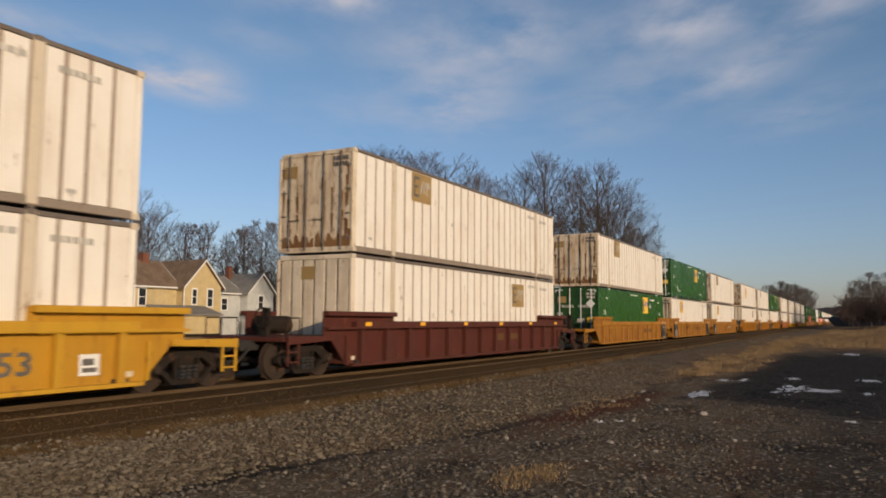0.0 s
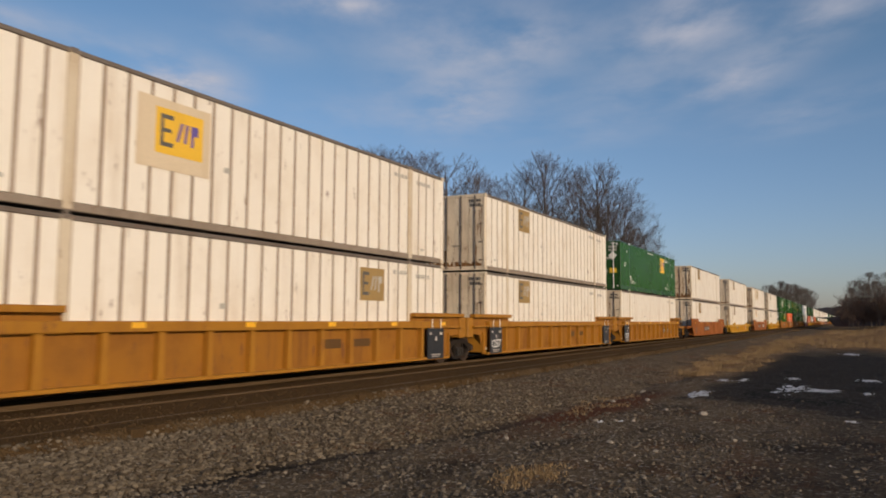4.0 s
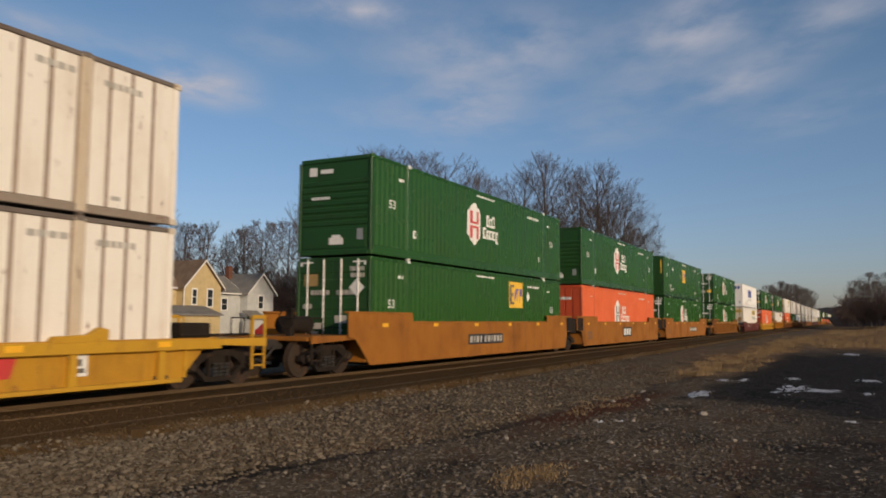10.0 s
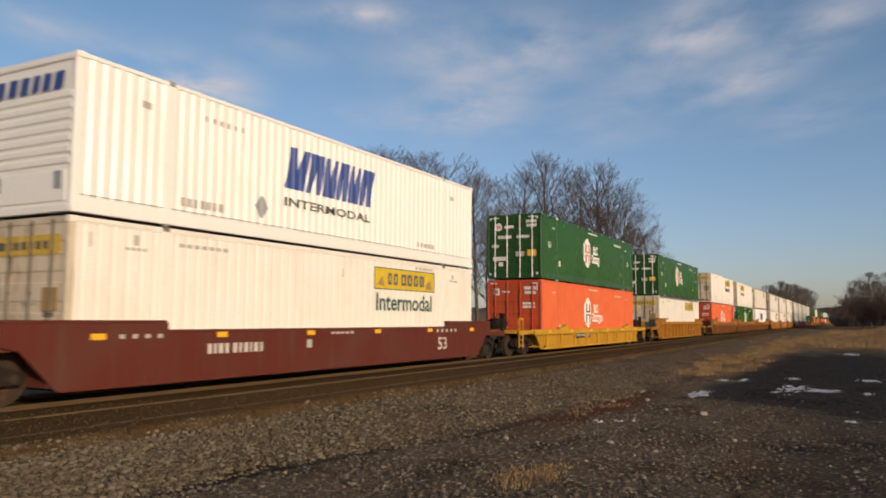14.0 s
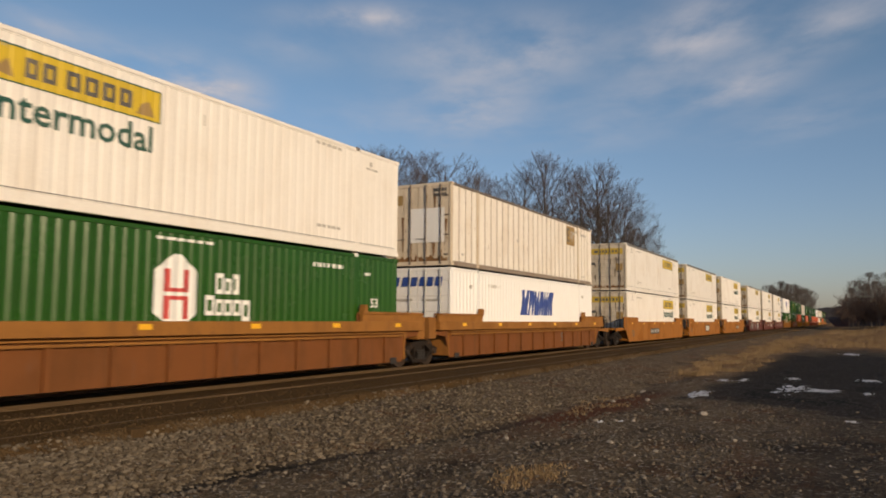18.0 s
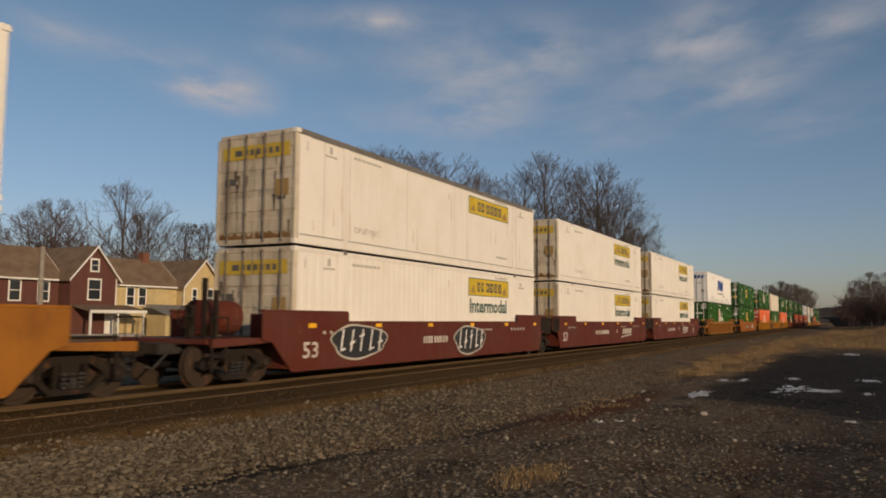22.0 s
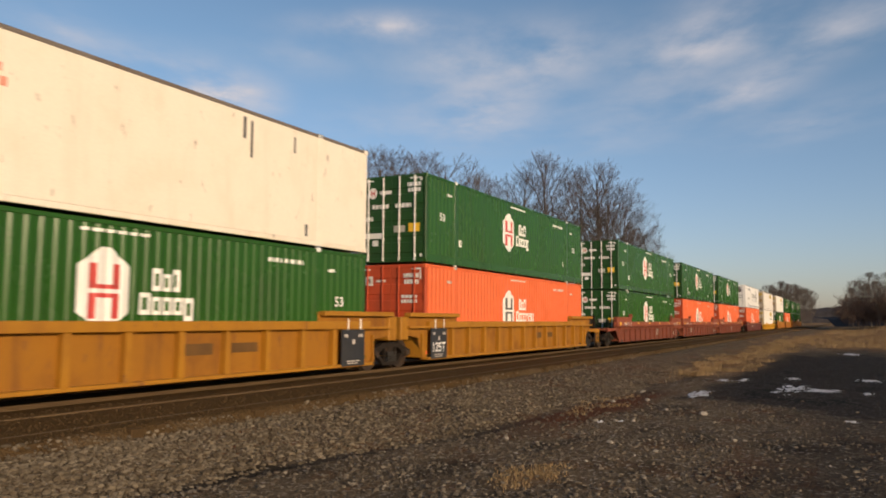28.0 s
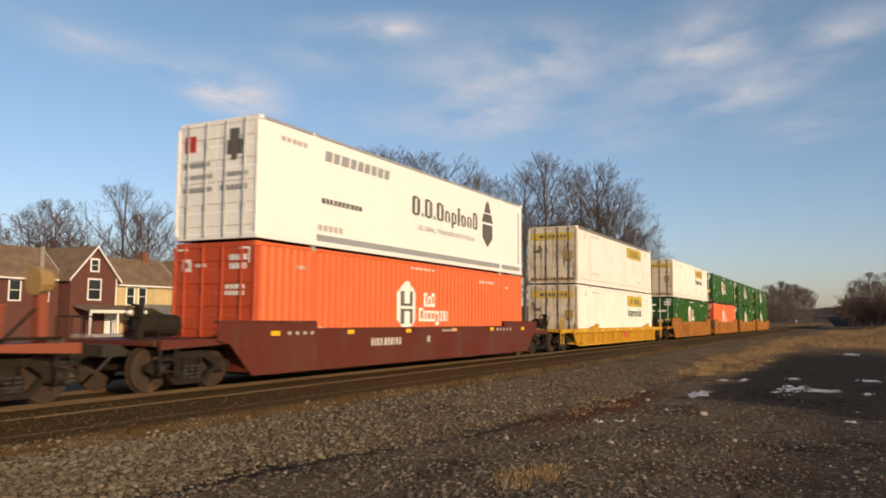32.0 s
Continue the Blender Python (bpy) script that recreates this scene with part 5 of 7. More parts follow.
def well_car(style, colour, front_joint, rear_joint, words, seed, label):
    """One unit: side plates round a well, platforms at the ends, trucks, couplers and marks.
    front_joint, rear_joint: True where it shares a truck with its neighbour."""
    rng = random.Random(seed)
    root = tagged(new("well_car"), label, "rail car", "well cars of the train")
    low = style == "low"
    top, up = SILLS[style]
    recess = {"rib": 0.15, "flush": 0.05, "step": 0.10, "low": 0.11}.get(style, 0.0)
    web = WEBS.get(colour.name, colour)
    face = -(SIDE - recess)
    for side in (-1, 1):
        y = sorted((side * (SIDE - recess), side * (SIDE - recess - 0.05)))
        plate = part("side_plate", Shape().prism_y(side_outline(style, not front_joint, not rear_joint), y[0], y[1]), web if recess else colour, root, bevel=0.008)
        o = sorted((side * (SIDE + 0.03), side * (SIDE - 0.15)))
        if style in ("rib", "flush") or low:
            h = 0.20
            part("top_chord", Shape().box(0.0 if not low else -1.2, CL if not low else CL + 1.2, o[0], o[1], top - h, top + 0.004), colour, plate, bevel=0.012)
            if not low:
                for x0, x1 in ((-1.25, 2.1), (14.05, CL + 1.25)):
                    part("end_chord", Shape().box(x0, x1, o[0], o[1], up - 0.12, up + 0.006), colour, plate, bevel=0.012)
                    if side < 0:
                        part("end_ledge", Shape().box(x0, x1, o[0] + 0.02, o[1], top - h - 0.01, top - h + 0.05), colour, plate)
            part("bottom_chord", Shape().box(-0.15, CL + 0.15, o[0], o[1], 0.22, 0.30), colour, plate, bevel=0.01)
            n = 13 if not low else 9
            if side > 0:
                far = Shape()
                for k in range(n):
                    x = 0.35 + k * (CL - 0.7) / (n - 1)
                    far.box(x - 0.05, x + 0.05, SIDE - recess, SIDE + 0.005, 0.26, top - h)
                tagged(part("far_rib", far, colour, plate), kind="stuff")
            for k in range(n) if side < 0 else ():
                x = 0.35 + k * (CL - 0.7) / (n - 1)
                yy = sorted((side * (SIDE - recess), side * (SIDE + 0.005)))
                part("rib", Shape().prism_y([(x - 0.085, 0.26), (x + 0.085, 0.26), (x + 0.065, top - h), (x - 0.065, top - h)], yy[0], yy[1] if style != "flush" else yy[1] - 0.02), colour, plate)
            if style == "flush":
                yy = sorted((side * (SIDE - recess), side * (SIDE - recess + 0.035)))
                part("stiffener", Shape().box(0.4, CL - 0.4, yy[0], yy[1], top - h - 0.15, top - h - 0.11), colour, plate)
            if low:
                for x0 in (1.9, 13.4):
                    b = Shape().prism_y([(x0, top), (x0 + 1.15, top), (x0 + 1.15, top + 0.22), (x0 + 1.0, top + 0.26), (x0 + 0.75, top + 0.13), (x0 + 0.1, top + 0.11)], o[0] + 0.01, o[1])
                    part("guide_bracket", b, colour, plate, bevel=0.01)
        elif style == "step":
            part("top_chord", Shape().box(-1.2, CL + 1.2, sorted((side * (SIDE + 0.08), side * (SIDE - 0.2)))[0], sorted((side * (SIDE + 0.08), side * (SIDE - 0.2)))[1], 1.14, top), colour, plate, bevel=0.01)
            part("second_ledge", Shape().box(-0.3, CL + 0.3, o[0] + 0.015, o[1], 0.98, 1.03), colour, plate)
            part("third_ledge", Shape().box(-0.3, CL + 0.3, o[0] + 0.015, o[1], 1.07, 1.1), colour, plate)
            for x0, x1 in ((-1.22, 2.12), (14.02, CL + 1.22)):
                yy = sorted((side * (SIDE + 0.085), side * (SIDE - 0.1)))
                part("end_chord", Shape().box(x0, x1, yy[0], yy[1], up - 0.06, up + 0.006), colour, plate, bevel=0.012)
                part("end_web", Shape().box(x0, x1, sorted((side * (SIDE + 0.05), side * (SIDE - 0.05)))[0], sorted((side * (SIDE + 0.05), side * (SIDE - 0.05)))[1], top - 0.02, up - 0.05), colour, plate)
                e = x1 - 0.14 if x0 < 0 else x0 + 0.02
                part("guide_horn", Shape().prism_y([(e, up), (e + 0.2, up), (e + 0.16, up + 0.2), (e + 0.06, up + 0.2)], yy[0], yy[1]), colour, plate, bevel=0.01)
            n = 12
            for k in range(n) if side < 0 else ():
                x = 0.8 + k * (CL - 1.6) / (n - 1)
                yy = sorted((side * (SIDE - recess), side * (SIDE - recess + 0.07)))
                part("rib", Shape().box(x - 0.05, x + 0.05, yy[0], yy[1], 0.24, 0.99), web, plate)
        else:
            part("top_chord", Shape().box(2.16, 13.99, o[0] + 0.02, o[1], top - 0.05, top + 0.006), colour, plate, bevel=0.012)
            for x0, x1 in ((-1.25, 2.1), (14.05, CL + 1.25)):
                part("end_chord", Shape().box(x0, x1, o[0] + 0.02, o[1], up - 0.05, up + 0.008), colour, plate, bevel=0.012)
            part("bottom_chord", Shape().box(-0.15, CL + 0.15, o[0] + 0.024, o[1], 0.22, 0.26), colour, plate)
    for x in (0.3, CL - 0.3):
        part("floor_beam", Shape().box(x - 0.16, x + 0.16, -1.4, 1.4, 0.2, 0.37), DARK, root)
    for sign, joint, x in ((-1, front_joint, 0.0), (1, rear_joint, CL)):
        part("end_wall", Shape().box(*sorted((x + sign * 0.28, x + sign * 0.34)), -1.4, 1.4, 0.3, 1.05), colour, root)
        reach = 1.55 if joint else 2.75
        part("end_platform", Shape().box(*sorted((x + sign * 0.3, x + sign * reach)), -1.25 if not joint else -0.75, 1.25 if not joint else 0.75, 0.92, 1.04), colour, root, bevel=0.015)
        part("end_beam", Shape().box(*sorted((x + sign * 0.35, x + sign * (reach + (0.12 if joint else 0.4)))), -0.3, 0.3, 0.7, 0.95), DARK, root, bevel=0.02)
        for side in (-1, 1):
            arch = [(x + sign * 0.9, 0.93), (x + sign * (reach - 0.02), 0.86), (x + sign * (reach - 0.02), 1.05), (x + sign * 0.9, 1.05)]
            arch = arch if sign > 0 else arch[::-1]
            if not joint:
                part("sill_arm", Shape().prism_y(arch, *sorted((side * 1.40, side * 1.32))), colour, root)
        if joint:
            part("joint_cover", Shape().box(*sorted((x + sign * 1.15, x + sign * 1.6)), -1.38, 1.38, 0.86, 1.56), colour if style in ("rib", "flush", "step") else CAST, root, bevel=0.03)
            if style == "smooth":
                decal("black_end_panel", [rect(*sorted((x + sign * 0.35, x + sign * 1.22))[:1], 0.98, sorted((x + sign * 0.35, x + sign * 1.22))[1], 1.6)], CAST, root, base=-SIDE - 0.004, label="grimy black panel at the joint")
            continue
        # outer end: coupler, ladder, grab irons, brake gear
        cp = part("coupler", Shape().box(*sorted((x + sign * 3.1, x + sign * 3.48)), -0.13, 0.13, 0.72, 0.95).box(*sorted((x + sign * 3.42, x + sign * 3.66)), -0.2, 0.2, 0.68, 0.99), CAST, root, bevel=0.03)
        part("air_hose", Shape().tube((x + sign * 3.0, -0.45, 0.8), (x + sign * 3.4, -0.4, 0.42), 0.03, 6).tube((x + sign * 3.4, -0.4, 0.42), (x + sign * 3.6, -0.35, 0.5), 0.03, 6), DARK, cp)
        e = x + sign * 2.5
        for side in (-1, 1):
            lad = Shape()
            for dx in (-0.2, 0.2):
                lad.box(e + dx - 0.025, e + dx + 0.025, side * 1.36 - 0.02, side * 1.36 + 0.02, 0.35, 1.05 if not low else 1.55)
            for z in (0.42, 0.66, 0.88):
                lad.box(e - 0.2, e + 0.2, side * 1.36 - 0.025, side * 1.36 + 0.025, z, z + 0.035)
            if low:
                lad.box(e - 0.22, e + 0.22, side * 1.36 - 0.02, side * 1.36 + 0.02, 1.48, 1.56)
            part("ladder", lad, colour if low or style in ("rib", "flush") else CAST, root)
            part("grab_iron", Shape().tube((e - 0.2, side * 1.3, 1.04), (e - 0.2, side * 1.3, 1.5), 0.018, 6).tube((e - 0.2, side * 1.3, 1.5), (e + 0.3, side * 1.3, 1.5), 0.018, 6)
                 .tube((e + 0.3, side * 1.3, 1.5), (e + 0.3, side * 1.3, 1.04), 0.018, 6), colour if low else CAST, root)
        if sign < 0:
            part("brake_stand", Shape().box(e - 0.12, e + 0.04, -0.62, -0.44, 1.04, 1.75), CAST, root, bevel=0.015)
            hub = Vector((e - 0.16, -0.53, 1.5))
            wheel = Shape().tube(hub, hub + Vector((0.12, 0, 0)), 0.04, 8)
            for k in range(14):
                a, b = 2 * math.pi * k / 14, 2 * math.pi * (k + 1) / 14
                wheel.tube(hub + Vector((0, math.cos(a), math.sin(a))) * 0.25, hub + Vector((0, math.cos(b), math.sin(b))) * 0.25, 0.018, 5)
            for k in range(4):
                a = math.pi * k / 2
                wheel.tube(hub, hub + Vector((0, math.cos(a), math.sin(a))) * 0.25, 0.014, 5)
            part("brake_wheel", wheel, CAST, root)
            if "gear" in words:
                part("air_tank", Shape().tube((x - 0.9, -0.2, 1.5), (x - 2.1, -0.2, 1.5), 0.40, 18), colour, root, bevel=0.03)
                for dx, top_z in ((-2.55, 2.35), (-2.2, 2.1)):
                    part("gear_post", Shape().box(x + dx, x + dx + 0.1, -0.95, -0.85, 1.04, top_z), CAST, root, bevel=0.01)
                part("valve_box", Shape().box(x - 0.85, x - 0.45, -1.1, -0.7, 1.04, 1.6), colour, root, bevel=0.03)
            else:
                part("air_tank", Shape().tube((x - 1.0, 0.1, 1.32), (x - 2.1, 0.1, 1.32), 0.24, 14), CAST, root, smooth=False)
        else:
            part("equipment_box", Shape().box(x + 1.0, x + 1.9, -0.5, 0.55, 1.04, 1.38), CAST, root, bevel=0.03)
            if "stand" in words:
                post = part("brake_stand", Shape().prism_x([(-0.70, 1.04), (-0.42, 1.04), (-0.46, 1.9), (-0.66, 1.9)], e - 0.1, e + 0.08), colour, root, bevel=0.015)
                part("brake_housing", Shape().tube((e - 0.16, -0.56, 2.12), (e + 0.14, -0.56, 2.12), 0.27, 12, 0.2), words["stand"], post, "drum housing of the hand brake", bevel=0.02)
                part("stand_brace", Shape().tube((e - 0.7, -0.56, 1.05), (e - 0.02, -0.56, 1.7), 0.03, 6), CAST, post)
            part("brake_pipe", Shape().tube((x + 0.6, -0.9, 1.12), (x + 2.7, -0.9, 1.12), 0.03, 6), CAST, root)
    if not front_joint:
        truck(root, -1.62)
    else:
        truck(root, -1.68)
    if not rear_joint:
        truck(root, CL + 1.62)
    base = face - 0.004
    # reflector tape along the side
    if style not in ("rib", "flush") or seed % 2:
        zz = top - 0.16 if style in ("smooth", "step", "shallow") else top - 0.13
        yb = -(SIDE + 0.086) if style == "step" else (-(SIDE + 0.035) if style in ("rib", "flush", "low") else base)
        for k in range(6):
            x = 0.4 + k * 3.05
            if style in ("rib", "flush") and not 0.2 < x < 15.9:
                continue
            decal("reflector", [rect(x, zz, x + 0.32, zz + 0.11)], REFLECT, root, base=yb)
    build_marks(root, style, words, base, top, rng)
    return root


def build_marks(root, style, words, base, top, rng):
    """Painted numbers, panels and marks on the near side."""
    if style in ("rib", "flush") and "plate" not in words:
        decal("painted_over_patch", [rect(9.35, 0.72, 10.35, 0.96), rect(10.9, 0.74, 11.75, 0.95)], SMUDGE, root, base=base - 0.001, label="dark painted-over patch on the side plate")
    if "53" in words:
        ink = PALE_INK if words.get("white_ticks") else WORN_INK if words.get("pale") else INK
        x = words["53"]
        z = 0.52 if style != "low" else 0.55
        part("length_number", text_mesh("53", (x, z, x + 0.62, z + 0.40), ink, base - 0.004), ink, root)
    if "axle" in words:
        for x in words["axle"]:
            front = -(SIDE + 0.034)
            part("stencil_panel", Shape().box(x - 0.12, x + 0.95, front, front + 0.02, 0.24, 1.2), BLACK, root, "black stencil panel")
            if x < 8:
                part("load_mark", text_mesh("125T", (x + 0.02, 0.46, x + 0.86, 0.76), WHITE_INK, front - 0.005), WHITE_INK, root)
            decal("panel_stencil", bars(x + 0.02, 1.0, x + 0.14, 1.08, [1, 1], 0.3) + bars(x + 0.66, 1.0, x + 0.84, 1.08, [1, 1], 0.3) + [rect(x + 0.36, 0.82, x + 0.48, 0.94)]
                  + bars(x + 0.1, 0.36, x + 0.7, 0.39, [1, 1, 1], 0.2) + bars(x + 0.15, 0.3, x + 0.6, 0.33, [1, 1, 1], 0.2), WORN_INK, root, base=front - 0.002)
            decal("panel_clip", [rect(x + 0.12, 1.2, x + 0.18, 1.5), rect(x + 0.7, 1.2, x + 0.76, 1.5)], WHITE_INK, root, base=-(SIDE + 0.045))
    if "load" in words:
        for x in words["load"]:
            part("load_mark", text_mesh("125T", (x, 0.45, x + 0.75, 0.7), PALE_INK, base - 0.05), PALE_INK, root)
    if "plate" in words:
        x, w = words["plate"]
        decal("number_plate", [rect(x, 0.62, x + w * 0.46, 0.98), rect(x + w * 0.54, 0.62, x + w, 0.98)] if style in ("rib", "flush") else [rect(x, 0.62, x + w, 0.98)], SMUDGE if style in ("rib", "flush") else BLACK, root, base=base - 0.002,
              label="brown patches with pale bars" if style in ("rib", "flush") else "black plate with pale bars")
        decal("plate_stencil", bars(x + 0.12, 0.69, x + w - 0.12, 0.91, [0.9, 0.5, 1, 0.7, 0.01, 0.8, 1, 0.4, 1, 0.9, 0.7], 0.45, 0.03), WHITE_INK if words.get("bright") else PALE_INK, root, base=base - 0.006)
    if "sign" in words:
        x = words["sign"]
        decal("sign_plate", [rect(x, 0.55, x + 2.05, 1.1)], BLACK, root, base=base - 0.002, label="black plate with white blocks")
        decal("sign_lettering", bars(x + 0.2, 0.64, x + 1.75, 1.02, [1, 1, 1], 0.3, 0.1), WHITE_INK, root, base=base - 0.006)
    if "red" in words:
        x = words["red"]
        decal("red_lettering", bars(x, 0.5, x + 1.4, 0.82, [1, 1, 1], 0.3, 0.1), RED_INK, root, base=base - 0.002)
    if "bars" in words:
        x, w = words["bars"]
        decal("number_stencil", bars(x, 0.75, x + w, 0.96, [0.9, 0.6, 1, 0.8, 0.01, 1, 0.7, 1, 0.5, 1, 0.8], 0.5), WORN_INK, root, base=base - 0.002, label="white number bars")
        decal("small_stencil", bars(x + w + 1.6, 0.78, x + w + 1.8, 0.98, [1], 0.3) + bars(x + w + 2.6, 1.1, x + w + 3.6, 1.16, [1, 1, 1, 1, 1], 0.3) + bars(1.0, 1.1, 2.0, 1.18, [0.6, 0.6, 0.6, 0.6], 0.9)
              + bars(13.2, 1.08, 14.6, 1.18, [0.6, 0.6, 0.6, 0.6, 0.6], 0.8), PALE_INK, root, base=base - 0.002)
    if "swoosh" in words:
        x = words["swoosh"]
        decal("sloping_mark", [[(x, 0.5), (x + 0.15, 0.5), (x + 2.4, 0.62), (x + 2.45, 0.7), (x + 0.25, 0.6)]] + bars(x + 0.35, 0.72, x + 2.35, 1.02, [1, 1, 1, 1], 0.12, 0.16), PALE_INK, root, base=base - 0.002, label="white sloping mark")
    if "tags" in words:
        for x, w, z0, z1 in words["tags"]:
            blob = [(x + w * (0.5 + 0.5 * math.cos(a) * (1 + 0.07 * math.sin(5 * a))), (z0 + z1) / 2 + (z1 - z0) / 2 * math.sin(a) * (1 + 0.10 * math.sin(3 * a + 1))) for a in (2 * math.pi * k / 40 for k in range(40))]
            decal("graffiti_outline", [blob], PALE_INK, root, base=base - 0.002, label="grey and white spray-painted shapes")
            inner = [(x + w / 2 + (a - x - w / 2) * 0.955, (z0 + z1) / 2 + (b - (z0 + z1) / 2) * 0.88) for a, b in blob]
            decal("graffiti_fill", [inner], BLACK, root, base=base - 0.005)
            strokes = []
            for k in range(5):
                u = x + w * (0.14 + 0.17 * k)
                strokes += [[(u, z0 + 0.2), (u + 0.07, z0 + 0.2), (u + 0.2, z1 - 0.15), (u + 0.13, z1 - 0.15)], [(u, z0 + 0.2 + 0.18 * (k % 3)), (u + 0.24, z0 + 0.26 + 0.18 * (k % 3)), (u + 0.24, z0 + 0.32 + 0.18 * (k % 3)), (u, z0 + 0.26 + 0.18 * (k % 3))]]
            decal("graffiti_stroke", strokes, WHITE_INK, root, base=base - 0.008)
    if "chain" in words:
        part("hanging_chain", Shape().tube((5.2, base - 0.03, 1.15), (5.5, base - 0.03, 0.82), 0.03, 6).tube((5.5, base - 0.03, 0.82), (5.8, base - 0.03, 1.15), 0.03, 6), CAST, root)
    if "labels" in words:
        for x in words["labels"]:
            decal("info_label", [rect(x, 0.46, x + 0.42, 0.84)], WHITE_INK, root, base=base - 0.002)
            decal("info_stencil", [rect(x + 0.06, 0.52, x + 0.36, 0.6), rect(x + 0.06, 0.64, x + 0.3, 0.76)], INK, root, base=base - 0.005)
    if "white_ticks" in words:
        yb = -(SIDE + 0.09)
        decal("white_tick", [rect(x, 1.17, x + 0.06, 1.4) for x in (0.3, 0.85, 1.2, 1.8, 14.4, 14.9, 15.3, 15.8)] + bars(0.42, 1.24, 0.75, 1.32, [1, 1, 1], 0.3), WHITE_INK, root, base=yb)
        decal("end_reflector", [rect(-0.75, 1.2, -0.4, 1.38), rect(16.55, 1.2, 16.9, 1.38)], REFLECT, root, base=yb)


# ---------------------------------------------------------------- trees, far woods
def grow(seed, height, radius, levels=5, low=0.26, thick=1.0, kids=(13, 7, 5, 3, 3)):
    """Branches of a bare tree with upswept limbs that fill a domed crown: (p, q, r0, r1, level)."""
    rng = random.Random(seed)
    segs = []
    mid, tall = 0.56 * height, 0.44 * height

    def outside(p):
        return math.hypot(p.x, p.y) ** 2 / radius ** 2 + ((p.z - mid) / (tall if p.z > mid else tall * 0.85)) ** 2 > rng.uniform(0.78, 1.25)

    def shoot(p, d, length, r, level):
        steps = 6 if level == 0 else 4 if level == 1 else 3 if level == 2 else 2 if level < levels else 1
        pts, lift = [p], (0.02, 0.07, 0.09, 0.10, 0.09, 0.06)[min(5, level)]
        for k in range(steps):
            bend = Vector((rng.gauss(0, 1), rng.gauss(0, 1), rng.gauss(0, 0.5))) * (0.03 if level == 0 else 0.055 + 0.012 * level)
            d = (d + bend + Vector((0, 0, lift))).normalized()
            q = pts[-1] + d * length / steps
            if level and outside(q):
                break
            segs.append((pts[-1], q, r * (1 - 0.7 * k / steps), r * (1 - 0.7 * (k + 1) / steps), level))
            pts.append(q)
        n = len(pts) - 1
        if level >= levels or not n:
            return
        count = kids[level]
        for k in range(count):
            f = low + (0.99 - low) * (k + 0.7 * rng.random()) / count if level == 0 else 0.15 + 0.84 * (k + rng.random()) / count
            i = min(n - 1, int(f * n))
            at = pts[i].lerp(pts[i + 1], f * n - i)
            along = (pts[i + 1] - pts[i]).normalized()
            side = along.orthogonal().normalized()
            side.rotate(Matrix.Rotation(2.4 * k + rng.uniform(-0.5, 0.5), 3, along))
            ang = rng.uniform(0.85, 1.10) * (1.12 - 0.62 * f) if level == 0 else rng.uniform(0.36, 0.68)
            nd = (along * math.cos(ang) + side * math.sin(ang)).normalized()
            size = height * rng.uniform(0.46, 0.60) * (1.12 - 0.62 * f) if level == 0 else length * rng.uniform(0.42, 0.62) * (1.1 - 0.4 * f)
            shoot(at, nd, size, max(0.012 * thick, r * (1 - 0.7 * f) * rng.uniform(0.42, 0.6)), level + 1)

    shoot(Vector((0, 0, -0.3)), Vector((rng.gauss(0, 0.03), rng.gauss(0, 0.03), 1)).normalized(), height * 0.90, height * 0.0125, 0)
    k = height / max(s[1].z for s in segs)
    return [(p * k, q * k, a, b, l) for p, q, a, b, l in segs]


def thicket(name, spots, material, seed, label):
    """A tangle of bare bushes, joined: (x, y, height)."""
    rng = random.Random(seed)
    kinds = [[s for s in grow(seed + j, 1.0, 0.62, 4, 0.04, 0.35, (9, 5, 4, 3)) if s[4] > 0] for j in range(3)]
    out = []
    for x, y, h in spots:
        m = Matrix.Translation((x, y, -0.6)) @ Matrix.Rotation(rng.uniform(0, 6.28), 4, "Z") @ Matrix.Diagonal((h * 1.25, h * 1.25, h, 1))
        out += [(m @ p, m @ q, max(a * 1.2, 0.022), max(b * 1.2, 0.016), l) for p, q, a, b, l in rng.choice(kinds)]
    tagged(new(name, limb_mesh(name, out, material, 3)), label, "brush", kind="stuff")


def limb_mesh(name, segs, material, sides):
    v, f = [], []
    for p, q, a, b, _ in segs:
        ax = (q - p)
        if ax.length < 1e-5:
            continue
        ax.normalize()
        u = ax.orthogonal().normalized()
        w = ax.cross(u)
        n = len(v)
        for c, r in ((p, a), (q, b)):
            for i in range(sides):
                t = 2 * math.pi * i / sides
                v.append(tuple(c + u * (r * math.cos(t)) + w * (r * math.sin(t))))
        f += [(n + i, n + (i + 1) % sides, n + sides + (i + 1) % sides, n + sides + i) for i in range(sides)]
    me = bpy.data.meshes.new(name)
    me.from_pydata(v, [], f)
    me.materials.append(material)
    me.shade_smooth()
    return me


def bare_tree(seed, height, radius, label, levels=5, low=0.26, thick=1.0, kids=(13, 7, 5, 3, 3)):
    segs = grow(seed, height, radius, levels, low, thick, kids)
    root = tagged(new("bare_tree"), label, "tree", "bare winter trees")
    part("trunk", limb_mesh("trunk", [s for s in segs if s[4] <= 1], BARK, 7), BARK, root)
    tagged(part("branchwork", limb_mesh("branchwork", [s for s in segs if 2 <= s[4] <= 3], BARK, 4), BARK, root), kind="stuff")
    tagged(part("crown", limb_mesh("crown", [s for s in segs if s[4] > 3], TWIG, 3), TWIG, root, "fine grey-brown twigs"), kind="stuff")
    return root


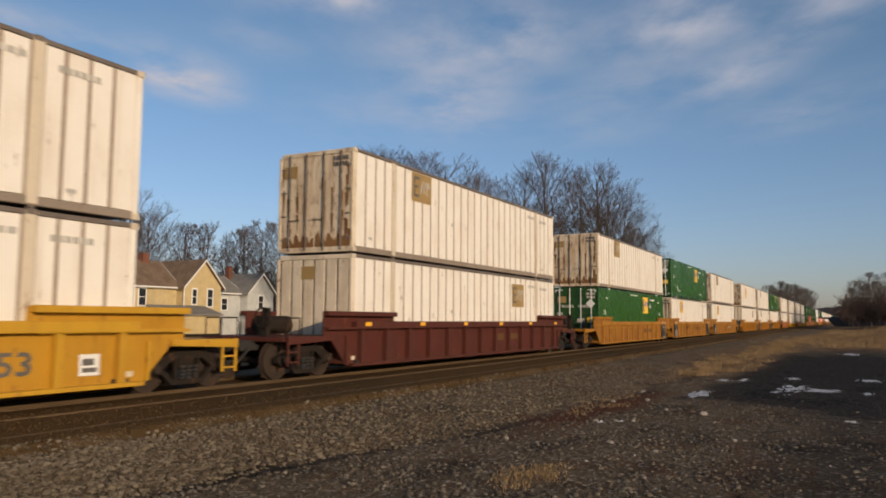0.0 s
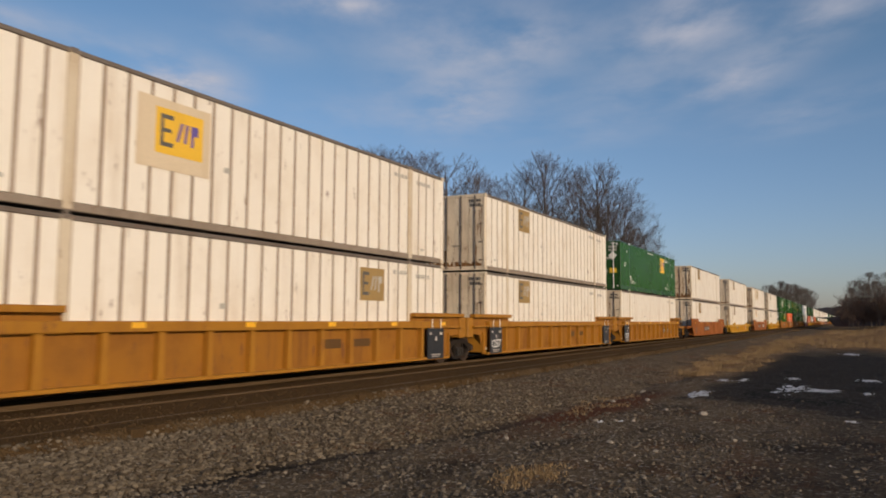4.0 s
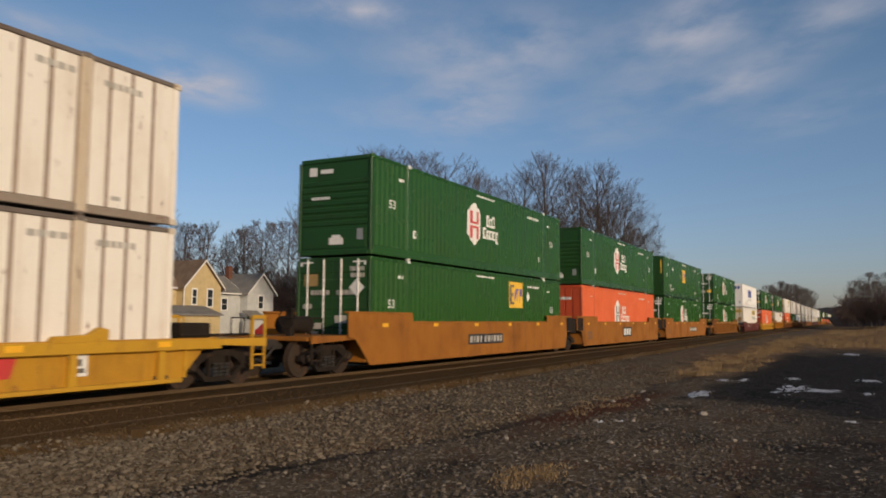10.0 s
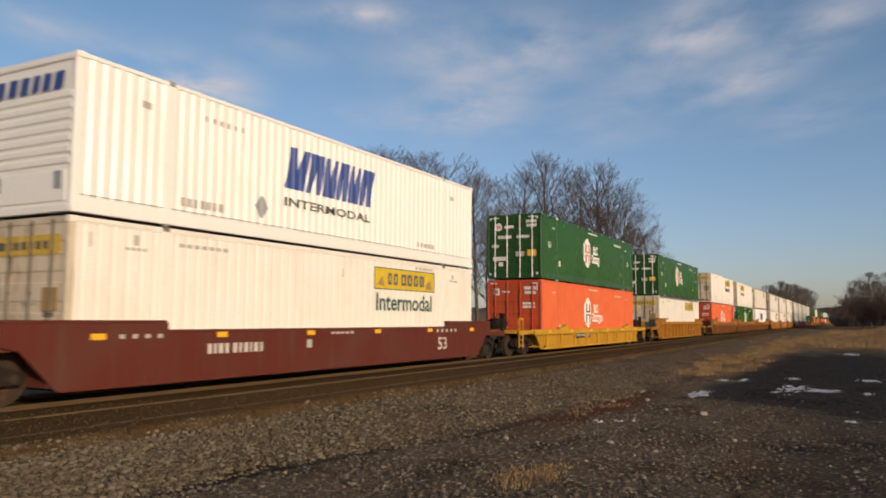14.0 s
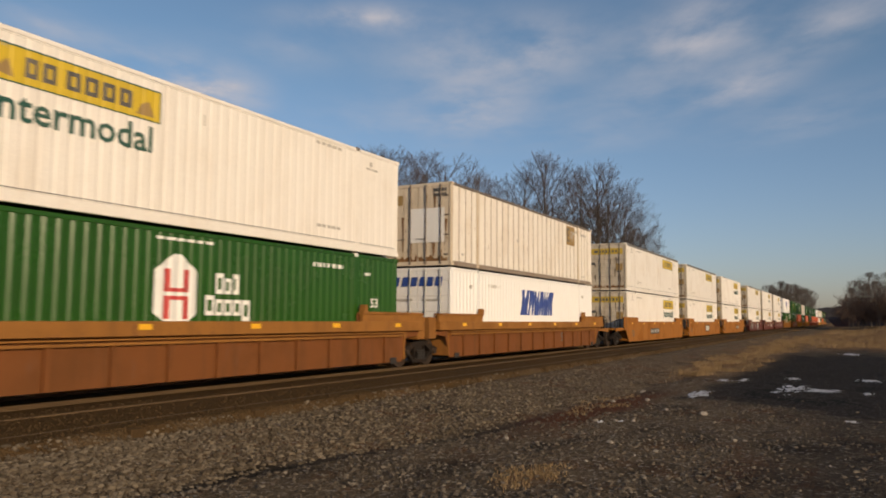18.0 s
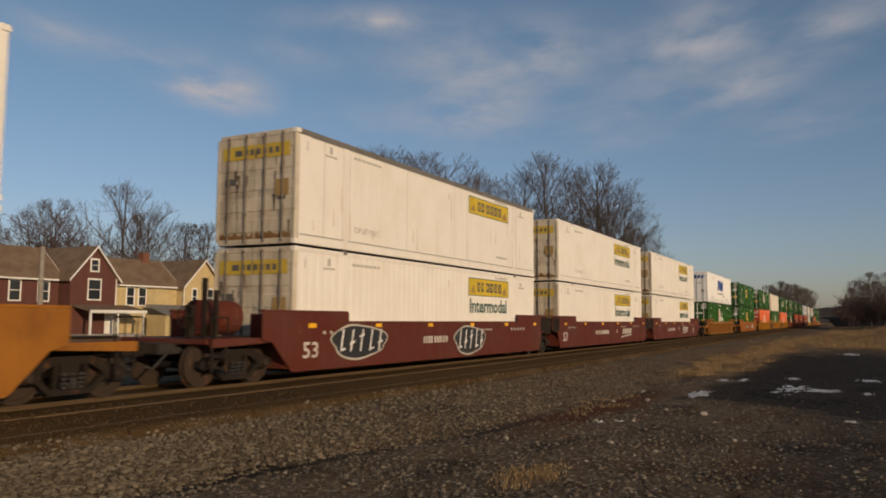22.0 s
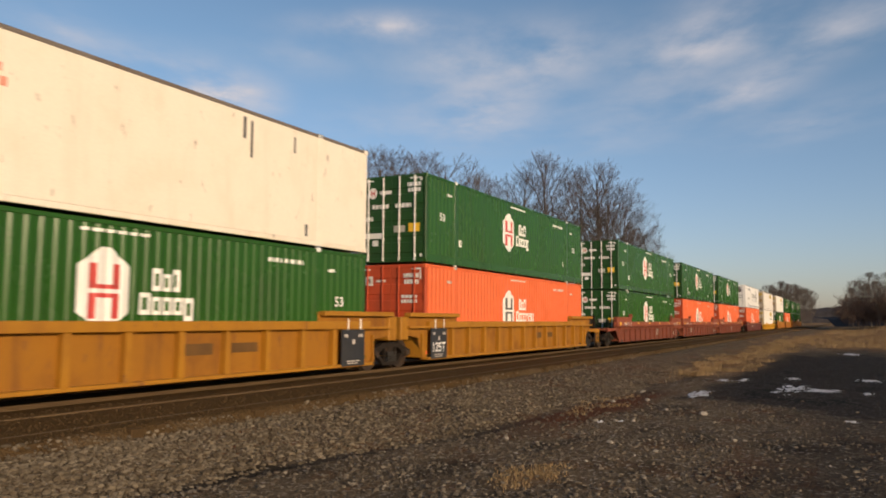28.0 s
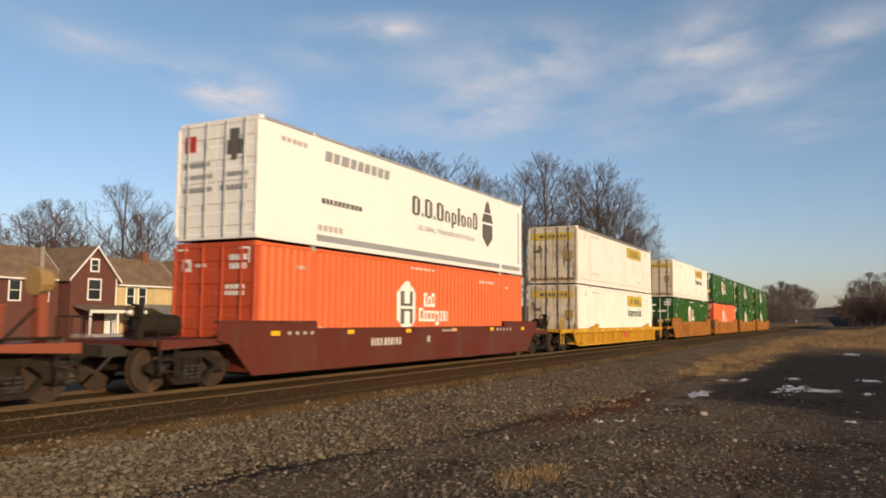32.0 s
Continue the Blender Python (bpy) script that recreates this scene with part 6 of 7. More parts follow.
# ---------------------------------------------------------------- houses
def window_on(house, x, y, z, w, h, axis="y"):
    """A sash window on a wall that faces -y (or -x)."""
    def put(s, a0, a1, d0, d1, z0, z1):
        return s.box(a0, a1, y + d0, y + d1, z0, z1) if axis == "y" else s.box(x + d0, x + d1, y + a0, y + a1, z0, z1)
    c = x if axis == "y" else 0.0
    a0, a1 = c - w / 2, c + w / 2
    fr = Shape()
    for u0, u1, z0, z1 in ((a0 - 0.12, a0, z - 0.12, z + h + 0.16), (a1, a1 + 0.12, z - 0.12, z + h + 0.16), (a0, a1, z - 0.12, z), (a0, a1, z + h, z + h + 0.16), (a0, a1, z + h * 0.48, z + h * 0.52)):
        put(fr, u0, u1, -0.06, 0.02, z0, z1)
    win = part("window", fr, TRIM, house, "white-framed sash window")
    part("pane", put(Shape(), a0, a1, -0.015, 0.0, z, z + h * 0.48), GLASS, win)
    part("pane", put(Shape(), a0, a1, -0.025, -0.008, z + h * 0.52, z + h), GLASS, win)


def gable_block(house, x0, x1, y0, y1, z0, eave, peak, siding, roof_mat, along, over=0.35):
    """Walls with two gables and a pitched roof; along: the ridge runs along x or y."""
    if along == "y":
        m = (x0 + x1) / 2
        prof = [(x0, z0), (x1, z0), (x1, eave), (m, peak), (x0, eave)]
        part("wall", Shape().prism_y(prof, y0, y1), siding, house)
        k = (peak - eave) / (m - x0)
        for s, xe in ((-1, x0), (1, x1)):
            e = xe + s * over
            pts = [(e, eave - over * k), (m, peak), (m, peak + 0.2), (e, eave - over * k + 0.2)]
            part("roof", Shape().prism_y(pts if s < 0 else pts[::-1], y0 - over, y1 + over), roof_mat, house)
            part("barge_board", Shape().prism_y([(a, b + 0.0) for a, b in (pts if s < 0 else pts[::-1])], y0 - over - 0.05, y0 - over - 0.003), TRIM, house)
    else:
        m = (y0 + y1) / 2
        part("wall", Shape().prism_x([(y0, z0), (y1, z0), (y1, eave), (m, peak), (y0, eave)], x0, x1), siding, house)
        k = (peak - eave) / (m - y0)
        for s, ye in ((-1, y0), (1, y1)):
            e = ye + s * over
            pts = [(e, eave - over * k), (m, peak), (m, peak + 0.2), (e, eave - over * k + 0.2)]
            part("roof", Shape().prism_x(pts if s < 0 else pts[::-1], x0 - over, x1 + over), roof_mat, house)
            for xx in (x0 - over - 0.05, x1 + over + 0.003):
                part("barge_board", Shape().prism_x(pts if s < 0 else pts[::-1], xx, xx + 0.047), TRIM, house)
        part("gutter", Shape().box(x0 - over, x1 + over, y0 - over - 0.1, y0 - over, eave - over * k + 0.02, eave - over * k + 0.16), TRIM, house)


def red_house():
    h = tagged(new("house"), "dark red two-storey house with white trim and brown shingle roof", "house", "houses beyond the track")
    g = -0.5
    gable_block(h, 44.4, 49.1, 60, 67, g, 5.0, 7.7, SIDING_RED, SHINGLE, "y")
    gable_block(h, 30.0, 44.35, 61.5, 67.5, g, 4.9, 7.5, SIDING_RED, SHINGLE, "x")
    gable_block(h, 33.2, 37.2, 59.7, 61.45, g, 4.9, 7.0, SIDING_RED, SHINGLE, "y")
    window_on(h, 46.8, 60, 3.1, 1.2, 1.7)
    window_on(h, 46.75, 60, 5.65, 0.7, 0.95)
    window_on(h, 40.3, 61.5, 2.9, 0.9, 1.6)
    window_on(h, 42.9, 61.5, 2.9, 0.9, 1.6)
    window_on(h, 35.2, 59.7, 2.9, 0.95, 1.6)
    porch = part("porch_roof", Shape().prism_x([(57.6, 1.95), (60, 2.45), (60, 2.6), (57.6, 2.1)], 44.6, 50.6), SHINGLE, h)
    part("porch_fascia", Shape().box(44.6, 50.6, 57.5, 57.6, 1.85, 2.12), TRIM, porch)
    for x in (44.8, 47.6, 50.4):
        part("porch_post", Shape().box(x - 0.09, x + 0.09, 57.65, 57.83, g, 1.9), TRIM, h, bevel=0.02)
    part("porch_floor", Shape().box(44.6, 50.6, 57.6, 59.98, g, 0.0), SIDING_GREY, h)
    part("front_door", Shape().box(48.0, 48.95, 59.93, 59.99, 0.0, 2.05), TRIM, h)
    part("corner_board", Shape().box(49.06, 49.2, 59.96, 60.1, g, 5.0), TRIM, h)
    part("chimney", Shape().box(38.5, 39.2, 64.1, 64.8, 7.0, 8.6), BRICK, h, bevel=0.02)


def yellow_house():
    h = tagged(new("house"), "pale yellow clapboard house with brown shingle roof and white trim", "house", "houses beyond the track")
    g = -0.5
    gable_block(h, 57.4, 62.6, 60, 67, g, 4.75, 7.4, SIDING_YELLOW, SHINGLE, "y")
    gable_block(h, 49.9, 57.35, 61.0, 67.0, g, 4.7, 7.15, SIDING_YELLOW, SHINGLE, "x")
    window_on(h, 58.8, 60, 2.9, 0.55, 1.5)
    window_on(h, 61.0, 60, 2.7, 0.7, 1.75)
    window_on(h, 51.6, 61.0, 2.7, 0.8, 1.6)
    window_on(h, 53.0, 61.0, 2.7, 0.8, 1.6)
    part("lean_to_roof", Shape().prism_x([(57.2, 1.7), (60, 2.6), (60, 2.75), (57.2, 1.85)], 52.6, 60.2), SHINGLE_GREY, h)
    part("lean_to_wall", Shape().box(52.8, 60.0, 57.5, 59.98, g, 1.75), SIDING_YELLOW, h)
    part("chimney", Shape().box(55.2, 56.0, 63.6, 64.4, 6.7, 8.1), BRICK, h, bevel=0.02)
    part("downpipe", Shape().tube((57.3, 59.9, g), (57.3, 59.9, 4.5), 0.06, 6), TRIM, h)


def white_house():
    h = tagged(new("house"), "small grey-white house with grey shingle roof and white gable", "house", "houses beyond the track")
    g = -0.5
    gable_block(h, 66.8, 71.2, 60, 67, g, 4.35, 6.45, SIDING_WHITE, SHINGLE_GREY, "y")
    gable_block(h, 61.6, 66.75, 61.0, 67.0, g, 4.3, 6.15, SIDING_WHITE, SHINGLE_GREY, "x")
    window_on(h, 69.0, 60, 2.6, 0.75, 1.4)
    window_on(h, 64.2, 61.0, 2.4, 0.8, 1.2)
    part("side_roof", Shape().prism_x([(58.4, 1.3), (60, 2.2), (60, 2.35), (58.4, 1.45)], 66.0, 68.4), SHINGLE_GREY, h)
    part("side_wall", Shape().box(66.1, 68.3, 58.6, 59.98, g, 1.35), SIDING_WHITE, h)
    part("chimney", Shape().box(68.0, 68.6, 64, 64.6, 6.0, 7.5), BRICK, h, bevel=0.02)


def shed():
    h = tagged(new("shed"), "low weathered grey shed with a tin roof beyond the track", "shed")
    gable_block(h, 81, 86, 52, 57, -0.5, 1.9, 3.1, SIDING_GREY, SHINGLE_GREY, "x")
    part("shed_door", Shape().box(82.2, 83.3, 51.94, 51.99, -0.5, 1.6), TRIM, h)


def utility_pole(x, y, top, label, arm):
    p = tagged(new("utility_pole"), label, "utility pole")
    part("pole", Shape().tube((x, y, -0.6), (x, y, top), 0.14, 10, 0.11), POLE, p)
    if arm:
        part("crossarm", Shape().box(x - 1.1, x + 1.1, y - 0.07, y + 0.07, top - 0.7, top - 0.56), BARK, p)
        for dx in (-1.0, -0.5, 0.5, 1.0):
            part("insulator", Shape().tube((x + dx, y, top - 0.56), (x + dx, y, top - 0.38), 0.05, 8), TRIM, p)


def parked_car(x, y, colour, label):
    c = tagged(new("parked_car"), label, "car", "parked cars")
    z = -0.5
    body = [(x - 2.2, z + 0.35), (x + 2.2, z + 0.35), (x + 2.2, z + 0.8), (x + 1.3, z + 0.95), (x + 0.7, z + 1.42), (x - 1.2, z + 1.45), (x - 1.9, z + 0.98), (x - 2.2, z + 0.9)]
    part("body", Shape().prism_y(body, y - 0.85, y + 0.85), colour, c, bevel=0.06)
    part("side_window", Shape().prism_y([(x - 1.55, z + 1.0), (x + 0.95, z + 1.0), (x + 0.6, z + 1.36), (x - 1.15, z + 1.38)], y - 0.856, y - 0.852), GLASS, c)
    for dx in (-1.35, 1.35):
        for dy in (-0.86, 0.68):
            w = part("wheel", Shape().tube((x + dx, y + dy, z + 0.32), (x + dx, y + dy + 0.18, z + 0.32), 0.32, 18), DARK, c)
            part("rim", Shape().tube((x + dx, y + dy - 0.01, z + 0.32), (x + dx, y + dy, z + 0.32), 0.2, 12), GALV, w)


def far_sign(x, y, z):
    s = tagged(new("trackside_sign"), "small white square sign on a post beside the line", "sign")
    part("post", Shape().tube((x, y, -0.6), (x, y, z), 0.05, 6), GALV, s)
    part("sign_board", Shape().box(x - 0.04, x - 0.01, y - 0.4, y + 0.4, z - 0.1, z + 0.7), TRIM, s)

# ---------------------------------------------------------------- the place
CLOUD_BANKS = [(1073, 547, 197, 471, -63, 0.98),
               (860, 351, 171, 225, -63, 0.94),
               (900, 162, 136, 270, -63, 1.17),
               (1144, 132, 123, 246, -63, 0.78),
               (934, 14, 146, 241, -63, 0.78),
               (671, 490, 155, 80, -63, 1.17),
               (797, 857, 140, 224, -63, 1.9),
               (614, 839, 147, 136, -63, 0.47),
               (512, 850, 110, 192, -63, 0.55),
               (808, 476, 173, 255, -63, 0.39),
               (1133, 283, 262, 301, -63, 0.39),
               (714, 641, 182, 192, -63, 0.35),
               (1071, 758, 187, 284, -63, 0.39),
               (1393, 64, 240, 393, -63, 0.35),
               (1359, 412, 265, 330, -63, 0.31)]


def build_clouds():
    n = 24
    xs = [-1500 + 6000 * i / n for i in range(n + 1)]
    v = [(x, y, 0) for y in xs for x in xs]
    f = [(j * (n + 1) + i, j * (n + 1) + i + 1, (j + 1) * (n + 1) + i + 1, (j + 1) * (n + 1) + i) for j in range(n) for i in range(n)]
    me = bpy.data.meshes.new("cloud_layer")
    me.from_pydata(v, [], f)
    me.materials.append(cloud_material())
    ob = tagged(new("cloud_layer", me), "thin pale wisps of cloud drifting in a blue sky", "cloud", kind="structure")
    ob.matrix_basis = pose(0, 0, 350)
    return ob


build_ground()
build_track(TRACK_Y, "main line of worn steel rails on wooden ties in brown ballast", False, RAIL_HEAD, -0.166, "main_track")
build_track(SPUR_Y, "rusty disused spur with half-buried wooden ties", True, RAIL_RUST, -0.036, "spur_track", 0.018)
build_loose_ground()
clouds = build_clouds()

for k, (x, y, r) in enumerate(((13.93, 4.17, 0.06), (14.12, 3.85, 0.055), (14.3, 3.58, 0.05), (11.5, 3.23, 0.06), (11.1, 4.73, 0.045), (9.25, 2.2, 0.035), (11.1, 2.47, 0.045), (12.74, 1.64, 0.04), (12.8, 1.5, 0.035),
                               (15.8, 2.6, 0.10), (10.96, 4.18, 0.04), (7.4, 4.6, 0.03), (6.9, 3.7, 0.025), (8.1, 1.5, 0.028), (18.1, 4.2, 0.07), (20.6, 4.9, 0.08), (9.9, 3.1, 0.03), (16.3, 3.4, 0.06), (7.2, 2.2, 0.022), (17.4, 4.8, 0.06))):
    build_rock(x, y, r * 0.8, k)
for k, (x, y, lx, ly) in enumerate(((20.27, 3.43, 1.59, 0.35), (23.12, 1.53, 2.44, 0.5), (22.92, 0.74, 1.05, 0.59), (25.09, 3.47, 0.6, 0.24), (49.13, 0.04, 2.66, 0.69), (27.31, -0.46, 0.97, 0.41), (22.4, -0.32, 0.65, 0.16), (15.95, 0.04, 0.28, 0.16), (25.65, 2.99, 1.23, 0.19), (27.29, 1.68, 0.68, 0.28), (13.85, 4.06, 0.25, 0.07), (14.16, 3.77, 0.21, 0.05))):
    build_snow(x, y, lx * 0.78, ly * 0.85, k + 1)
rg = random.Random(11)
tufts = []
for _ in range(170):
    u = 27 + 75 * rg.random() ** 1.2
    tufts.append((u, 4.8 - 2.6 * soft(77, 140, u) + rg.gauss(0, 0.35 + 0.008 * u), rg.uniform(0.2, 0.6), 70, rg.uniform(0.10, 0.30)))
tufts += [(8.6 + rg.gauss(0, 0.4), 3.42 + rg.gauss(0, 0.18), 0.22, 60, 0.05) for _ in range(16)]
tufts += [(17.0 + rg.gauss(0, 1.3), 4.9 + rg.gauss(0, 0.3), 0.25, 40, 0.09) for _ in range(9)]
build_grass("grass_tufts", tufts, 5, "dry straw-coloured grass along the edge of the trackbed")
build_grass("field_grass", [(60 + 150 * rg.random() ** 1.5, 3.5 - 26 * rg.random() ** 1.3, 1.8, 90, 0.5) for _ in range(170)], 6, "tall dry brown grass in the field beside the line")

red_house()
yellow_house()
white_house()
shed()
utility_pole(24.0, 34.6, 4.9, "short weathered wooden pole beyond the track", False)
parked_car(60.5, 50.5, RED, "dark red car parked beyond the track")
parked_car(66.2, 51.0, CLEAN, "white car parked beyond the track")
far_sign(240, 13.4, 1.3)

# bare trees: a few grown, the rest are copies turned and scaled
KINDS = [bare_tree(21, 20.0, 7.8, "tall bare tree with upswept limbs and fine twigs", 5, 0.30),
         bare_tree(34, 20.0, 6.2, "tall narrow bare tree with a straight leader", 5, 0.34),
         bare_tree(55, 20.0, 9.0, "broad bare tree with a rounded crown of twigs", 5, 0.20, 1.0, (14, 7, 5, 3, 3)),
         bare_tree(78, 20.0, 8.4, "spreading bare tree with twisted limbs", 5, 0.18, 1.0, (12, 7, 5, 3, 3)),
         bare_tree(91, 16.0, 5.2, "bare tree in a far stand of woods", 5, 0.08, 2.2, (14, 6, 4, 3, 2)),
         bare_tree(97, 17.0, 4.6, "slender bare tree in a far stand of woods", 5, 0.09, 2.2, (14, 6, 4, 3, 2))]
# kind, degrees clockwise from +y, distance, height, turn
STANDS = [(1, 55.2, 80, 19.4, 0), (0, 57.9, 84, 21.4, 67), (2, 60.6, 86, 21.6, 134), (3, 63.2, 88, 21.2, 201), (4, 71.5, 128, 19.0, 268), (5, 60.0, 90, 17.0, 335),
          (1, 53.4, 82, 17.0, 42), (0, 64.8, 86, 18.8, 109), (1, 59.3, 80, 18.6, 17),
          (0, 68.3, 104, 22.6, 176), (1, 70.2, 106, 25.6, 243), (2, 72.2, 110, 23.8, 310), (0, 73.8, 112, 25.4, 17), (2, 74.6, 116, 22.8, 84), (0, 75.6, 118, 19.6, 151),
          (0, 76.5, 118, 15.6, 218), (2, 76.9, 120, 11.2, 285), (2, 69.2, 112, 20.0, 352), (3, 66.9, 102, 17.6, 59), (5, 73.5, 122, 20.0, 126), (4, 75.8, 126, 18.0, 193),
          (4, 67.8, 120, 17.0, 22), (5, 69.8, 124, 17.5, 92), (4, 62.0, 98, 16.5, 140), (5, 56.5, 96, 16.0, 260)]
TALL = (20.0, 20.0, 20.0, 20.0, 16.0, 17.0)
SPOTS = [(k, d * math.sin(radians(az)), d * math.cos(radians(az)), h / TALL[k], turn) for k, az, d, h, turn in STANDS]
SPOTS += [(2, 66, 80, 0.98, 5), (0, 74, 84, 0.86, 60), (3, 56, 82, 0.75, 140), (3, 47, 84, 0.75, 210), (5, 82, 86, 0.95, 280), (4, 88, 80, 1.0, 330), (5, 95, 82, 1.05, 45),
          (4, 103, 84, 1.2, 115), (5, 110, 80, 1.15, 170), (4, 90, 90, 1.1, 35), (5, 100, 74, 1.0, 95), (4, 108, 70, 1.1, 265), (5, 96, 66, 0.95, 310), (4, 116, 72, 1.3, 12),
          (5, 122, 66, 1.2, 77), (4, 84, 76, 0.95, 190), (5, 62, 88, 1.0, 230), (4, 40, 78, 0.9, 285), (5, 52, 90, 1.05, 350), (4, 78, 92, 1.1, 18), (5, 128, 58, 1.2, 60),
          (4, 104, 56, 0.85, 155), (5, 94, 52, 0.75, 25), (4, 86, 60, 0.75, 245)]
# a far stand beside the line, then the woods at the edge of the field
for k in range(20):
    az = 84.8 + 2.9 * k / 19
    d = 300 + 14 * k + 30 * (k % 3)
    SPOTS.append((4 + k % 2, d * math.sin(radians(az)), d * math.cos(radians(az)), (0.80 + 0.06 * (k * 7 % 5)) * d / 330 * (1.0 if 1 < k < 17 else 0.8), 37 * k))
for k in range(26):
    az = 89.9 + 6.4 * k / 25
    d = 190 + 17 * (k * 5 % 7)
    SPOTS.append((4 + k % 2, d * math.sin(radians(az)), d * math.cos(radians(az)), (0.64 + 0.05 * (k * 3 % 4)) * d / 205 * (0.72 if k < 2 else 1.0), 53 * k))
for k, (kind, x, y, s, turn) in enumerate(SPOTS):
    m = Matrix.Translation((x, y, -0.55)) @ Matrix.Rotation(radians(turn), 4, "Z")
    t = KINDS[kind] if k < 6 else copy_thing(KINDS[kind], m)
    t.matrix_basis = m @ Matrix.Scale(s, 4)


def far_ridge(name, x0, x1, y0, y1, top, label, seed):
    """A long low wooded rise, uneven along its top."""
    n = 90
    v, f = [], []
    for i in range(n + 1):
        u = i / n
        x, y = x0 + (x1 - x0) * u, y0 + (y1 - y0) * u
        h = top * (0.72 + 0.3 * noise.noise((u * 5, seed, 0)) + 0.10 * noise.noise((u * 38, seed, 4)) + 0.07 * noise.noise((u * 110, seed, 9)))
        v += [(x, y, -2), (x + 12, y + 4, h * 0.75), (x + 30, y + 10, h)]
    for i in range(n):
        for k in range(2):
            a = i * 3 + k
            f.append((a, a + 3, a + 4, a + 1))
    me = bpy.data.meshes.new(name)
    me.from_pydata(v, [], f)
    me.materials.append(HILL)
    tagged(new(name, me), label, "woods", kind="stuff")


far_ridge("far_woods", 1250, 1050, 260, -420, 32, "distant grey-brown wooded ridge", 1)
rt = random.Random(31)
thicket("thicket", [(80 + 40 * u, (80 + 40 * u) * (0.88 - 0.16 * rt.random()), rt.uniform(5.5, 11.0)) for u in (rt.random() for _ in range(60))], THICKET, 3, "red-brown tangle of bare brush behind the line")
thicket("backyard_brush", [(46 + 44 * rt.random(), 73 + 20 * rt.random(), rt.uniform(9, 15)) for _ in range(34)], THICKET, 12, "tall red-brown bare growth behind the houses")
thicket("lineside_brush", [(240 + 230 * u, 20 + 12 * rt.random() + 2 * u, rt.uniform(6.0, 10.0)) for u in (rt.random() for _ in range(200))], TWIG, 5, "grey-brown bare brush along the far curve of the line")
thicket("field_edge_brush", [(185 + 60 * rt.random(), 1.5 - 21 * rt.random() ** 0.8, rt.uniform(5.0, 9.5)) for _ in range(210)], THICKET, 8, "dark bare brush at the edge of the field")
far_ridge("undergrowth", 60, 190, 96, 66, 6.5, "grey-brown brush under the bare trees", 2)
far_ridge("far_brush", 175, 330, 44, 30, 4.0, "grey-brown brush beside the line", 3)
far_ridge("field_brush", 330, 195, 4, -60, 4.6, "dark brush at the edge of the field", 4)

# ---------------------------------------------------------------- the train
MADE = {}


def again(key, make, m):
    """The first of a kind is built, the others are copies of it."""
    if key not in MADE:
        MADE[key] = make()
        MADE[key].matrix_basis = m
        return MADE[key]
    return copy_thing(MADE[key], m)


BOXES = {
    "Wa": lambda: ribbed_box("doors", (3.2, 1.84, 0), True, True, 1),
    "Wb": lambda: ribbed_box("ribs", (11.25, 1.62, 0), True, False, 2),
    "Wc": lambda: ribbed_box("doors", (3.35, 1.76, 0), False, False, 3),
    "Wd": lambda: ribbed_box("doors", (3.3, 1.8, 0), True, False, 4),
    "We": lambda: ribbed_box("doors", (4.0, 1.4, 0.45), False, True, 5),
    "Wf": lambda: ribbed_box("doors", None, True, False, 6),
    "Wg": lambda: ribbed_box("doors", (5.3, 1.6, 2.2), True, True, 7),
    "Wh": lambda: ribbed_box("plain", (12.15, 1.78, 0), True, False, 8),
    "GH": lambda: green_box("doors", "hub", 11),
    "GL": lambda: green_box("doors", "hub_long", 12),
    "GN": lambda: green_box("slats", "hub", 13),
    "GE": lambda: green_box("doors", "plaque", 14),
    "GF": lambda: green_box("ribs", "plaque_mid", 15),
    "GK": lambda: green_box("doors", "hub", 16, 0.78),
    "GM": lambda: green_box("doors", "hub", 17, 0.40),
    "GP": lambda: green_box("doors", "plaque", 18, 0.8, False),
    "GG": lambda: green_box("doors", "plaque_mid", 19),
    "OD": lambda: orange_box("doors", False, 21),
    "ON": lambda: orange_box("ribs", False, 22),
    "OP": lambda: orange_box("doors", True, 23),
    "JL": lambda: yellow_band_box("doors", True, 0.0, 31),
    "JP": lambda: yellow_band_box("doors", False, 0.0, 32),
    "JS": lambda: yellow_band_box("doors", True, -0.55, 34),
    "JR": lambda: yellow_band_box("doors", False, -0.6, 35),
    "JN": lambda: yellow_band_box("slats", True, 6.3, 33),
    "MN": lambda: blue_word_box("slats", False, 41),
    "MD": lambda: blue_word_box("doors", False, 42),
    "ML": lambda: blue_word_box("doors", True, 43),
    "CW": lambda: cream_box(51),
    "CR": lambda: crest_box(52),
}

YEL = ("rib", YELLOW_CAR, "yellow ribbed steel well car, rust-streaked, carrying two containers")
YFL = ("flush", YELLOW_CAR, "yellow flush-sided steel well car, grimy, carrying two containers")
YGL = ("rib", GOLD_CAR, "bright yellow ribbed steel well car, rust-streaked, carrying two containers")
GLD = ("low", GOLD_CAR, "bright yellow low-sided well car with end ladders")
RST = ("smooth", RUST_CAR, "orange-brown smooth-sided well car, weathered")
TNR = ("smooth", TANRUST_CAR, "ochre-brown smooth-sided well car, weathered")
MRN = ("smooth", MAROON_CAR, "maroon smooth-sided well car with white marks")
MRS = ("shallow", MAROON_CAR, "maroon shallow-sided well car with white marks, dusty")
MRB = ("rib", MAROON_DULL, "dark maroon ribbed well car, dusty")
BRB = ("rib", BROWN_CAR, "rusty brown ribbed well car")
BST = ("step", BROWN_CAR, "rusty brown well car with a stepped side sill")
RST2 = ("step", REDBROWN_CAR, "red-oxide well car with a stepped side sill and white ticks")

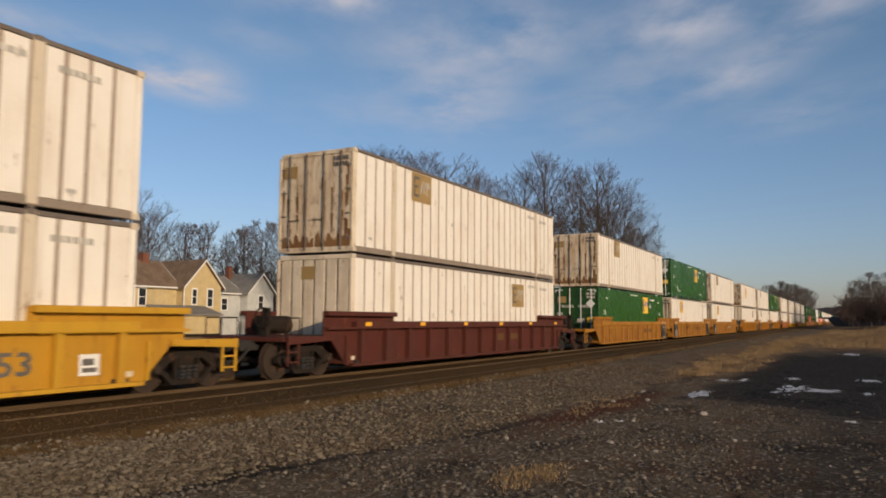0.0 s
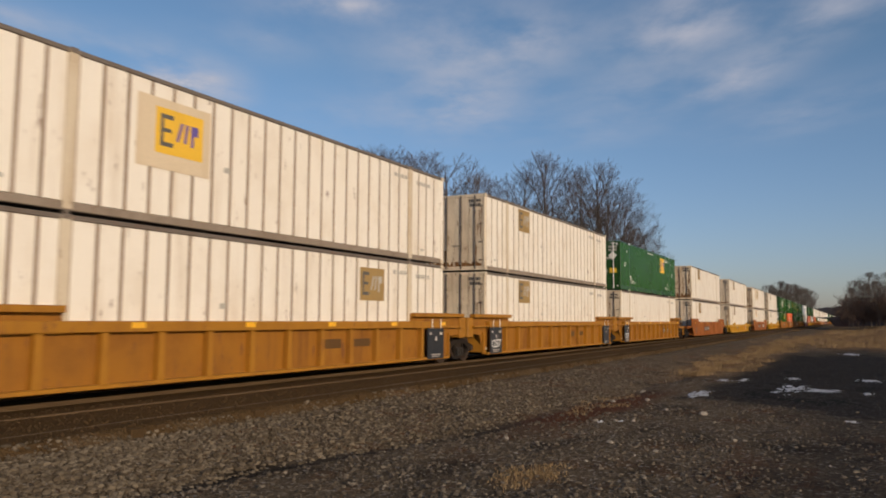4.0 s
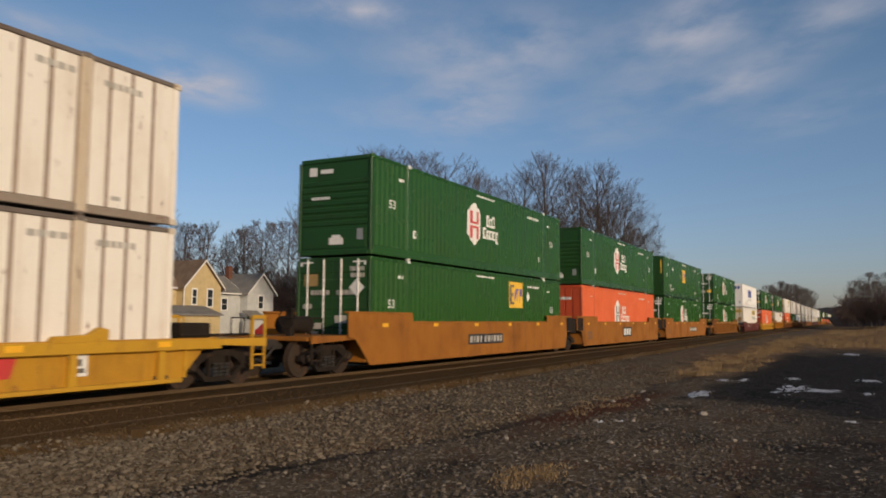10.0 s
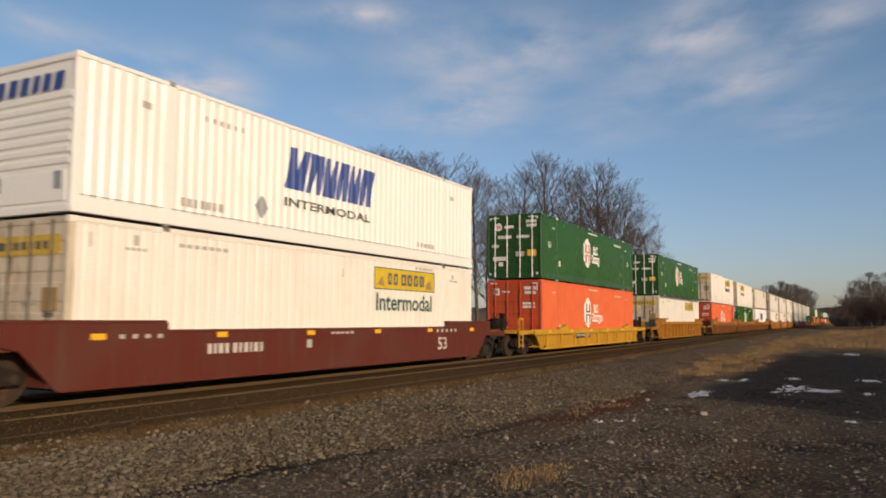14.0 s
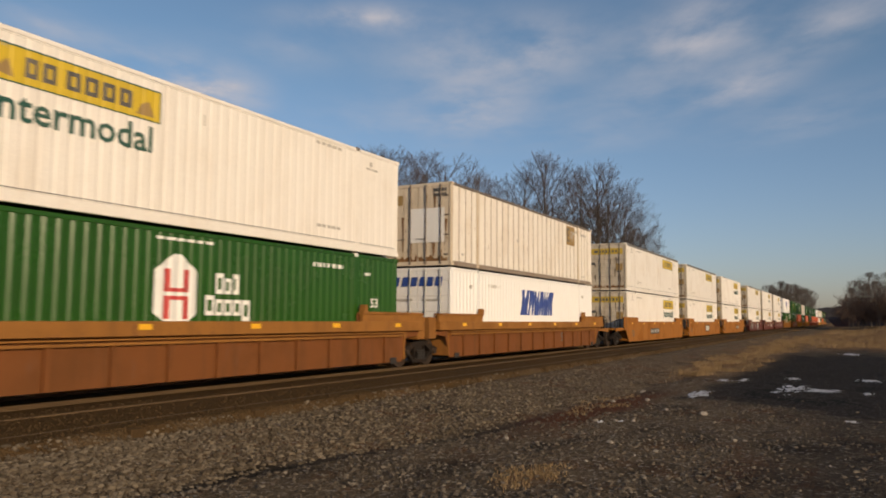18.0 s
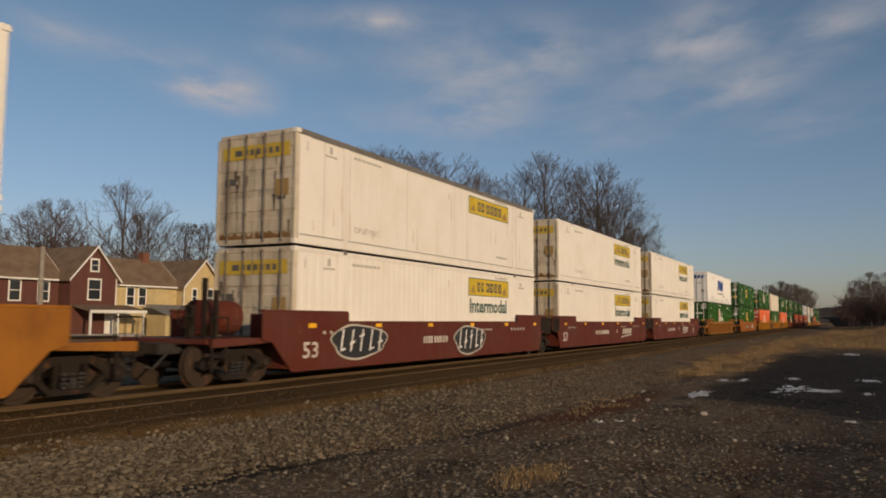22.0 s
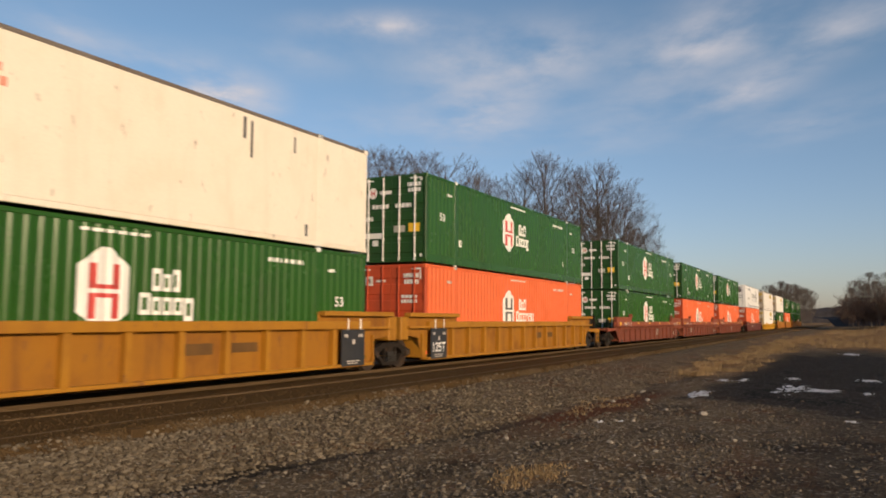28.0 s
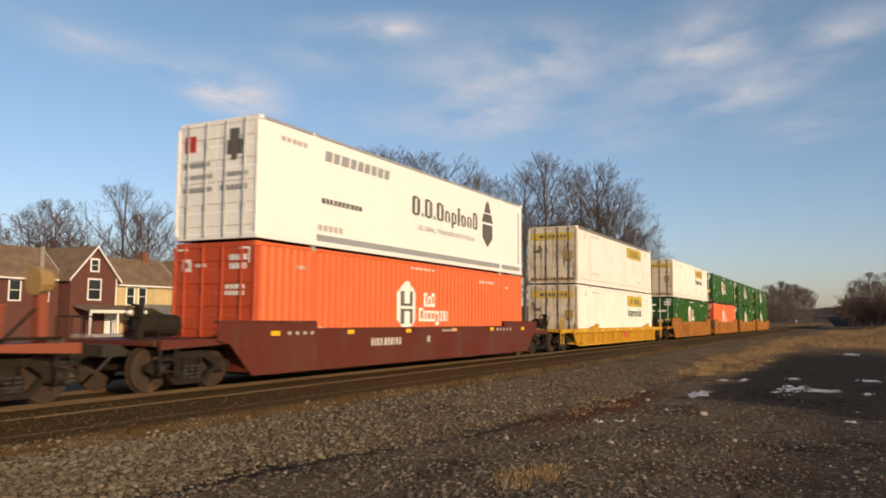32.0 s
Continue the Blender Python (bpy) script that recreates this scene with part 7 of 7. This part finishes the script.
# x of the box front at 0 s, kind of car, joints (front, rear), upper and lower box, marks
TRAIN = [
    (-5.94, YGL, 0, 0, "Wc", "Wd", {"53": 13.5, "labels": (15.0,)}),
    (17.39, MRB, 0, 0, "Wa", "Wb", {}),
    (40.69, YFL, 0, 1, "Wa", "GE", {"axle": (14.9,)}),
    (59.84, YFL, 1, 1, "GE", "Wc", {"axle": (0.15, 14.9), "chain": 1}),
    (79.12, YFL, 1, 0, "Wd", "Wc", {"axle": (0.15,), "53": 13.55, "plate": (9.6, 2.2)}),
    (102.76, YEL, 0, 1, "We", "Wb", {"axle": (14.9,)}),
    (122.27, YEL, 1, 1, "Wd", "Wd", {"axle": (0.15, 14.9)}),
    (141.45, YEL, 1, 0, "GP", "Wf", {"axle": (0.15,), "53": 13.55, "plate": (10.75, 2.3)}),
    (164.63, RST, 0, 0, "Wa", "Wd", {"53": 0.5, "plate": (5.0, 2.6)}),
    (188.12, GLD, 0, 0, "Wd", "Wd", {"plate": (4.4, 2.6), "red": 11.6, "labels": (13.6,)}),
    (211.48, RST, 0, 0, "Wg", "Wc", {"53": 0.5, "plate": (5.0, 2.6), "sign": 10.8}),
    (234.80, GLD, 0, 0, "Wd", "Wd", {"plate": (4.4, 2.6), "red": 11.4, "labels": (13.8,)}),
    (258.12, TNR, 0, 1, "GN", "GE", {"plate": (6.0, 3.0)}),
    (277.54, TNR, 1, 1, "GN", "ON", {"53": 0.5, "sign": 7.2}),
    (297.08, TNR, 1, 0, "GF", "GH", {"53": 0.5, "plate": (9.0, 3.0), "bright": 1}),
    (320.35, BRB, 0, 0, "GL", "GH", {}),
    (343.83, MRS, 0, 0, "MN", "JL", {"bars": (3.2, 1.7), "53": 13.3, "pale": 1}),
    (367.02, GLD, 0, 0, "GH", "OD", {"plate": (4.6, 2.4)}),
    (390.60, YEL, 0, 0, "GH", "JP", {"53": 13.4, "plate": (11.2, 2.0), "labels": (15.0,)}),
    (413.99, BST, 0, 1, "JL", "OP", {}),
    (433.55, BST, 1, 1, "JN", "GK", {}),
    (453.22, BST, 1, 0, "Wh", "ML", {"53": 11.0}),
    (476.52, TNR, 0, 1, "JR", "JS", {"53": 0.5, "plate": (5.4, 2.6)}),
    (496.13, TNR, 1, 1, "JP", "JL", {"53": 0.5, "sign": 7.9}),
    (515.78, TNR, 1, 0, "JL", "JL", {"53": 0.5, "plate": (9.6, 2.6)}),
    (539.33, MRN, 0, 1, "JP", "JL", {"53": 0.2, "pale": 1, "bars": (6.2, 1.6), "tags": ((1.35, 2.7, 0.42, 1.36), (8.3, 2.5, 0.3, 1.3)), "gear": 1}),
    (558.58, MRN, 1, 1, "JL", "JL", {"53": 0.2, "pale": 1, "bars": (5.4, 2.4), "swoosh": 10.3}),
    (577.67, MRN, 1, 0, "JL", "JL", {"bars": (4.4, 2.4), "swoosh": 9.6, "53": 14.2, "pale": 1}),
    (601.31, BRB, 0, 0, "MD", "GM", {"labels": (15.4,)}),
    (624.80, RST, 0, 0, "GG", "GG", {"plate": (4.8, 2.6), "sign": 10.6}),
    (648.37, YEL, 0, 1, "GH", "OD", {"axle": (14.9,)}),
    (667.34, YEL, 1, 1, "CW", "GK", {"axle": (0.15, 14.9)}),
    (686.94, YEL, 1, 0, "GH", "OD", {"axle": (0.15,)}),
    (710.20, RST2, 0, 1, "GH", "GH", {"white_ticks": 1, "53": 9.4, "pale": 1, "load": (14.9,)}),
    (729.68, RST2, 1, 1, "GL", "OD", {"white_ticks": 1, "53": 2.9, "pale": 1, "load": (14.9,)}),
    (749.12, RST2, 1, 0, "GH", "OD", {"white_ticks": 1, "53": 8.0, "pale": 1, "stand": FADED_INK}),
    (772.48, MRS, 0, 0, "CR", "OD", {"bars": (4.6, 1.6)}),
    (795.98, GLD, 0, 0, "JP", "JL", {"red": 8.0}),
    (819.48, TNR, 0, 1, "JL", "GH", {}),
    (838.98, TNR, 1, 1, "GH", "OD", {}),
    (858.48, TNR, 1, 1, "GH", "GH", {}),
    (877.98, TNR, 1, 0, "GH", "GH", {}),
]

moving = []
for i, (x, (style, colour, label), fj, rj, upper, lower, words) in enumerate(TRAIN):
    key = ("car", style, colour.name, fj, rj, tuple(sorted((k, str(v)) for k, v in words.items())))
    car = again(key, lambda: well_car(style, colour, bool(fj), bool(rj), words, i, label), pose(x, TRACK_Y, 0))
    moving.append((car, x, 0.0))
    for kind, z in ((lower, 0.385), (upper, 3.335)):
        box = again(kind, BOXES[kind], pose(x, TRACK_Y, z))
        moving.append((box, x, z))


def run(t):
    """Metres that the train has rolled after t seconds, slowing a little."""
    return 24.102 * t - 0.01202 * t * t


def motions():
    times = [0, 4, 8, 12, 16, 20, 24, 28, 32]
    for ob, x, z in moving:
        walk(ob, [(t, pose(x - run(t), TRACK_Y, z)) for t in times])
    walk(clouds, [(t, pose(3.0 * t, -0.25 * t, 350)) for t in (0, 16, 32)])


motions()
